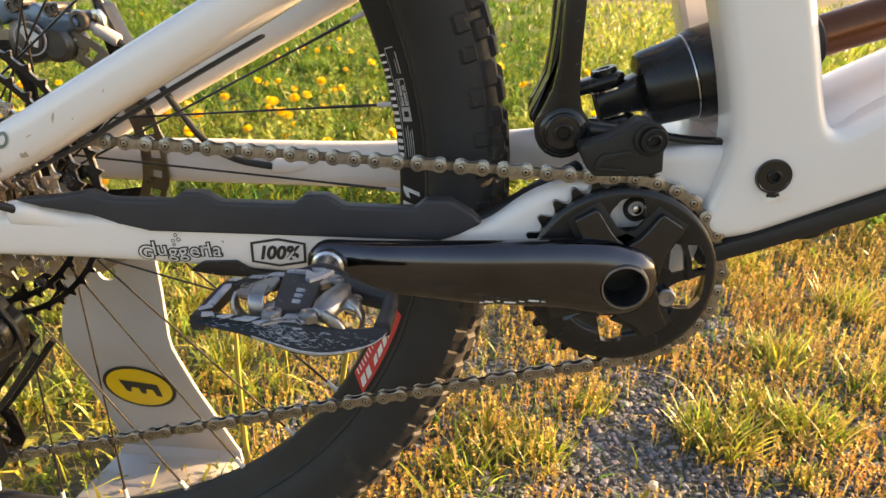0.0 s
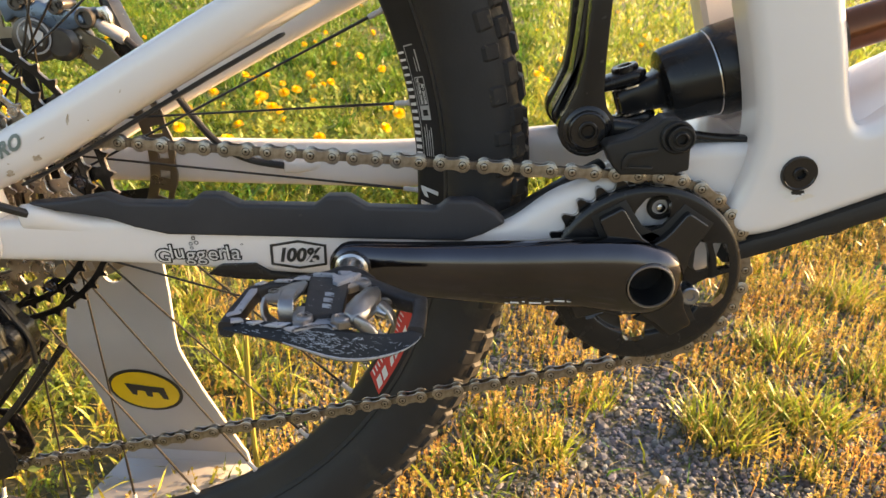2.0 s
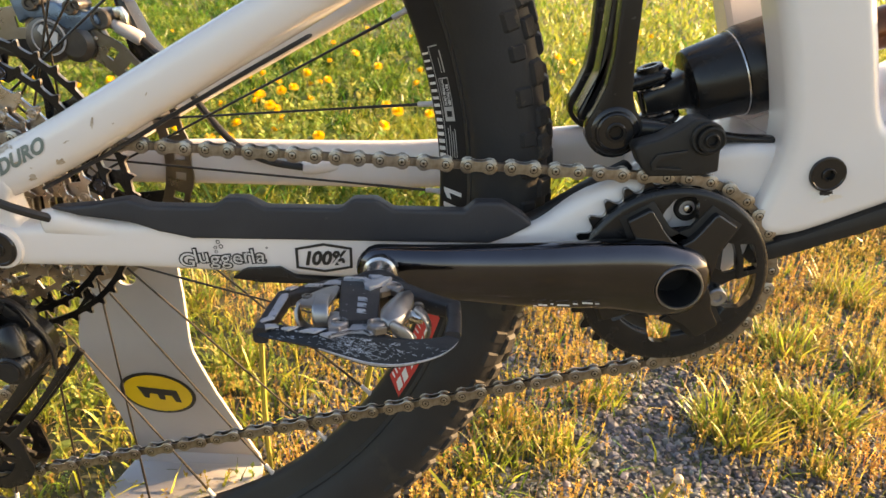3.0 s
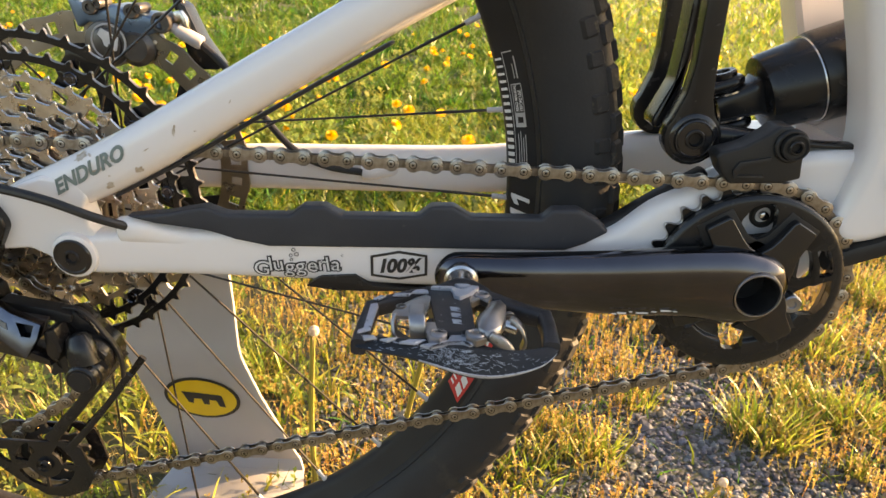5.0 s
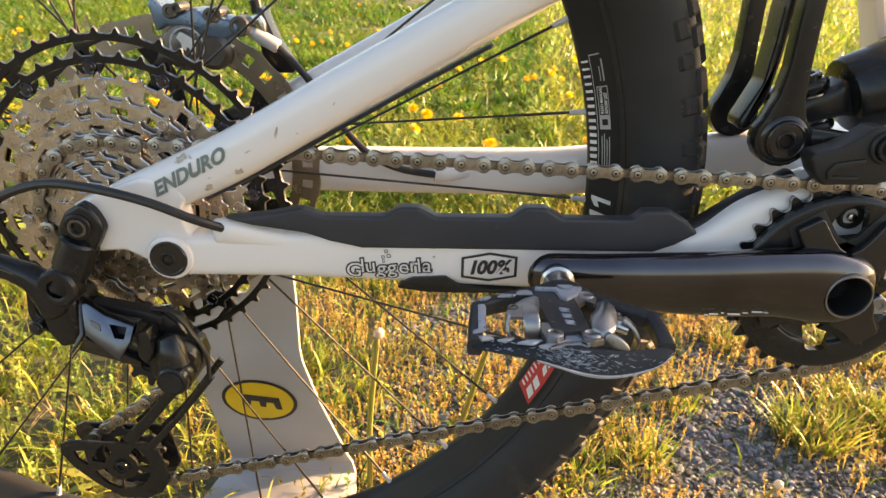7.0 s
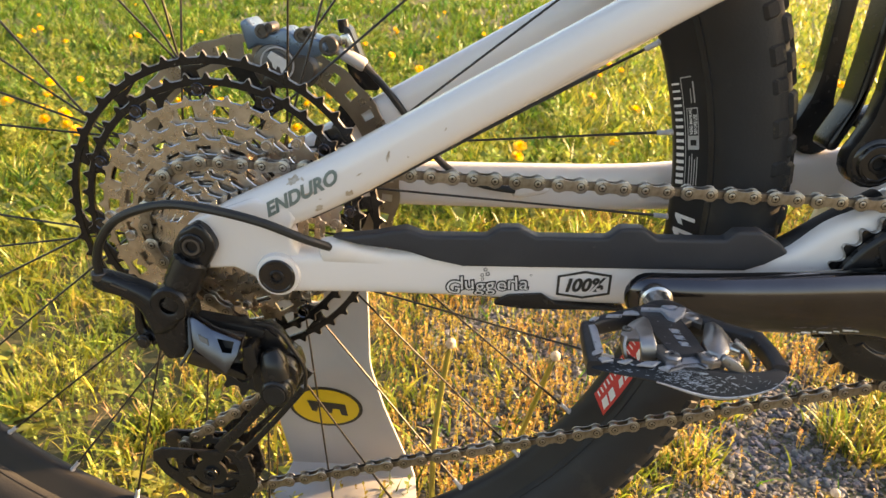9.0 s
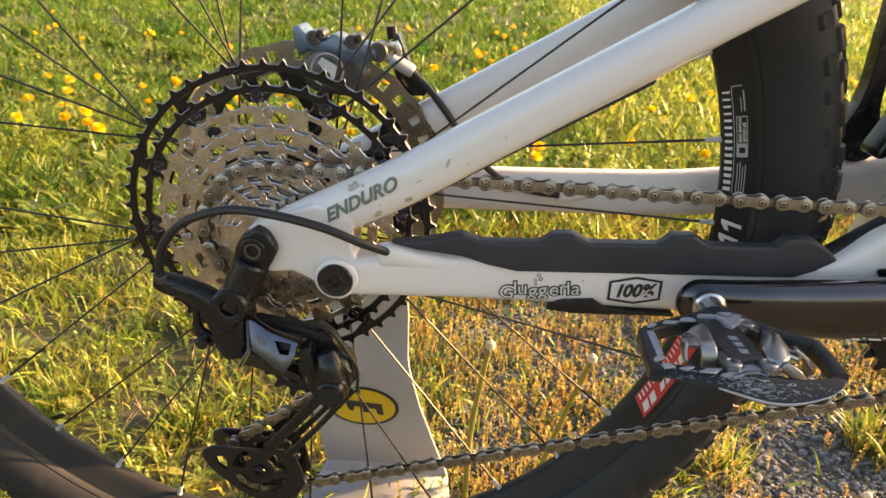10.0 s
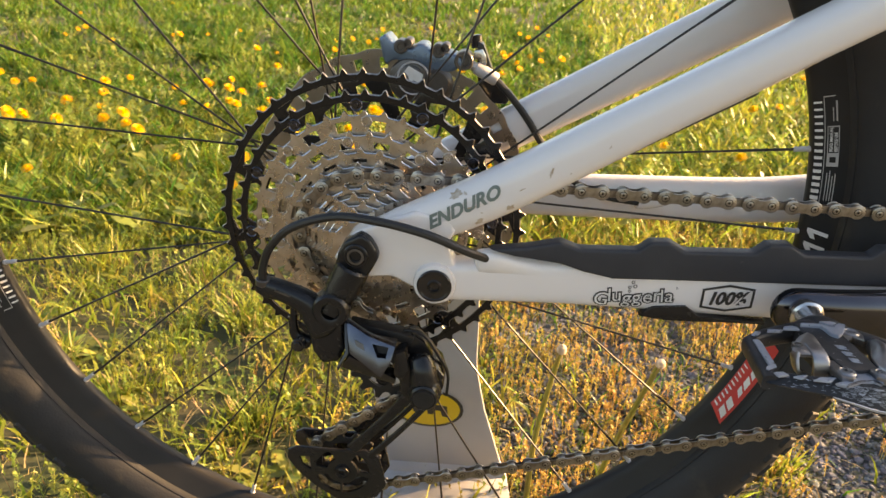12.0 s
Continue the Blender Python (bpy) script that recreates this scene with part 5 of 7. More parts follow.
part("plate_mark", Geo().prism([(0.0040, 0.3225), (0.0095, 0.3200), (0.0105, 0.3165), (0.0050, 0.3192)], -0.0960, -0.0954, 0.0, tilt), CALIPER_GREY, der, "pale marking")
# Black block behind the opening, put there for the hollow's shade.
part("plate_floor", Geo().prism([(0.0120, 0.3220), (0.0300, 0.3200), (0.0270, 0.3100), (0.0170, 0.3100)], -0.0900, -0.0860, 0.0006, tilt), BLACK_MATTE, der, "matte black block put in for the shade behind the plate")
part("inner_link_plate", Geo().prism([(-0.0020, 0.3270), (0.0300, 0.3215), (0.0400, 0.3185), (0.0380, 0.3130), (0.0280, 0.3145), (-0.0020, 0.3200)], -0.0820, -0.0720, 0.0012), BLACK_MATTE, der, "flat black inner link")
knuckle = Geo().prism([(0.0300, 0.3010), (0.0390, 0.3065), (0.0500, 0.3050), (0.0580, 0.2980), (0.0605, 0.2880), (0.0580, 0.2800), (0.0490, 0.2720), (0.0385, 0.2715), (0.0315, 0.2810)], -0.0900, -0.0640, 0.0034, None, 2)
knuckle.turned((0.0480, -0.1000, 0.2845), (0.0480, 0, 0.2845), [(0, 0.0080), (0.0010, 0.0092), (0.0050, 0.0095), (0.0056, 0.0104), (0.0130, 0.0108), (0.034, 0.0112), (0.035, 0.0100)], 40)
knuckle.loft([(0.0440, -0.0880, 0.3070, 0.0050, 0.0068), (0.0462, -0.0895, 0.3010, 0.0072, 0.0084), (0.0478, -0.0905, 0.2920, 0.0080, 0.0096)], n=28, power=2.3, end0=0.003)
knuckle.prism([(0.0300, 0.3170), (0.0395, 0.3195), (0.0470, 0.3130), (0.0520, 0.3040), (0.0330, 0.3000)], -0.0800, -0.0660, 0.0016, None, 2)
part("knuckle", knuckle, BLACK_SATIN, der, "black round clutch knuckle")
part("knuckle_step", Geo().prism([(0.0290, 0.3140), (0.0360, 0.3160), (0.0380, 0.3020), (0.0330, 0.2930), (0.0280, 0.2980)], -0.0950, -0.0820, 0.0016, None, 2), BLACK_SATIN, der, "stepped black link end")
part("clutch_slot", Geo().prism([(0.0530, 0.2955), (0.0562, 0.3000), (0.0600, 0.2960), (0.0575, 0.2900), (0.0540, 0.2905)], -0.0895, -0.0870, 0.0006), BLACK_GLOSS, der, "square clutch recess")
part("knuckle_cap", Geo().turned((0.0480, -0.1001, 0.2845), (0.0480, -1, 0.2845), [(-0.001, 0.0070), (0.0008, 0.0066), (0.0010, 0.0040), (0.0004, 0.0003)], 32), BLACK_MATTE, der, "matte black knuckle cap")
part("spring_arm", Geo().loft([(0.0330, -0.0775, 0.3215, 0.0014, 0.0010), (0.0425, -0.0778, 0.3205, 0.0016, 0.0010), (0.0495, -0.0780, 0.3145, 0.0018, 0.0010), (0.0552, -0.0780, 0.3045, 0.0018, 0.0010), (0.0600, -0.0780, 0.2960, 0.0018, 0.0010), (0.0622, -0.0780, 0.2870, 0.0018, 0.0010), (0.0615, -0.0780, 0.2740, 0.0016, 0.0010)], n=16, power=4, end0=0.001, end1=0.001), BLACK_MATTE, der, "bent black spring plate")
for y, w in ((-0.0618, 1.0), (-0.0416, 0.92)):
    cage = Geo()
    cage.loft([(0.0420, y, 0.2690, 0.0018, 0.0052), (0.0170, y, 0.2365, 0.0018, 0.0036), (-0.0080, y, 0.2080, 0.0018, 0.0046)], n=16, power=4)
    cage.loft([(0.0560, y, 0.2640, 0.0015, 0.0026), (0.0300, y, 0.2300, 0.0015, 0.0020), (0.0050, y, 0.2020, 0.0015, 0.0030)], n=16, power=4)
    part("cage_arm", cage, BLACK_SATIN, der, "black cage arm")
    outline = [(-0.0560, 0.2040), (-0.0500, 0.2070), (-0.0150, 0.2065), (0.0020, 0.2075), (0.0120, 0.2020), (0.0150, 0.1880), (0.0170, 0.1760), (0.0100, 0.1640), (-0.0050, 0.1575), (-0.0200, 0.1585), (-0.0360, 0.1700), (-0.0500, 0.1840), (-0.0570, 0.1960)]
    holes = [Geo().prism([(-0.0480, 0.1985), (-0.0400, 0.1990), (-0.0395, 0.1860), (-0.0460, 0.1910)], y - 0.02, y + 0.02)]
    for a0, a1 in ((195, 262), (268, 345), (115, 170), (0, 55)):
        holes.append(Geo().prism(arc(-0.0158, 0.1868, 0.0205, a0, a1, 8) + arc(-0.0158, 0.1868, 0.0115, a1, a0, 8), y - 0.02, y + 0.02))
    part("cage_plate", carved(Geo().prism(outline, y - 0.0011, y + 0.0011, 0.0005), holes, "cage_plate"), BLACK_SATIN if w == 1 else BLACK_GLOSS, der, "black cage plate with openings")
for (cx, cz, r, s, y), teeth in ((CIRCLES[2], 12), (CIRCLES[3], 13)):
    part("pulley", Geo().gear((cx, cz), teeth, r - 0.004, r + 0.0020, 0.0070, -0.0528, -0.0504, (0, 0, 0.2, 0.9, 1, 0.9, 0.2, 0), 5, (0.0100, r - 0.0085), 0.6), BLACK_MATTE, der, "black toothed jockey pulley")
    part("pulley_bolt", socket_bolt(-0.0640, cx, cz, 0.0055, 0.012, 0.4), BLACK_SATIN, der)
part("shift_cable", Geo().tube([(0.0830, -0.0830, 0.3772), (0.0700, -0.0905, 0.3850), (0.0480, -0.0955, 0.3960), (0.0200, -0.0970, 0.4032), (-0.0060, -0.0950, 0.4040), (-0.0310, -0.0935, 0.3955), (-0.0455, -0.0910, 0.3815), (-0.0525, -0.0885, 0.3660), (-0.0535, -0.0870, 0.3550)], 0.0026), CABLE, der, "black shift cable housing in an arc")
part("cable_collar", Geo().rod((-0.0535, -0.0870, 0.3580), (-0.0540, -0.0865, 0.3535), 0.0046, 18), CALIPER_GREY, der, "grey cable end collar")


# pedal
def curve_through_4(rows, steps):
    """Rows of four numbers, smoothed between."""
    a = curve_through([r[:3] for r in rows], steps)
    b = curve_through([(r[3], 0, 0) for r in rows], steps)
    return [(p.x, p.y, p.z, q.x) for p, q in zip(a, b)]


PX, PZ = 0.2695, 0.3555
pedal = part("pedal", Geo().loft([(0.2570, -0.1120, 0.3560, 0.0050, 0.0045), (0.2700, -0.1085, 0.3562, 0.0070, 0.0075), (0.2820, -0.1120, 0.3560, 0.0050, 0.0045)], power=3, end0=0.003, end1=0.003), PEDAL, bicycle, "scuffed black clipless trail pedal")
part("pedal_axle", Geo().turned((PX, -0.0760, PZ + 0.001), (PX, -1, PZ + 0.001), [(0, 0.0080), (0.0130, 0.0084), (0.0150, 0.0094), (0.0190, 0.0094), (0.0200, 0.0080), (0.024, 0.0072), (0.0330, 0.0068)], 32), SILVER, pedal, "polished round pedal axle")
stations = ((0.2200, -0.1620, 0.3585, 0.3550), (0.2235, -0.1655, 0.3598, 0.3553), (0.2350, -0.1680, 0.3602, 0.3546), (0.2480, -0.1698, 0.3602, 0.3532), (0.2600, -0.1714, 0.3600, 0.3502), (0.2720, -0.1722, 0.3592, 0.3468), (0.2830, -0.1719, 0.3578, 0.3456), (0.2940, -0.1704, 0.3570, 0.3467), (0.3050, -0.1682, 0.3572, 0.3498), (0.3115, -0.1648, 0.3582, 0.3532), (0.3145, -0.1605, 0.3590, 0.3558))
near, lip = [], []
for x_, yo, zt, zb in curve_through_4(stations, 4):
    h = zt - zb
    inner = yo + 0.0066 + 0.0075 * max(0.0, 1 - abs(x_ - 0.2665) / 0.022)
    near.append([(x_, inner, zt - 0.0002), (x_, yo + 0.0058, zt), (x_, yo + 0.0048, zt - 0.0005), (x_, yo + 0.0005, zb + 0.27 * h), (x_, yo, zb + 0.19 * h), (x_, yo + 0.0008, zb), (x_, yo + 0.0040, zb + 0.0008), (x_, inner, zb + 0.50 * h)])
    lip.append([(x_, yo + 0.0008, zb + 0.25 * h), (x_, yo - 0.0002, zb + 0.19 * h), (x_, yo + 0.0003, zb + 0.07 * h), (x_, yo + 0.0012, zb + 0.16 * h)])
part("near_rail", Geo().loops(near), PEDAL_SCRAPED, pedal, "scraped outer rail of the pedal cage", 40)
rail_rows = np.array(curve_through_4(stations, 4))
scratches, rs = Geo(), random.Random(31)
for k in range(240):
    cx = min(0.309, max(0.226, rs.gauss(0.2680, 0.011) if k % 4 else rs.uniform(0.228, 0.308)))
    v, ln, wd = rs.uniform(0.02, 0.95) ** 1.4, rs.uniform(0.0005, 0.0030), rs.uniform(0.00005, 0.00016)
    lean = rs.uniform(-0.07, 0.07)
    quad = []
    for sx, sv in ((-1, -1), (1, -1), (1, 1), (-1, 1)):
        xq = cx + sx * ln / 2
        yo, zt, zb = (float(np.interp(xq, rail_rows[:, 0], rail_rows[:, c])) for c in (1, 2, 3))
        h = zt - zb
        u = min(1.0, max(0.0, v + sv * wd / h + lean * sx))
        quad.append((xq, yo + 0.0046 - 0.0043 * u - 0.00025, zt - 0.0005 - (0.73 * h - 0.0005) * u))
    scratches.add(quad, [(0, 1, 2, 3)])
part("scratches", scratches, PEDAL_PAD, pedal, "fine bare-metal scratches along the rail")
part("worn_lip", Geo().loops(lip[13:-2]), PEDAL_TOP, pedal, "bare metal lip worn by rocks")
part("far_rail", Geo().loft([(0.2245, -0.1290, 0.3560, 0.0030, 0.0042), (0.2350, -0.1220, 0.3560, 0.0034, 0.0046), (0.2520, -0.1150, 0.3565, 0.0038, 0.0052), (0.2680, -0.1110, 0.3570, 0.0042, 0.0058), (0.2850, -0.1195, 0.3565, 0.0042, 0.0056), (0.2980, -0.1270, 0.3560, 0.0040, 0.0050), (0.3110, -0.1330, 0.3560, 0.0036, 0.0044)], n=20, power=3.6, end0=0.003, end1=0.003), PEDAL, pedal)
part("rear_rail", Geo().loft([(0.2252, -0.1285, 0.3560, 0.0036, 0.0044), (0.2240, -0.1450, 0.3560, 0.0036, 0.0044), (0.2232, -0.1640, 0.3556, 0.0036, 0.0042)], n=20, power=3.8, across=(1, 0, 0)), PEDAL, pedal)
part("front_rail", Geo().loft([(0.3105, -0.1315, 0.3560, 0.0038, 0.0044), (0.3114, -0.1460, 0.3560, 0.0036, 0.0044), (0.3108, -0.1610, 0.3562, 0.0040, 0.0036)], n=20, power=4, across=(1, 0, 0)), PEDAL, pedal)


def flat(points, z, thick=0.0014, dome=0.0, inset=0.12):
    """A plate with an outline in x and y, broken edges and a slightly domed face."""
    cx, cy = sum(p[0] for p in points) / len(points), sum(p[1] for p in points) / len(points)
    near_c = lambda k, h: [(x_ + (cx - x_) * k, y_ + (cy - y_) * k, z + h) for x_, y_ in points]
    rings = [near_c(0, -thick), near_c(0, -0.0004), near_c(inset, 0.0)]
    if dome:
        rings += [near_c(0.35, dome * 0.55), near_c(0.6, dome * 0.85), near_c(0.85, dome)]
    return Geo().loops(rings)


part("centre_body", flat([(0.2520, -0.1150), (0.2535, -0.1260), (0.2560, -0.1440), (0.2590, -0.1600), (0.2680, -0.1590), (0.2760, -0.1560), (0.2750, -0.1400), (0.2735, -0.1260), (0.2790, -0.1150)], 0.3632, 0.0130, 0.0, 0.05), PEDAL, pedal, "black pedal centre body")
for points, z in (([(0.2250, -0.1322), (0.2282, -0.1312), (0.2290, -0.1345), (0.2282, -0.1570), (0.2232, -0.1602), (0.2222, -0.1596), (0.2246, -0.1575)], 0.3612),
                  ([(0.2258, -0.1280), (0.2290, -0.1242), (0.2318, -0.1248), (0.2284, -0.1288)], 0.3618),
                  ([(0.2350, -0.1246), (0.2362, -0.1220), (0.2442, -0.1218), (0.2432, -0.1240)], 0.3622),
                  ([(0.2442, -0.1222), (0.2458, -0.1190), (0.2500, -0.1178), (0.2550, -0.1196), (0.2542, -0.1220)], 0.3628),
                  ([(0.2250, -0.1618), (0.2298, -0.1608), (0.2318, -0.1634), (0.2262, -0.1652)], 0.3606),
                  ([(0.2332, -0.1646), (0.2388, -0.1626), (0.2410, -0.1628), (0.2368, -0.1662)], 0.3607),
                  ([(0.2418, -0.1666), (0.2462, -0.1636), (0.2540, -0.1634), (0.2492, -0.1674)], 0.3607)):
    part("worn_top", flat(points, z, 0.0010), PEDAL_PAD, pedal, "worn pale raised panel")


def plate_over(name, corners, z, thick, material, label):
    """A level plate of any outline, x and y, with a softened upper edge."""
    bm = bmesh.new()
    lo = [bm.verts.new((x_, y_, z - thick)) for x_, y_ in corners]
    hi = [bm.verts.new((x_, y_, z)) for x_, y_ in corners]
    bm.faces.new(hi)
    bm.faces.new(lo[::-1])
    for i in range(len(lo)):
        j = (i + 1) % len(lo)
        bm.faces.new((lo[i], lo[j], hi[j], hi[i]))
    bmesh.ops.recalc_face_normals(bm, faces=bm.faces)
    bmesh.ops.bevel(bm, geom=[e for e in bm.edges if all(v.co.z > z - 1e-6 for v in e.verts)], offset=0.0004, segments=2, affect="EDGES", clamp_overlap=True)
    me = bpy.data.meshes.new(name)
    bm.to_mesh(me)
    bm.free()
    me.shade_smooth()
    me.set_sharp_from_angle(angle=radians(35))
    return part(name, me, material, pedal, label)


plate_over("worn_top", [(0.2540, -0.1200), (0.2545, -0.1178), (0.2650, -0.1178), (0.2680, -0.1202), (0.2710, -0.1202), (0.2750, -0.1160), (0.2785, -0.1165), (0.2760, -0.1220), (0.2725, -0.1268), (0.2690, -0.1302), (0.2660, -0.1282), (0.2650, -0.1225), (0.2640, -0.1200)], 0.3650, 0.0030, PEDAL_PAD, "worn pale raised panel")
plate_over("worn_top", [(0.2660, -0.1145), (0.2730, -0.1140), (0.2745, -0.1158), (0.2708, -0.1186), (0.2686, -0.1186)], 0.3648, 0.0030, PEDAL_PAD, "worn pale raised panel")
plate_over("worn_top", [(0.2515, -0.1680), (0.2640, -0.1625), (0.2650, -0.1552), (0.2678, -0.1540), (0.2710, -0.1550), (0.2722, -0.1602), (0.2772, -0.1642), (0.2735, -0.1668), (0.2708, -0.1650), (0.2640, -0.1662), (0.2560, -0.1702)], 0.3607, 0.0014, PEDAL_PAD, "bare worn metal on the rail")
plate_over("panel_groove", [(0.2560, -0.1690), (0.2634, -0.1650), (0.2712, -0.1636), (0.2738, -0.1660), (0.2724, -0.1662), (0.2706, -0.1646), (0.2638, -0.1660), (0.2570, -0.1696)], 0.3610, 0.0006, PEDAL, "dark groove in the panel")
part("pedal_collar", Geo().rod((PX, -0.0985, PZ + 0.001), (PX, -0.116, PZ + 0.001), 0.0062, 24), BINDING, pedal, "silver axle collar")
for k in range(3):
    y0 = -0.1372 - 0.0060 * k
    plate_over("pedal_bar", [(0.2640 + 0.0006 * k, y0), (0.2686 + 0.0004 * k, y0 - 0.0006), (0.2692 + 0.0004 * k, y0 - 0.0022), (0.2664 + 0.0006 * k, y0 - 0.0026), (0.2694 + 0.0005 * k, y0 - 0.0042), (0.2646 + 0.0006 * k, y0 - 0.0036)], 0.3638, 0.0008, PEDAL_PAD, "pale block marking on the pedal centre")

# binding: rear claw, front dome and their plates
rear = flat([(0.2374, -0.1490), (0.2395, -0.1450), (0.2425, -0.1400), (0.2470, -0.1345), (0.2525, -0.1305), (0.2545, -0.1330), (0.2542, -0.1420), (0.2528, -0.1505), (0.2450, -0.1530), (0.2382, -0.1530)], 0.3666, 0.0020, 0.0008)
rear.loft([(0.2384, -0.1505, 0.3656, 0.0036, 0.0010), (0.2382, -0.1528, 0.3622, 0.0036, 0.0010), (0.2398, -0.1545, 0.3572, 0.0036, 0.0010), (0.2450, -0.1555, 0.3540, 0.0036, 0.0010)], n=16, power=4, end1=0.001)
part("rear_binding", rear, BINDING, pedal, "silver rear binding claw")
part("rear_claw", Geo().loft([(0.2486, -0.1440, 0.3668, 0.0038, 0.0011), (0.2489, -0.1510, 0.3666, 0.0038, 0.0012), (0.2492, -0.1548, 0.3648, 0.0038, 0.0012), (0.2496, -0.1564, 0.3605, 0.0038, 0.0012), (0.2500, -0.1568, 0.3535, 0.0036, 0.0012)], n=20, power=5, across=(1, 0, 0), end1=0.001), BINDING, pedal, "bent bright claw")
part("front_binding", flat([(0.2768, -0.1500), (0.2785, -0.1440), (0.2810, -0.1395), (0.2838, -0.1310), (0.2888, -0.1290), (0.2912, -0.1345), (0.2910, -0.1420), (0.2902, -0.1490), (0.2872, -0.1568), (0.2812, -0.1612), (0.2772, -0.1575)], 0.3642, 0.0055, 0.0036, 0.06), BINDING, pedal, "domed silver front binding plate", 70)
for points in ([(0.2530, -0.1510), (0.2578, -0.1508), (0.2602, -0.1555), (0.2622, -0.1572), (0.2630, -0.1620), (0.2600, -0.1668), (0.2552, -0.1660), (0.2536, -0.1600)], [(0.2712, -0.1552), (0.2770, -0.1556), (0.2812, -0.1640), (0.2765, -0.1662), (0.2720, -0.1640)], [(0.2712, -0.1302), (0.2752, -0.1222), (0.2790, -0.1180), (0.2838, -0.1195), (0.2852, -0.1240), (0.2830, -0.1300), (0.2790, -0.1262), (0.2750, -0.1300)]):
    plate_over("binding_plate", points, 0.3626, 0.0034, BINDING, "flat silver binding plate")
for x, y, z in ((0.2594, -0.1612, 0.3624), (0.2764, -0.1606, 0.3624), (0.2798, -0.1218, 0.3624)):
    part("binding_bolt", Geo().turned((x, y, z), (x, y, 1), [(-0.002, 0.0040), (0.0004, 0.0040), (0.0009, 0.0034), (0.0005, 0.0030), (0.0009, 0.0020), (-0.0008, 0.0017), (-0.0008, 0.0003)], 20), BINDING, pedal, "round binding bolt")
part("claw_rivet", Geo().turned((0.2412, -0.1455, 0.3672), (0.2412, -0.1455, 1), [(-0.002, 0.0026), (0.0002, 0.0026), (0.0004, 0.0016), (-0.0006, 0.0014), (-0.0006, 0.0003)], 16), CALIPER_GREY, pedal, "dark rivet in the claw")
for x, y0, turns in ((0.2560, -0.1420, 30), (0.2930, -0.1330, 30)):
    coil = Geo().tube([(x + 0.0028 * math.cos(q), y0 - 0.0018 * q / math.pi, 0.3565 + 0.0028 * math.sin(q)) for q in [math.pi * k / 4 for k in range(turns)]], 0.0009, 6, 2)
    part("spring", coil, CALIPER_GREY, pedal, "coiled binding spring")
part("tension_plate", Geo().loft([(0.2935, -0.1480, 0.3640, 0.0030, 0.0010), (0.2975, -0.1500, 0.3610, 0.0034, 0.0010), (0.2998, -0.1515, 0.3555, 0.0034, 0.0010), (0.2985, -0.1520, 0.3505, 0.0030, 0.0010)], n=16, power=4, end0=0.001, end1=0.001), BINDING, pedal, "curved silver tension plate")
part("front_claw", Geo().loft([(0.2830, -0.1610, 0.3620, 0.0016, 0.0024), (0.2880, -0.1625, 0.3590, 0.0016, 0.0032), (0.2910, -0.1630, 0.3545, 0.0016, 0.0034), (0.2900, -0.1630, 0.3500, 0.0016, 0.0026)], n=14, power=4, end0=0.001, end1=0.001), BINDING, pedal, "dark silver claw side")
part("tension_screw", Geo().rod((0.2905, -0.1450, 0.3590), (0.2965, -0.1470, 0.3580), 0.0030, 16), SILVER, pedal, "small tension screw")

# ---- stand ----
stand_rows = ((0.300, 0.000, 0.079, 0.068), (0.250, -0.008, 0.081, 0.068), (0.205, -0.018, 0.081, 0.068), (0.193, -0.0195, 0.082, 0.0690), (0.180, -0.019, 0.084, 0.0725), (0.140, -0.016, 0.0905, 0.0850), (0.052, -0.0105, 0.111, 0.1120), (0.043, -0.0100, 0.115, 0.1135), (0.034, -0.0140, 0.119, 0.1080), (0.018, -0.035, 0.126, 0.060), (0.002, -0.055, 0.132, 0.005))
stand = thing("bike_stand", "bent grey sheet-metal bike stand with a yellow oval badge", "bike stand")
sheet = Geo()
T = 0.0035
sheet.loops([[(xl + 0.0006, y, z), (xr - 0.0006, y, z), (xr, y + T * 0.2, z), (xr, y + T * 0.8, z), (xr - 0.0006, y + T, z), (xl + 0.0006, y + T, z), (xl, y + T * 0.8, z), (xl, y + T * 0.2, z)] for z, xl, xr, y in stand_rows])
plate_mesh = carved(sheet, [Geo().rod((0.0345, 0.04, 0.2660), (0.0345, 0.1, 0.2660), 0.0082, 28, soft=0.01)], "plate")
part("plate", plate_mesh, ALLOY, stand, "bent grey metal sheet")
part("axle_hook", Geo().prism([(0.000, 0.2990), (0.030, 0.2990), (0.018, 0.385), (-0.012, 0.385), (-0.016, 0.350)], 0.0685, 0.0720, 0.001), ALLOY, stand)


def stand_y(z):
    for (z0, _, _, y0), (z1, _, _, y1) in zip(stand_rows, stand_rows[1:]):
        if z1 <= z <= z0:
            return y0 + (y1 - y0) * (z0 - z) / (z0 - z1)
    return 0.07


def badge(points, lift, n):
    return cut_fine([(x, stand_y(z) - lift, z) for x, z in points], [tuple(range(n))])


def oval(rx, rz, n=40, tilt=-3.0):
    c, s = math.cos(radians(tilt)), math.sin(radians(tilt))
    return [(0.0350 + c * rx * math.cos(q) - s * rz * math.sin(q), 0.1362 + s * rx * math.cos(q) + c * rz * math.sin(q)) for q in [2 * math.pi * i / n for i in range(n)]]


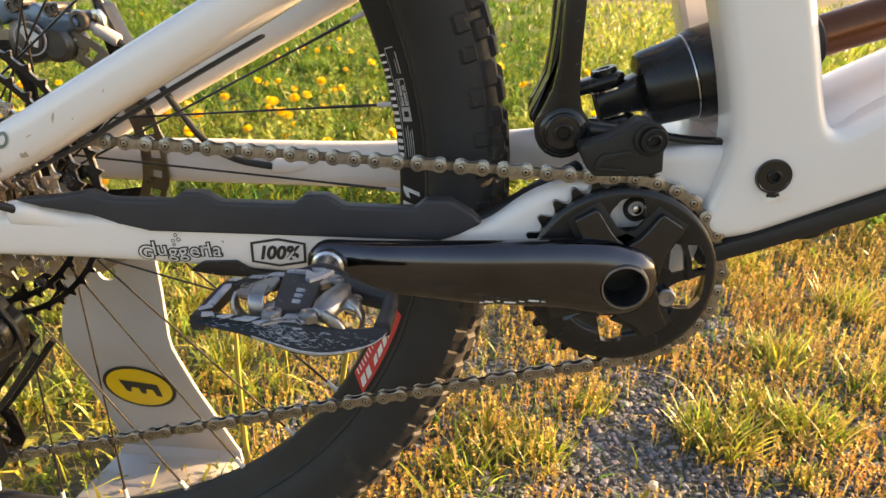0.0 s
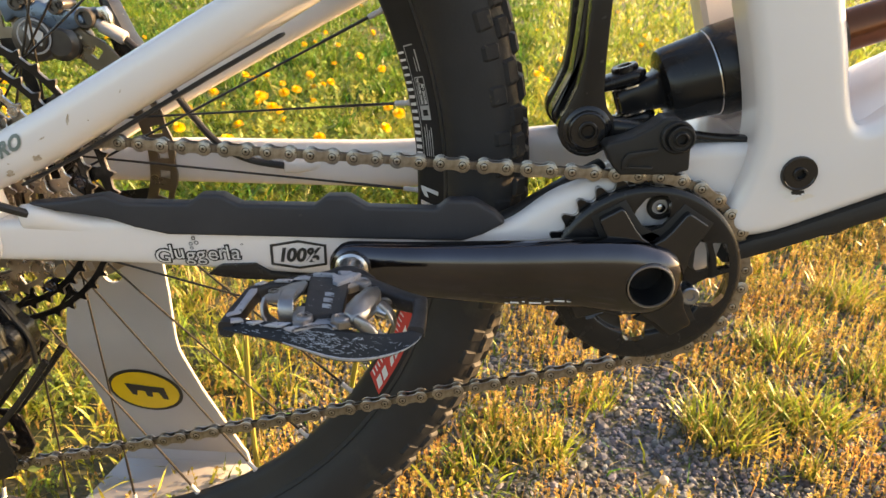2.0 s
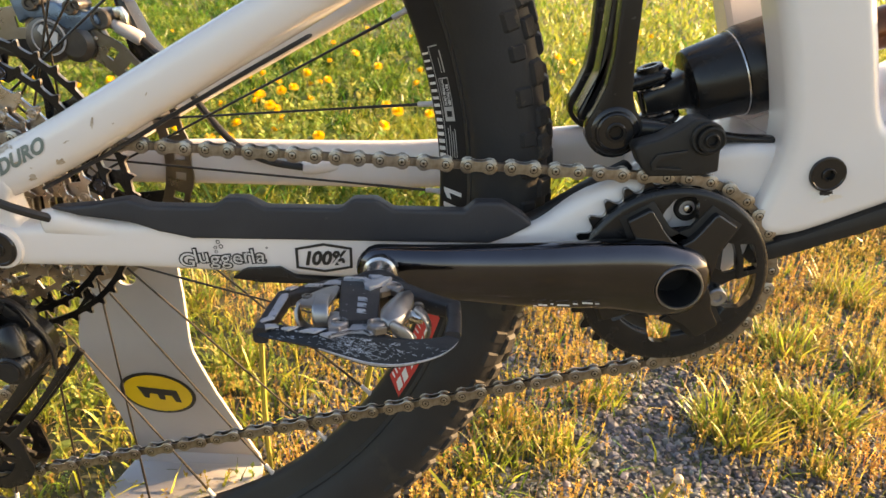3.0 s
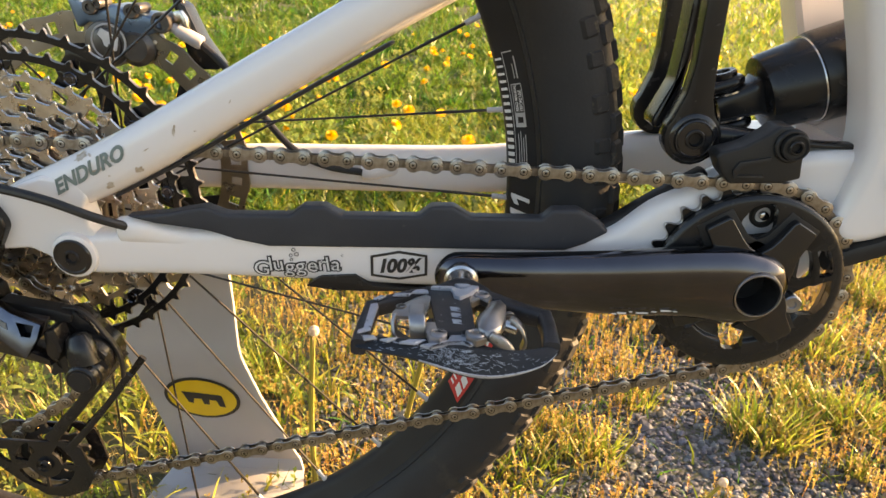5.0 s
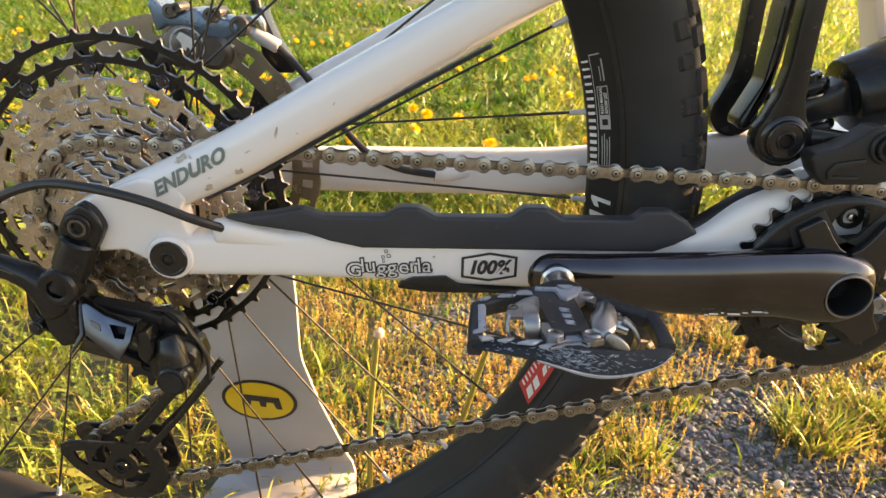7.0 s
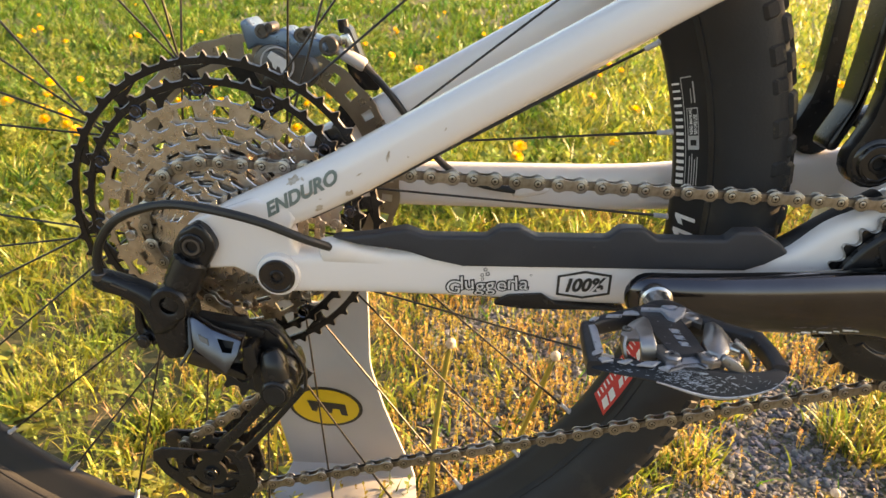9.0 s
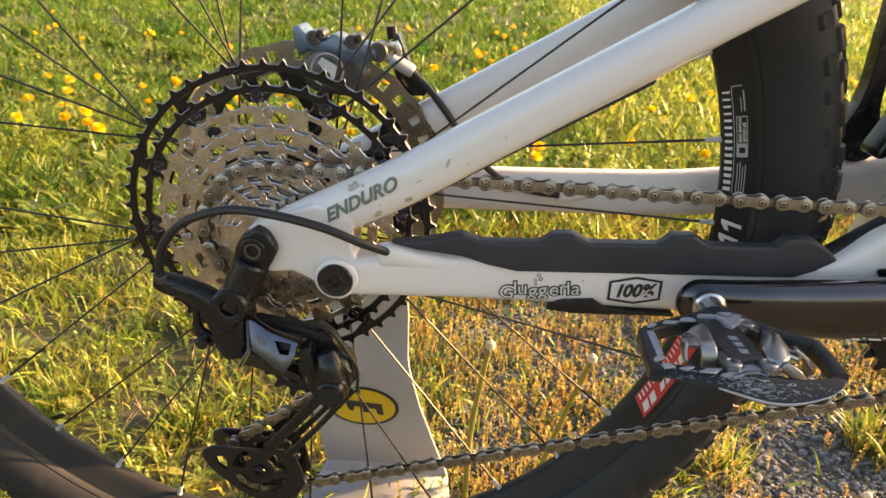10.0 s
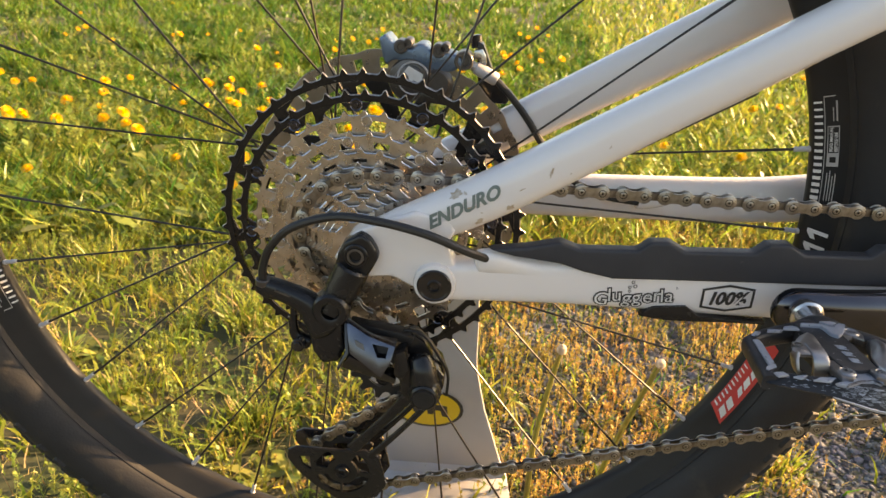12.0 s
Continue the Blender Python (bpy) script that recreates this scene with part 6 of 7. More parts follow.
part("badge_rim", badge(oval(0.0352, 0.0292), 0.0006, 40), BLACK_INK, stand, "black oval badge rim")
part("badge_face", badge(oval(0.0318, 0.0258), 0.0010, 40), YELLOW, stand, "yellow oval badge")
glyph = [(-0.0150, 0.0040), (0.0165, 0.0010), (0.0175, -0.0100), (0.0125, -0.0095), (0.0110, -0.0040), (0.0055, -0.0035), (0.0045, -0.0080), (0.0000, -0.0075), (-0.0005, -0.0028), (-0.0065, -0.0022), (-0.0085, -0.0070), (-0.0120, -0.0060)]
part("badge_mark", badge([(0.0350 + 1.15 * x, 0.1400 + 1.55 * z) for x, z in glyph], 0.0014, 12), BLACK_INK, stand, "black block emblem")

# ---- ground ----
rng = np.random.default_rng(7)


def lawn_height(x, y):
    return 0.004 * math.sin(3.1 * x + 1.3) * math.sin(2.7 * y) + 0.003 * math.sin(9 * x + 4 * y)


xs = sorted({*[round(-3 + 0.15 * i, 3) for i in range(41)], *[s * (3 + 1.6 ** k) for k in range(1, 12) for s in (-1, 1)]})
ys = sorted({*[round(-2 + 0.15 * i, 3) for i in range(41)], *[4 + 1.6 ** k for k in range(1, 12)], *[-2 - 1.6 ** k for k in range(1, 12)]})
gv = [(x, y, lawn_height(x, y) if abs(x) < 4 and -3 < y < 5 else 0.0) for y in ys for x in xs]
nx = len(xs)
gf = [(j * nx + i, j * nx + i + 1, j * nx + nx + i + 1, j * nx + nx + i) for j in range(len(ys) - 1) for i in range(nx - 1)]
gm = bpy.data.meshes.new("ground")
gm.from_pydata(gv, [], gf)
gm.shade_smooth()
gm.materials.append(SOIL)
tagged(new("ground", gm), "dark earthy ground under lawn and gravel", "ground", kind="structure")


def stuff(name, verts, faces, material, label, category):
    me = bpy.data.meshes.new(name)
    me.from_pydata(verts, [], faces)
    me.shade_smooth()
    me.materials.append(material)
    return tagged(new(name, me), label, category, kind="stuff")


def blades(px, py, height, width, bend, z0=None):
    """Curved grass blades, three joints each."""
    n = len(px)
    a, face = rng.uniform(0, 2 * np.pi, n), rng.uniform(0, np.pi, n)
    dx, dy = np.cos(a) * bend * height, np.sin(a) * bend * height
    wx, wy = np.cos(face) * width / 2, np.sin(face) * width / 2
    base = np.array([lawn_height(x, y) if y < 5 else 0.0 for x, y in zip(px, py)]) - 0.002 if z0 is None else z0
    verts = np.empty((n, 7, 3))
    for k, (u, w) in enumerate(((0.0, 1.0), (0.4, 0.95), (0.75, 0.6))):
        cx, cy, cz = px + dx * u * u, py + dy * u * u, base + height * u * (1 - 0.25 * bend * u)
        verts[:, 2 * k] = np.stack([cx - wx * w, cy - wy * w, cz], 1)
        verts[:, 2 * k + 1] = np.stack([cx + wx * w, cy + wy * w, cz], 1)
    verts[:, 6] = np.stack([px + dx, py + dy, base + height * (1 - 0.25 * bend)], 1)
    o = (np.arange(n) * 7)[:, None]
    quads = np.concatenate([o + [0, 1, 3, 2], o + [2, 3, 5, 4]]).tolist()
    return verts.reshape(-1, 3).tolist(), quads + (o + [4, 5, 6]).tolist()


def patchy(x, y, s=1.0, seed=0.0):
    return np.array([noise.noise((a * s + seed, b * s, seed)) for a, b in zip(x, y)])


def dryness(x, y):
    """1 on the gravelly strip with golden weeds, 0 on the lawn."""
    edge = 0.96 + 0.22 * np.clip(x, -0.5, 1.5)
    d = 1 / (1 + np.exp((y - edge) / 0.08))
    return d / (1 + np.exp((0.02 - x) / 0.07))


def BARE(x, y):
    """1 where plain gravel shows."""
    s = sum(k * np.exp(-(((x - a) / ra) ** 2 + ((y - b) / rb) ** 2)) for a, b, ra, rb, k in ((0.55, 0.19, 0.075, 0.060, 1.0), (0.53, 0.26, 0.035, 0.05, 0.9), (0.585, 0.30, 0.035, 0.06, 1.0), (0.57, 0.38, 0.035, 0.06, 0.8), (0.60, 0.14, 0.08, 0.05, 0.9), (0.70, 0.15, 0.06, 0.04, 0.55), (0.80, 0.18, 0.07, 0.045, 0.35), (0.30, 0.40, 0.08, 0.045, 0.8), (0.31, 0.53, 0.06, 0.04, 0.7), (0.47, 0.14, 0.05, 0.03, 0.8), (0.22, 0.43, 0.05, 0.03, 0.6), (0.68, 0.46, 0.05, 0.03, 0.5)))
    return np.clip(0.92 * s, 0, 1)


def spread(n, x0, x1, y0, y1):
    return rng.uniform(x0, x1, n), rng.uniform(y0, y1, n)


def wedge(n, y0, y1):
    """Places in the widening stretch of lawn that lies behind the bicycle."""
    y = y0 * (y1 / y0) ** rng.uniform(0, 1, n)
    x = 0.2 + rng.uniform(-1, 1, n) * (0.85 + 0.85 * y)
    return x, y


# lawn, near to far
V, F = [], []


def gather(part_):
    o = len(V)
    V.extend(part_[0])
    F.extend([[i + o for i in f] for f in part_[1]])


x, y = spread(17000, -1.1, 0.35, -0.10, 1.0)
keep = (rng.uniform(0, 1, len(x)) > dryness(x, y) * 0.97) & (patchy(x, y, 9) + 0.25 * rng.uniform(-1, 1, len(x)) > -0.05)
x, y = x[keep], y[keep]
near_v, near_f = blades(x, y, rng.uniform(0.014, 0.058, len(x)), rng.uniform(0.0018, 0.0048, len(x)), rng.uniform(0.3, 1.3, len(x)))
stuff("short_grass", near_v, near_f, TUFT, "short yellow-green grass at the lawn's edge", "grass")


def clumps(n_clumps, per, y0, y1, low, high, wide, grow):
    """Clumps of blades that lean outwards, tall in the middle, with thin gaps between."""
    cx, cy = wedge(n_clumps, y0, y1)
    r0 = rng.uniform(0.5, 1.3, n_clumps) * (0.022 + 0.016 * cy)
    tall = rng.uniform(low, high, n_clumps) * (1 + 0.5 * patchy(cx, cy, 2.0 / y0, 4.0)) * (1 + grow * cy)
    px_, py_ = np.repeat(cx, per), np.repeat(cy, per)
    rr = np.repeat(r0, per) * np.abs(rng.normal(0, 0.75, n_clumps * per))
    a = rng.uniform(0, 2 * np.pi, n_clumps * per)
    px_, py_ = px_ + rr * np.cos(a), py_ + rr * np.sin(a)
    hh = np.repeat(tall, per) * rng.uniform(0.45, 1.0, n_clumps * per)
    # Darker blades are thinned where the lawn should look sunnier.
    yellow = np.where(px_ < 0.35 + 0.1 * py_, np.clip((1.9 - py_) / 0.6, 0, 1), 1.0)
    keep_ = (rng.uniform(0, 1, len(px_)) > dryness(px_, py_) * 0.93) & (py_ > y0 * 0.9) & (rng.uniform(0, 1, len(px_)) > np.where(px_ < 0.35 + 0.1 * py_, 0.45, 0.85) * yellow)
    px_, py_, hh = px_[keep_], py_[keep_], hh[keep_]
    return blades(px_, py_, hh, rng.uniform(0.7, 1.3, len(px_)) * (wide + 0.0012 * py_), rng.uniform(0.3, 1.1, len(px_)))


gather(clumps(1500, 34, 0.8, 3.4, 0.05, 0.125, 0.0044, 0.0))
gather(clumps(2000, 34, 3.0, 22.0, 0.07, 0.15, 0.0050, 0.03))
x, y = wedge(19000, 0.8, 9.0)
keep = rng.uniform(0, 1, len(x)) > dryness(x, y) * 0.93
x, y = x[keep], y[keep]
gather(blades(x, y, rng.uniform(0.025, 0.06, len(x)), rng.uniform(0.0025, 0.005, len(x)) * (1 + 0.3 * y), rng.uniform(0.4, 1.3, len(x))))
x, y = spread(6000, 0.05, 1.7, 0.05, 1.0)
keep = rng.uniform(0, 1, len(x)) > 0.95 * BARE(x, y)
x, y = x[keep], y[keep]
gather(blades(x, y, rng.uniform(0.015, 0.05, len(x)), rng.uniform(0.0012, 0.0028, len(x)), rng.uniform(0.3, 1.1, len(x))))
side_x, side_y = spread(28000, -7.0, 7.0, 0.8, 9.0)
keep = np.abs(side_x - 0.2) > 0.75 + 0.8 * side_y
side_x, side_y = side_x[keep], side_y[keep]
gather(blades(side_x, side_y, rng.uniform(0.05, 0.10, len(side_x)), rng.uniform(0.010, 0.022, len(side_x)), rng.uniform(0.4, 1.1, len(side_x))))
side_x, side_y = spread(5200, -3.2, -0.9, -0.6, 1.2)
gather(blades(side_x, side_y, rng.uniform(0.03, 0.07, len(side_x)), rng.uniform(0.004, 0.010, len(side_x)), rng.uniform(0.4, 1.1, len(side_x))))
stuff("lawn_grass", V, F, GRASS, "sunlit green lawn grass with bent blades", "grass")

# Paler blades on the sunny stretches; the sun's brightness is partly in their colour.
V, F = [], []
x, y = wedge(40000, 1.0, 16.0)
keep = (x > 0.30 + 0.10 * y) & (rng.uniform(0, 1, len(x)) > dryness(x, y))
x, y = x[keep], y[keep]
gather(blades(x, y, rng.uniform(0.05, 0.12, len(x)), rng.uniform(0.0035, 0.007, len(x)) * (1 + 0.25 * y), rng.uniform(0.3, 1.0, len(x))))
x, y = spread(26000, -1.7, 0.9, 0.72, 1.9)
keep = patchy(x, y, 4, 2.0) + 0.4 * rng.uniform(-1, 1, len(x)) > -0.15
x, y = x[keep], y[keep]
gather(blades(x, y, rng.uniform(0.03, 0.085, len(x)), rng.uniform(0.002, 0.0050, len(x)), rng.uniform(0.3, 1.1, len(x))))
stuff("sunlit_grass", V, F, TUFT, "yellow-green grass, coloured paler for the sun on it", "grass")

# straw among the grass
V, F = [], []
x, y = spread(6500, -1.1, 1.7, -0.05, 1.1)
keep = rng.uniform(0, 1, len(x)) > 0.9 * BARE(x, y)
x, y = x[keep], y[keep]
gather(blades(x, y, rng.uniform(0.01, 0.045, len(x)), rng.uniform(0.001, 0.0024, len(x)), rng.uniform(0.6, 1.6, len(x))))
x, y = wedge(1300, 0.9, 6.0)
gather(blades(x, y, rng.uniform(0.03, 0.08, len(x)), 0.0014 * y + 0.001, rng.uniform(0.3, 1.2, len(x))))
stuff("dry_straw", V, F, STRAW, "pale dry straw blades among the grass", "straw")


def weeds(px, py, height, small=0.0020, large=0.0048):
    """Stalks with small leaves and buds in whorls, thickest at the tip."""
    n = len(px)
    leaves = 13
    lean = rng.normal(0, 0.13, (n, 2))
    base = np.array([lawn_height(a, b) for a, b in zip(px, py)])
    root = np.stack([px, py, base - 0.001], 1)
    top = root + np.stack([lean[:, 0] * height, lean[:, 1] * height, height], 1)
    a = rng.uniform(0, np.pi, n)
    side = np.stack([np.cos(a), np.sin(a), 0 * a], 1) * 0.00055
    stalk = np.stack([root - side, root + side, top + side * 0.7, top - side * 0.7], 1)
    u = np.sort(rng.uniform(0.22, 1.0, (n, leaves)) ** 0.7, 1)
    at = root[:, None] + (top - root)[:, None] * u[..., None]
    q = rng.uniform(0, 2 * np.pi, (n, leaves))
    size = rng.uniform(small, large, (n, leaves)) * (0.7 + 0.5 * u)
    rise = rng.uniform(0.3, 1.5, (n, leaves))
    out = np.stack([np.cos(q), np.sin(q), rise], 2)
    out /= np.linalg.norm(out, axis=2, keepdims=True)
    across = np.stack([-np.sin(q), np.cos(q), 0 * q], 2)
    up = np.cross(out, across)
    s = size[..., None]
    leaf = np.stack([at, at + out * s * 0.55 + across * s * 0.32 + up * s * 0.1, at + out * s, at + out * s * 0.55 - across * s * 0.32 + up * s * 0.1], 2)
    verts = np.concatenate([stalk[:, None], leaf], 1).reshape(-1, 3)
    faces = np.arange(len(verts)).reshape(-1, 4)
    return verts.tolist(), faces.tolist()


x, y = spread(42000, -0.25, 1.9, 0.06, 1.45)
den = dryness(x, y)
bare = BARE(x, y)
keep = (rng.uniform(0, 1, len(x)) < np.maximum(den, 0.10) * (1 - 0.95 * bare)) & (patchy(x, y, 9, 3.0) + 0.35 * rng.uniform(-1, 1, len(x)) > -0.22)
x, y = x[keep], y[keep]
v, f = weeds(x, y, rng.uniform(0.011, 0.037, len(x)) * (1 + 0.6 * patchy(x, y, 5, 9.0)))
far_x, far_y = rng.normal(0.7, 1.5, 7000), rng.normal(0.1, 0.75, 7000)
keep = ((far_y < 0.06) | (far_x > 1.75)) & ((far_x > 0.0) | (far_y < -0.15)) & ((np.abs(far_x - 0.2) > 0.45) | (np.abs(far_y + 0.25) > 0.45)) & (far_y < 1.0 + 0.3 * far_x)
far_x, far_y = far_x[keep], far_y[keep]
far_v, far_f = weeds(far_x, far_y, rng.uniform(0.02, 0.06, len(far_x)))
o = len(v)
v, f = v + far_v, f + [[i + o for i in q] for q in far_f]
stuff("golden_weeds", v, f, WEED, "short golden dry weeds with tiny leaves", "weeds")
x, y = spread(7000, -1.1, 0.25, -0.1, 1.2)
keep = (patchy(x, y, 5, 6.0) + 0.5 * rng.uniform(-1, 1, len(x)) > -0.05) & (rng.uniform(0, 1, len(x)) > dryness(x, y))
x, y = x[keep], y[keep]
v, f = weeds(x, y, rng.uniform(0.015, 0.045, len(x)), 0.0028, 0.0064)
x2, y2 = wedge(4500, 0.9, 5.0)
keep = patchy(x2, y2, 2.2, 8.0) + 0.25 * rng.uniform(-1, 1, len(x2)) > 0.05
x2, y2 = x2[keep], y2[keep]
v2, f2 = weeds(x2, y2, rng.uniform(0.05, 0.12, len(x2)), 0.010, 0.024)
o = len(v)
stuff("green_weeds", v + v2, f + [[i + o for i in q] for q in f2], LEAF, "low yellow-green weeds among the grass", "weeds")


def rosettes(px, py, size):
    """Low fans of broad lobed leaves."""
    verts, faces = [], []
    for cx, cy, sz in zip(px, py, size):
        base = lawn_height(cx, cy) if cy < 5 else 0.0
        for k in range(int(rng.integers(6, 11))):
            a = rng.uniform(0, 2 * np.pi)
            ln, w, rise = sz * rng.uniform(0.6, 1.1), sz * rng.uniform(0.10, 0.16), rng.uniform(0.25, 0.9)
            o_ = len(verts)
            for u, ww in ((0, 0.25), (0.3, 0.7), (0.5, 0.5), (0.7, 1.0), (0.9, 0.55), (1.0, 0.05)):
                r, z = ln * u * math.cos(rise), base + ln * (u * math.sin(rise) - 0.35 * u * u)
                for s_ in (-1, 1):
                    verts.append((cx + math.cos(a) * r - math.sin(a) * w * ww * s_, cy + math.sin(a) * r + math.cos(a) * w * ww * s_, max(z, 0.002) + 0.15 * w * abs(s_)))
            faces += [(o_ + 2 * i, o_ + 2 * i + 1, o_ + 2 * i + 3, o_ + 2 * i + 2) for i in range(5)]
    return verts, faces


x, y = wedge(1500, 0.75, 6.0)
keep = rng.uniform(0, 1, len(x)) > dryness(x, y)
v, f = rosettes(x[keep], y[keep], rng.uniform(0.06, 0.13, int(keep.sum())))
x, y = spread(70, -1.0, 0.1, 0.0, 0.9)
v2, f2 = rosettes(x, y, rng.uniform(0.025, 0.06, 70))
o = len(v)
stuff("broad_leaves", v + v2, f + [[i + o for i in q] for q in f2], LEAF, "broad green dandelion leaves in the lawn", "leaves")


def gravel(n, x0, x1, y0, y1):
    golden = (1 + 5 ** 0.5) / 2
    ico = np.array([(-1, golden, 0), (1, golden, 0), (-1, -golden, 0), (1, -golden, 0), (0, -1, golden), (0, 1, golden), (0, -1, -golden), (0, 1, -golden), (golden, 0, -1), (golden, 0, 1), (-golden, 0, -1), (-golden, 0, 1)]) / 1.9
    tri = np.array([(0, 11, 5), (0, 5, 1), (0, 1, 7), (0, 7, 10), (0, 10, 11), (1, 5, 9), (5, 11, 4), (11, 10, 2), (10, 7, 6), (7, 1, 8), (3, 9, 4), (3, 4, 2), (3, 2, 6), (3, 6, 8), (3, 8, 9), (4, 9, 5), (2, 4, 11), (6, 2, 10), (8, 6, 7), (9, 8, 1)])
    px, py = spread(n, x0, x1, y0, y1)
    keep_ = rng.uniform(0, 1, n) < np.maximum(0.08, dryness(px, py))
    px, py = px[keep_], py[keep_]
    n = len(px)
    size = rng.gamma(3, 0.00062, n) + 0.0006
    pts = ico[None] * rng.uniform(0.72, 1.28, (n, 12, 1)) * (size[:, None, None] * np.stack([rng.uniform(0.9, 1.6, n), rng.uniform(0.7, 1.1, n), rng.uniform(0.4, 0.8, n)], 1)[:, None])
    a = rng.uniform(0, np.pi, n)
    c, s = np.cos(a)[:, None], np.sin(a)[:, None]
    wx, wy = pts[..., 0] * c - pts[..., 1] * s, pts[..., 0] * s + pts[..., 1] * c
    z = np.array([lawn_height(p, q) for p, q in zip(px, py)]) + 0.25 * size
    verts = np.stack([wx + px[:, None], wy + py[:, None], pts[..., 2] + z[:, None]], 2).reshape(-1, 3)
    faces = (tri[None] + (np.arange(n) * 12)[:, None, None]).reshape(-1, 3)
    return verts.tolist(), faces.tolist()


def coarse_gravel(n, x0, x1, y0, y1):
    """Larger stones, thinly strewn, where the strip goes on."""
    px, py = rng.normal((x0 + x1) / 2, (x1 - x0) / 3, n), y1 - np.abs(rng.normal(0, (y1 - y0) / 2, n))
    size = rng.uniform(0.006, 0.014, n)
    ring = [(math.cos(q), math.sin(q)) for q in (0.2, 1.4, 2.7, 3.9, 5.1)]
    verts, faces = [], []
    for a, b, s in zip(px, py, size):
        o_ = len(verts)
        z = lawn_height(a, b)
        verts += [(a + s * c * rng.uniform(0.7, 1.2), b + s * d * rng.uniform(0.7, 1.2), z - 0.002) for c, d in ring]
        verts.append((a, b, z + s * 0.45))
        faces += [(o_ + i, o_ + (i + 1) % 5, o_ + 5) for i in range(5)]
    return verts, faces


v, f = gravel(36000, 0.1, 1.15, 0.03, 0.7)
v3, f3 = gravel(7000, 0.0, 1.4, 0.7, 1.15)
v, f = v + v3, f + [[i + len(v) for i in q] for q in f3]
v2, f2 = coarse_gravel(9000, -2.5, 3.5, -2.2, 0.03)
o = len(v)
v, f = v + v2, f + [[i + o for i in q] for q in f2]
gob = stuff("gravel", v, f, STONE, "small dark grey gravel stones", "gravel")
gob.data.shade_flat()


def tuft(place, count, height, spread_, label):
    n = count
    r, a = spread_ * np.sqrt(rng.uniform(0, 1, n)), rng.uniform(0, 2 * np.pi, n)
    px, py = r * np.cos(a), r * np.sin(a)
    h = rng.uniform(0.30, 1.0, n) * height
    out = 0.3 + 0.75 * r / spread_
    a = a + rng.normal(0, 1.2, n)
    tipx, tipy = px + np.cos(a) * h * out * 0.6, py + np.sin(a) * h * out * 0.6
    face = a + np.pi / 2 + rng.normal(0, 0.5, n)
    w = rng.uniform(0.0006, 0.0014, n)
    wx, wy = np.cos(face) * w, np.sin(face) * w
    verts = np.empty((n, 9, 3))
    for k, u in enumerate((0.0, 0.35, 0.65, 0.87)):
        cx, cy = px + (tipx - px) * u ** 1.6, py + (tipy - py) * u ** 1.6
        cz = h * (u - 0.22 * out * u * u) - 0.002
        ww = (1, 1, 0.8, 0.45)[k]
        verts[:, 2 * k] = np.stack([cx - wx * ww, cy - wy * ww, cz], 1)
        verts[:, 2 * k + 1] = np.stack([cx + wx * ww, cy + wy * ww, cz], 1)
    verts[:, 8] = np.stack([tipx, tipy, h * (1 - 0.22 * out) - 0.002], 1)
    ob = thing("grass_tuft", label, "grass tuft", (place[0], place[1], lawn_height(*place)), "grass tufts")
    dry = rng.uniform(0, 1, n) < np.where(h < 0.5 * height, 0.55, 0.12)
    for name, chosen, material in (("green_turf", ~dry, TUFT), ("dry_thatch", dry, STRAW)):
        if chosen.any():
            pts = verts[chosen]
            o = (np.arange(len(pts)) * 9)[:, None]
            faces = np.concatenate([o + [0, 1, 3, 2], o + [2, 3, 5, 4], o + [4, 5, 7, 6]]).tolist() + (o + [6, 7, 8]).tolist()
            me = bpy.data.meshes.new(name)
            me.from_pydata(pts.reshape(-1, 3).tolist(), [], faces)
            me.shade_smooth()
            part(name, me, material, ob, "pale dry blades" if material is STRAW else "")
    return ob


for place, count, height, wide in (((0.648, 0.235), 230, 0.078, 0.038), ((0.768, 0.262), 150, 0.074, 0.036), ((0.72, 0.30), 90, 0.06, 0.03), ((0.797, 0.422), 150, 0.085, 0.04), ((0.354, 0.156), 120, 0.055, 0.030), ((0.377, 0.228), 110, 0.050, 0.028), ((0.433, 0.185), 130, 0.055, 0.030), ((0.508, 0.289), 80, 0.045, 0.020), ((0.90, 0.36), 120, 0.075, 0.035), ((0.62, 0.44), 70, 0.06, 0.025), ((0.72, 0.17), 40, 0.045, 0.012), ((0.28, 0.62), 120, 0.09, 0.04), ((0.12, 0.60), 110, 0.085, 0.04), ((0.98, 0.62), 130, 0.10, 0.04), ((-0.28, 0.45), 140, 0.085, 0.035), ((-0.52, 0.30), 130, 0.08, 0.035), ((-0.20, 0.20), 120, 0.07, 0.03), ((-0.62, 0.62), 150, 0.10, 0.04), ((0.02, 0.33), 90, 0.07, 0.03), ((1.15, 0.45), 120, 0.09, 0.04), ((-0.38, 0.24), 110, 0.07, 0.03), ((-0.42, 0.60), 120, 0.08, 0.035), ((-0.10, 0.50), 110, 0.075, 0.03), ((-0.75, 0.40), 130, 0.08, 0.035)):
    tuft(place, int(1.35 * count), 0.80 * height, 1.15 * wide, "bright green grass tuft growing out of gravel" if place[0] > 0.05 else "bright green grass tuft in the lawn")


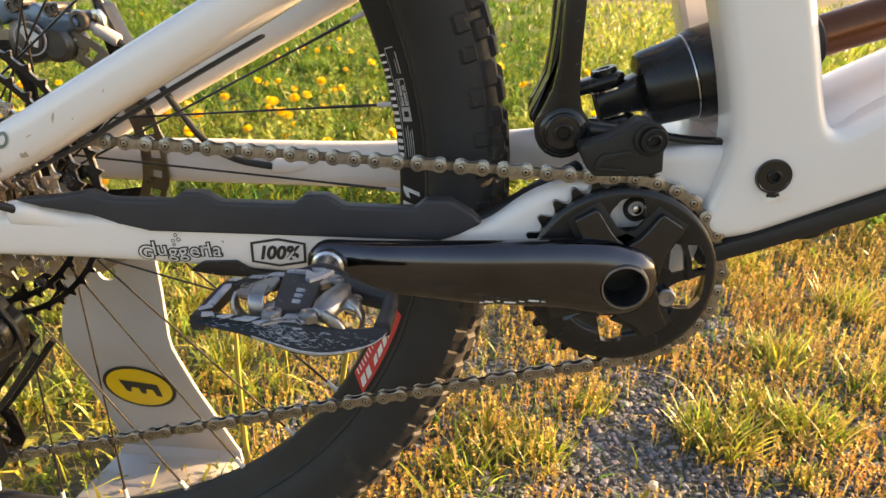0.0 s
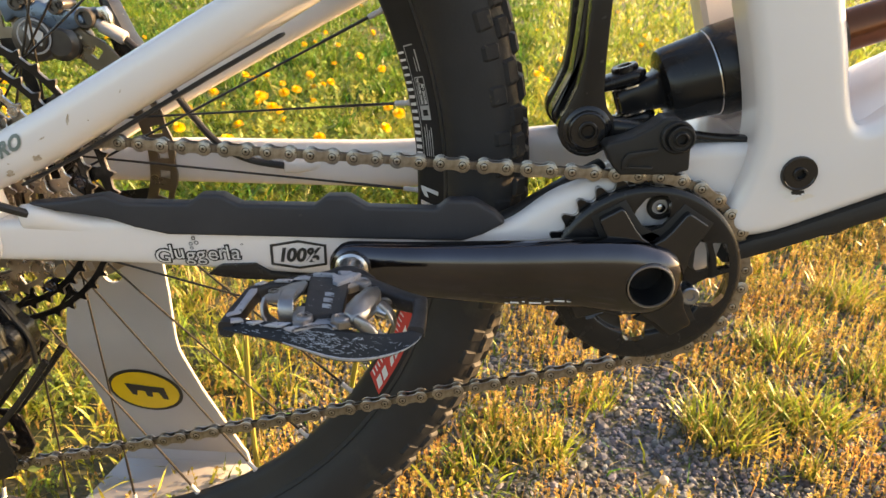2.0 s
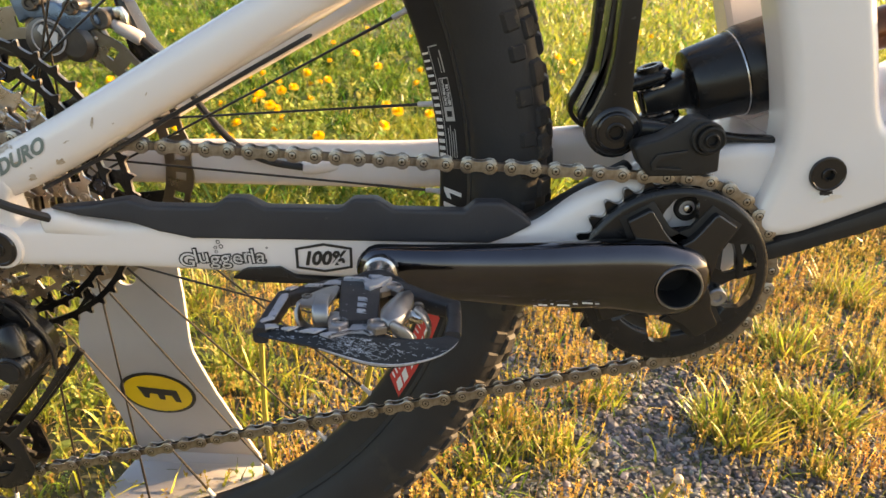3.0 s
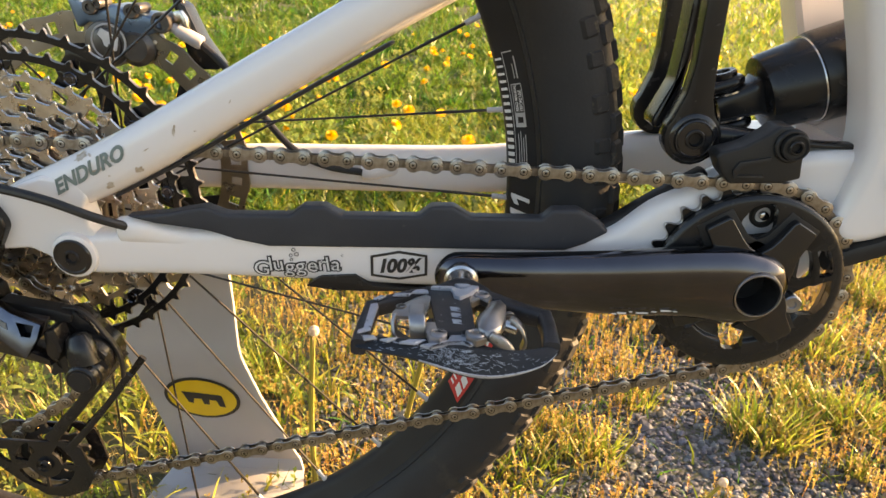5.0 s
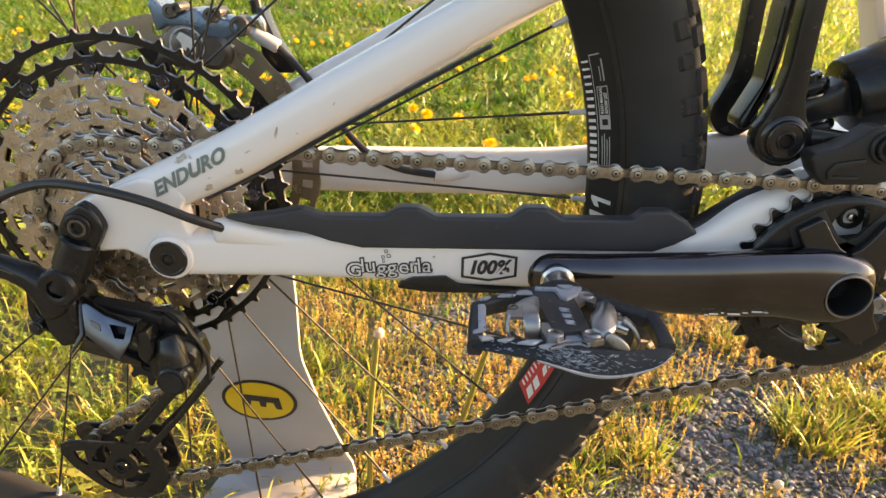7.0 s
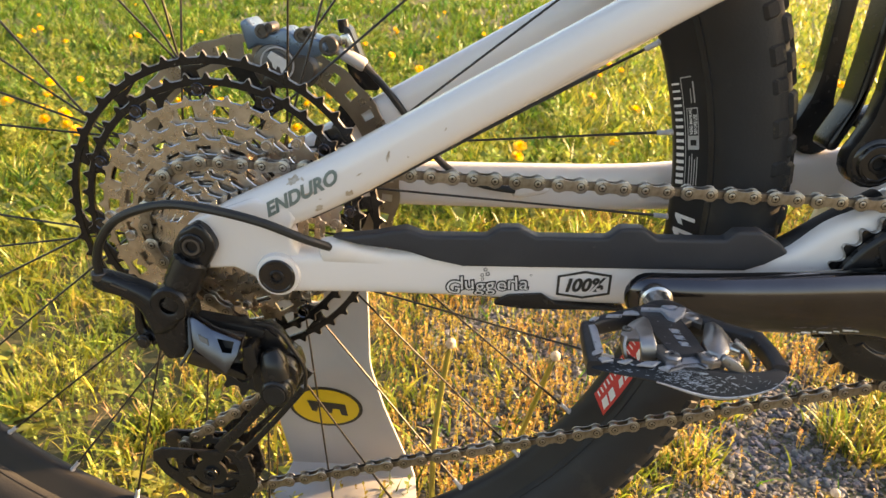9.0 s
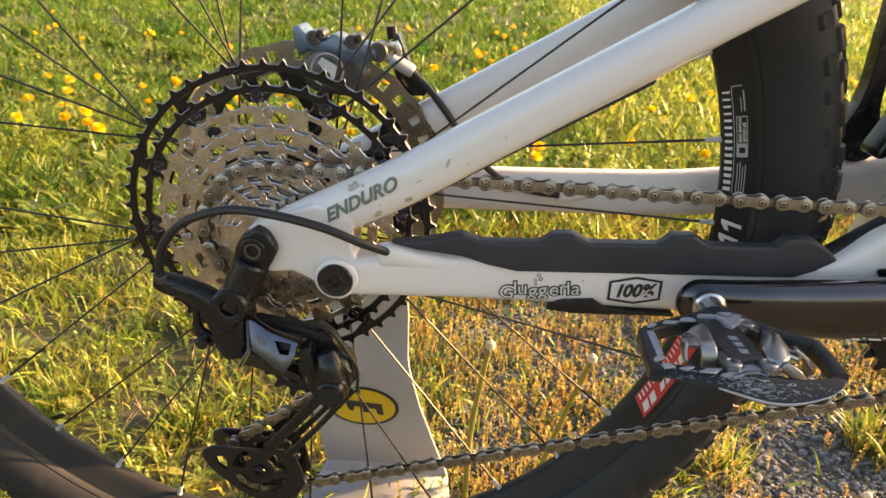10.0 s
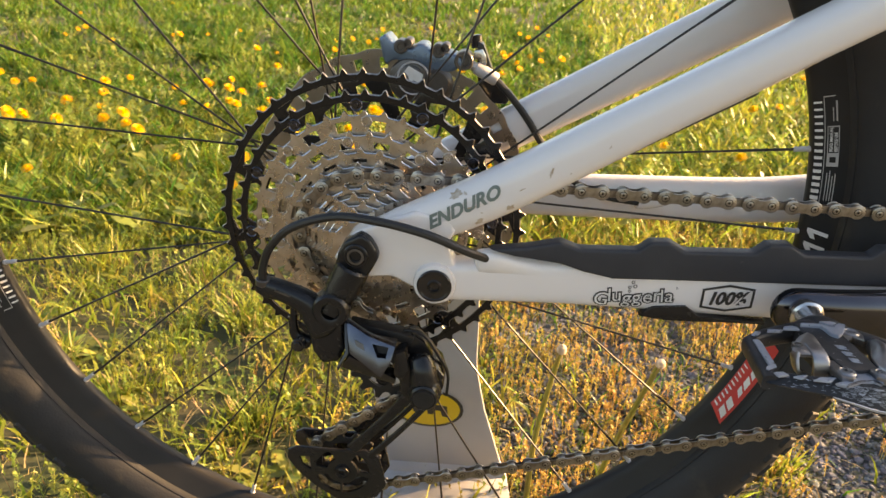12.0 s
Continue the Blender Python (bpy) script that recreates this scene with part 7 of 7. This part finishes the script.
# dandelions
def dandelion(height, lean, open_=1.0):
    d = thing("dandelion", "yellow dandelion in bloom on a pale stem", "dandelion", group="dandelions in the lawn")
    tip = Vector((lean, lean * 0.4, height))
    part("stem", Geo().tube([(0, 0, 0), (lean * 0.3, lean * 0.1, height * 0.55), tip], 0.0016, 6, 3), STEM, d)
    g = Geo()
    for ring_, (count, length, rise) in enumerate(((18, 0.0165, -0.15), (18, 0.0175, 0.15), (16, 0.0170, 0.5), (12, 0.0155, 0.85), (8, 0.0135, 1.2))):
        for k in range(count):
            q = 2 * math.pi * (k + 0.37 * ring_) / count
            o = Vector((math.cos(q) * math.cos(rise), math.sin(q) * math.cos(rise), math.sin(rise)))
            ac = Vector((-math.sin(q), math.cos(q), 0)) * 0.0019
            e = tip + o * length * open_
            g.add([tip - ac * 0.4, tip + ac * 0.4, e + ac, e - ac], [(0, 1, 2, 3)])
    me = bpy.data.meshes.new("bloom")
    me.from_pydata(g.v, [], g.f)
    me.materials.append(PETAL)
    part("bloom", me, PETAL, d)
    part("calyx", Geo().turned(tip - Vector((0, 0, 0.007)), tip + Vector((0, 0, 1)), [(0, 0.002), (0.003, 0.0045), (0.0065, 0.0040)], 8), GRASS, d)
    return d


kinds = [dandelion(0.095, 0.012, 0.98), dandelion(0.075, -0.01, 0.82), dandelion(0.115, 0.02, 1.10)]
spots = [(-0.60, 2.28), (-0.57, 2.40), (-0.31, 2.20), (-0.28, 1.65), (-0.21, 1.62), (-0.30, 1.85), (-0.43, 3.38), (-0.61, 3.70), (-0.26, 2.86), (-0.33, 1.72), (-0.25, 1.90), (-0.36, 1.80), (0.20, 3.04), (0.31, 3.18), (0.37, 2.87), (0.23, 4.20), (0.44, 4.27), (0.73, 2.95), (0.14, 2.46), (0.24, 2.95), (0.34, 3.05)]
heads = [(-1.06, 1.55), (-1.2, 1.5), (-0.9, 2.0), (-0.02, 1.35), (-0.45, 1.5), (-0.95, 1.7), (0.55, 1.6), (0.9, 2.1), (-0.1, 2.3), (-1.3, 2.2), (0.35, 3.0), (1.2, 2.8), (-0.8, 3.2), (-1.8, 3.6), (0.0, 4.2), (1.4, 4.4)]
for hx, hy in heads:
    for _ in range(4):
        spots.append((hx + random.gauss(0, 0.07 + 0.05 * hy), max(0.95, hy + random.gauss(0, 0.06 + 0.06 * hy))))
while len(spots) < 165:
    yy = 0.85 * (8.0 / 0.85) ** random.random()
    xx = 0.2 + random.uniform(-1, 1) * (0.6 + 0.8 * yy)
    if noise.noise((xx * 1.3, yy * 0.9, 5.0)) + random.uniform(-0.35, 0.35) > (-0.05 if xx < -0.1 else 0.12):
        spots.append((xx, yy))
for i, (xx, yy) in enumerate(spots):
    m = pose(xx, yy, lawn_height(xx, yy) if yy < 5 else 0.0, random.uniform(5, 28), random.uniform(-18, 18), random.uniform(-70, 70))
    if i < 3:
        kinds[i].matrix_basis = m
    else:
        copy_thing(kinds[i % 3], m)


def bare_stalk(base, bend, tip, r):
    d = thing("seed_stalk", "tall yellowish dandelion stalk with a bare seed head", "dandelion", group="bare dandelion stalks")
    part("stem", Geo().tube([base, bend, tip], lambda u: r * (1 - 0.3 * u), 8, 8), STEM, d)
    t = Vector(tip)
    part("seed_head", Geo().turned(t - Vector((0, 0, 0.003)), t + Vector((0.2, 0, 1)), [(0, 0.002), (0.002, 0.0042), (0.0045, 0.0046), (0.0075, 0.0036), (0.0092, 0.0012)], 12), FLUFF, d, "pale bare seed head")
    bracts = Geo()
    for k in range(9):
        q = 2 * math.pi * k / 9
        e = t + Vector((math.cos(q) * 0.0085, math.sin(q) * 0.0085, -0.0085 - 0.002 * (k % 3)))
        bracts.tube([t - Vector((0, 0, 0.002)), t + Vector((math.cos(q) * 0.0062, math.sin(q) * 0.0062, -0.0030)), e], lambda u: 0.0008 * (1.1 - u), 5, 3)
    part("bracts", bracts, STRAW, d, "dry brown bracts")
    return d


bare_stalk((0.138, 0.080, 0.0), (0.140, 0.070, 0.120), (0.1520, 0.047, 0.2350), 0.0032)
bare_stalk((0.205, 0.110, 0.0), (0.222, 0.095, 0.100), (0.2440, 0.070, 0.2120), 0.0034)
bare_stalk((0.520, 0.100, 0.0), (0.524, 0.092, 0.03), (0.5310, 0.082, 0.0620), 0.0022)
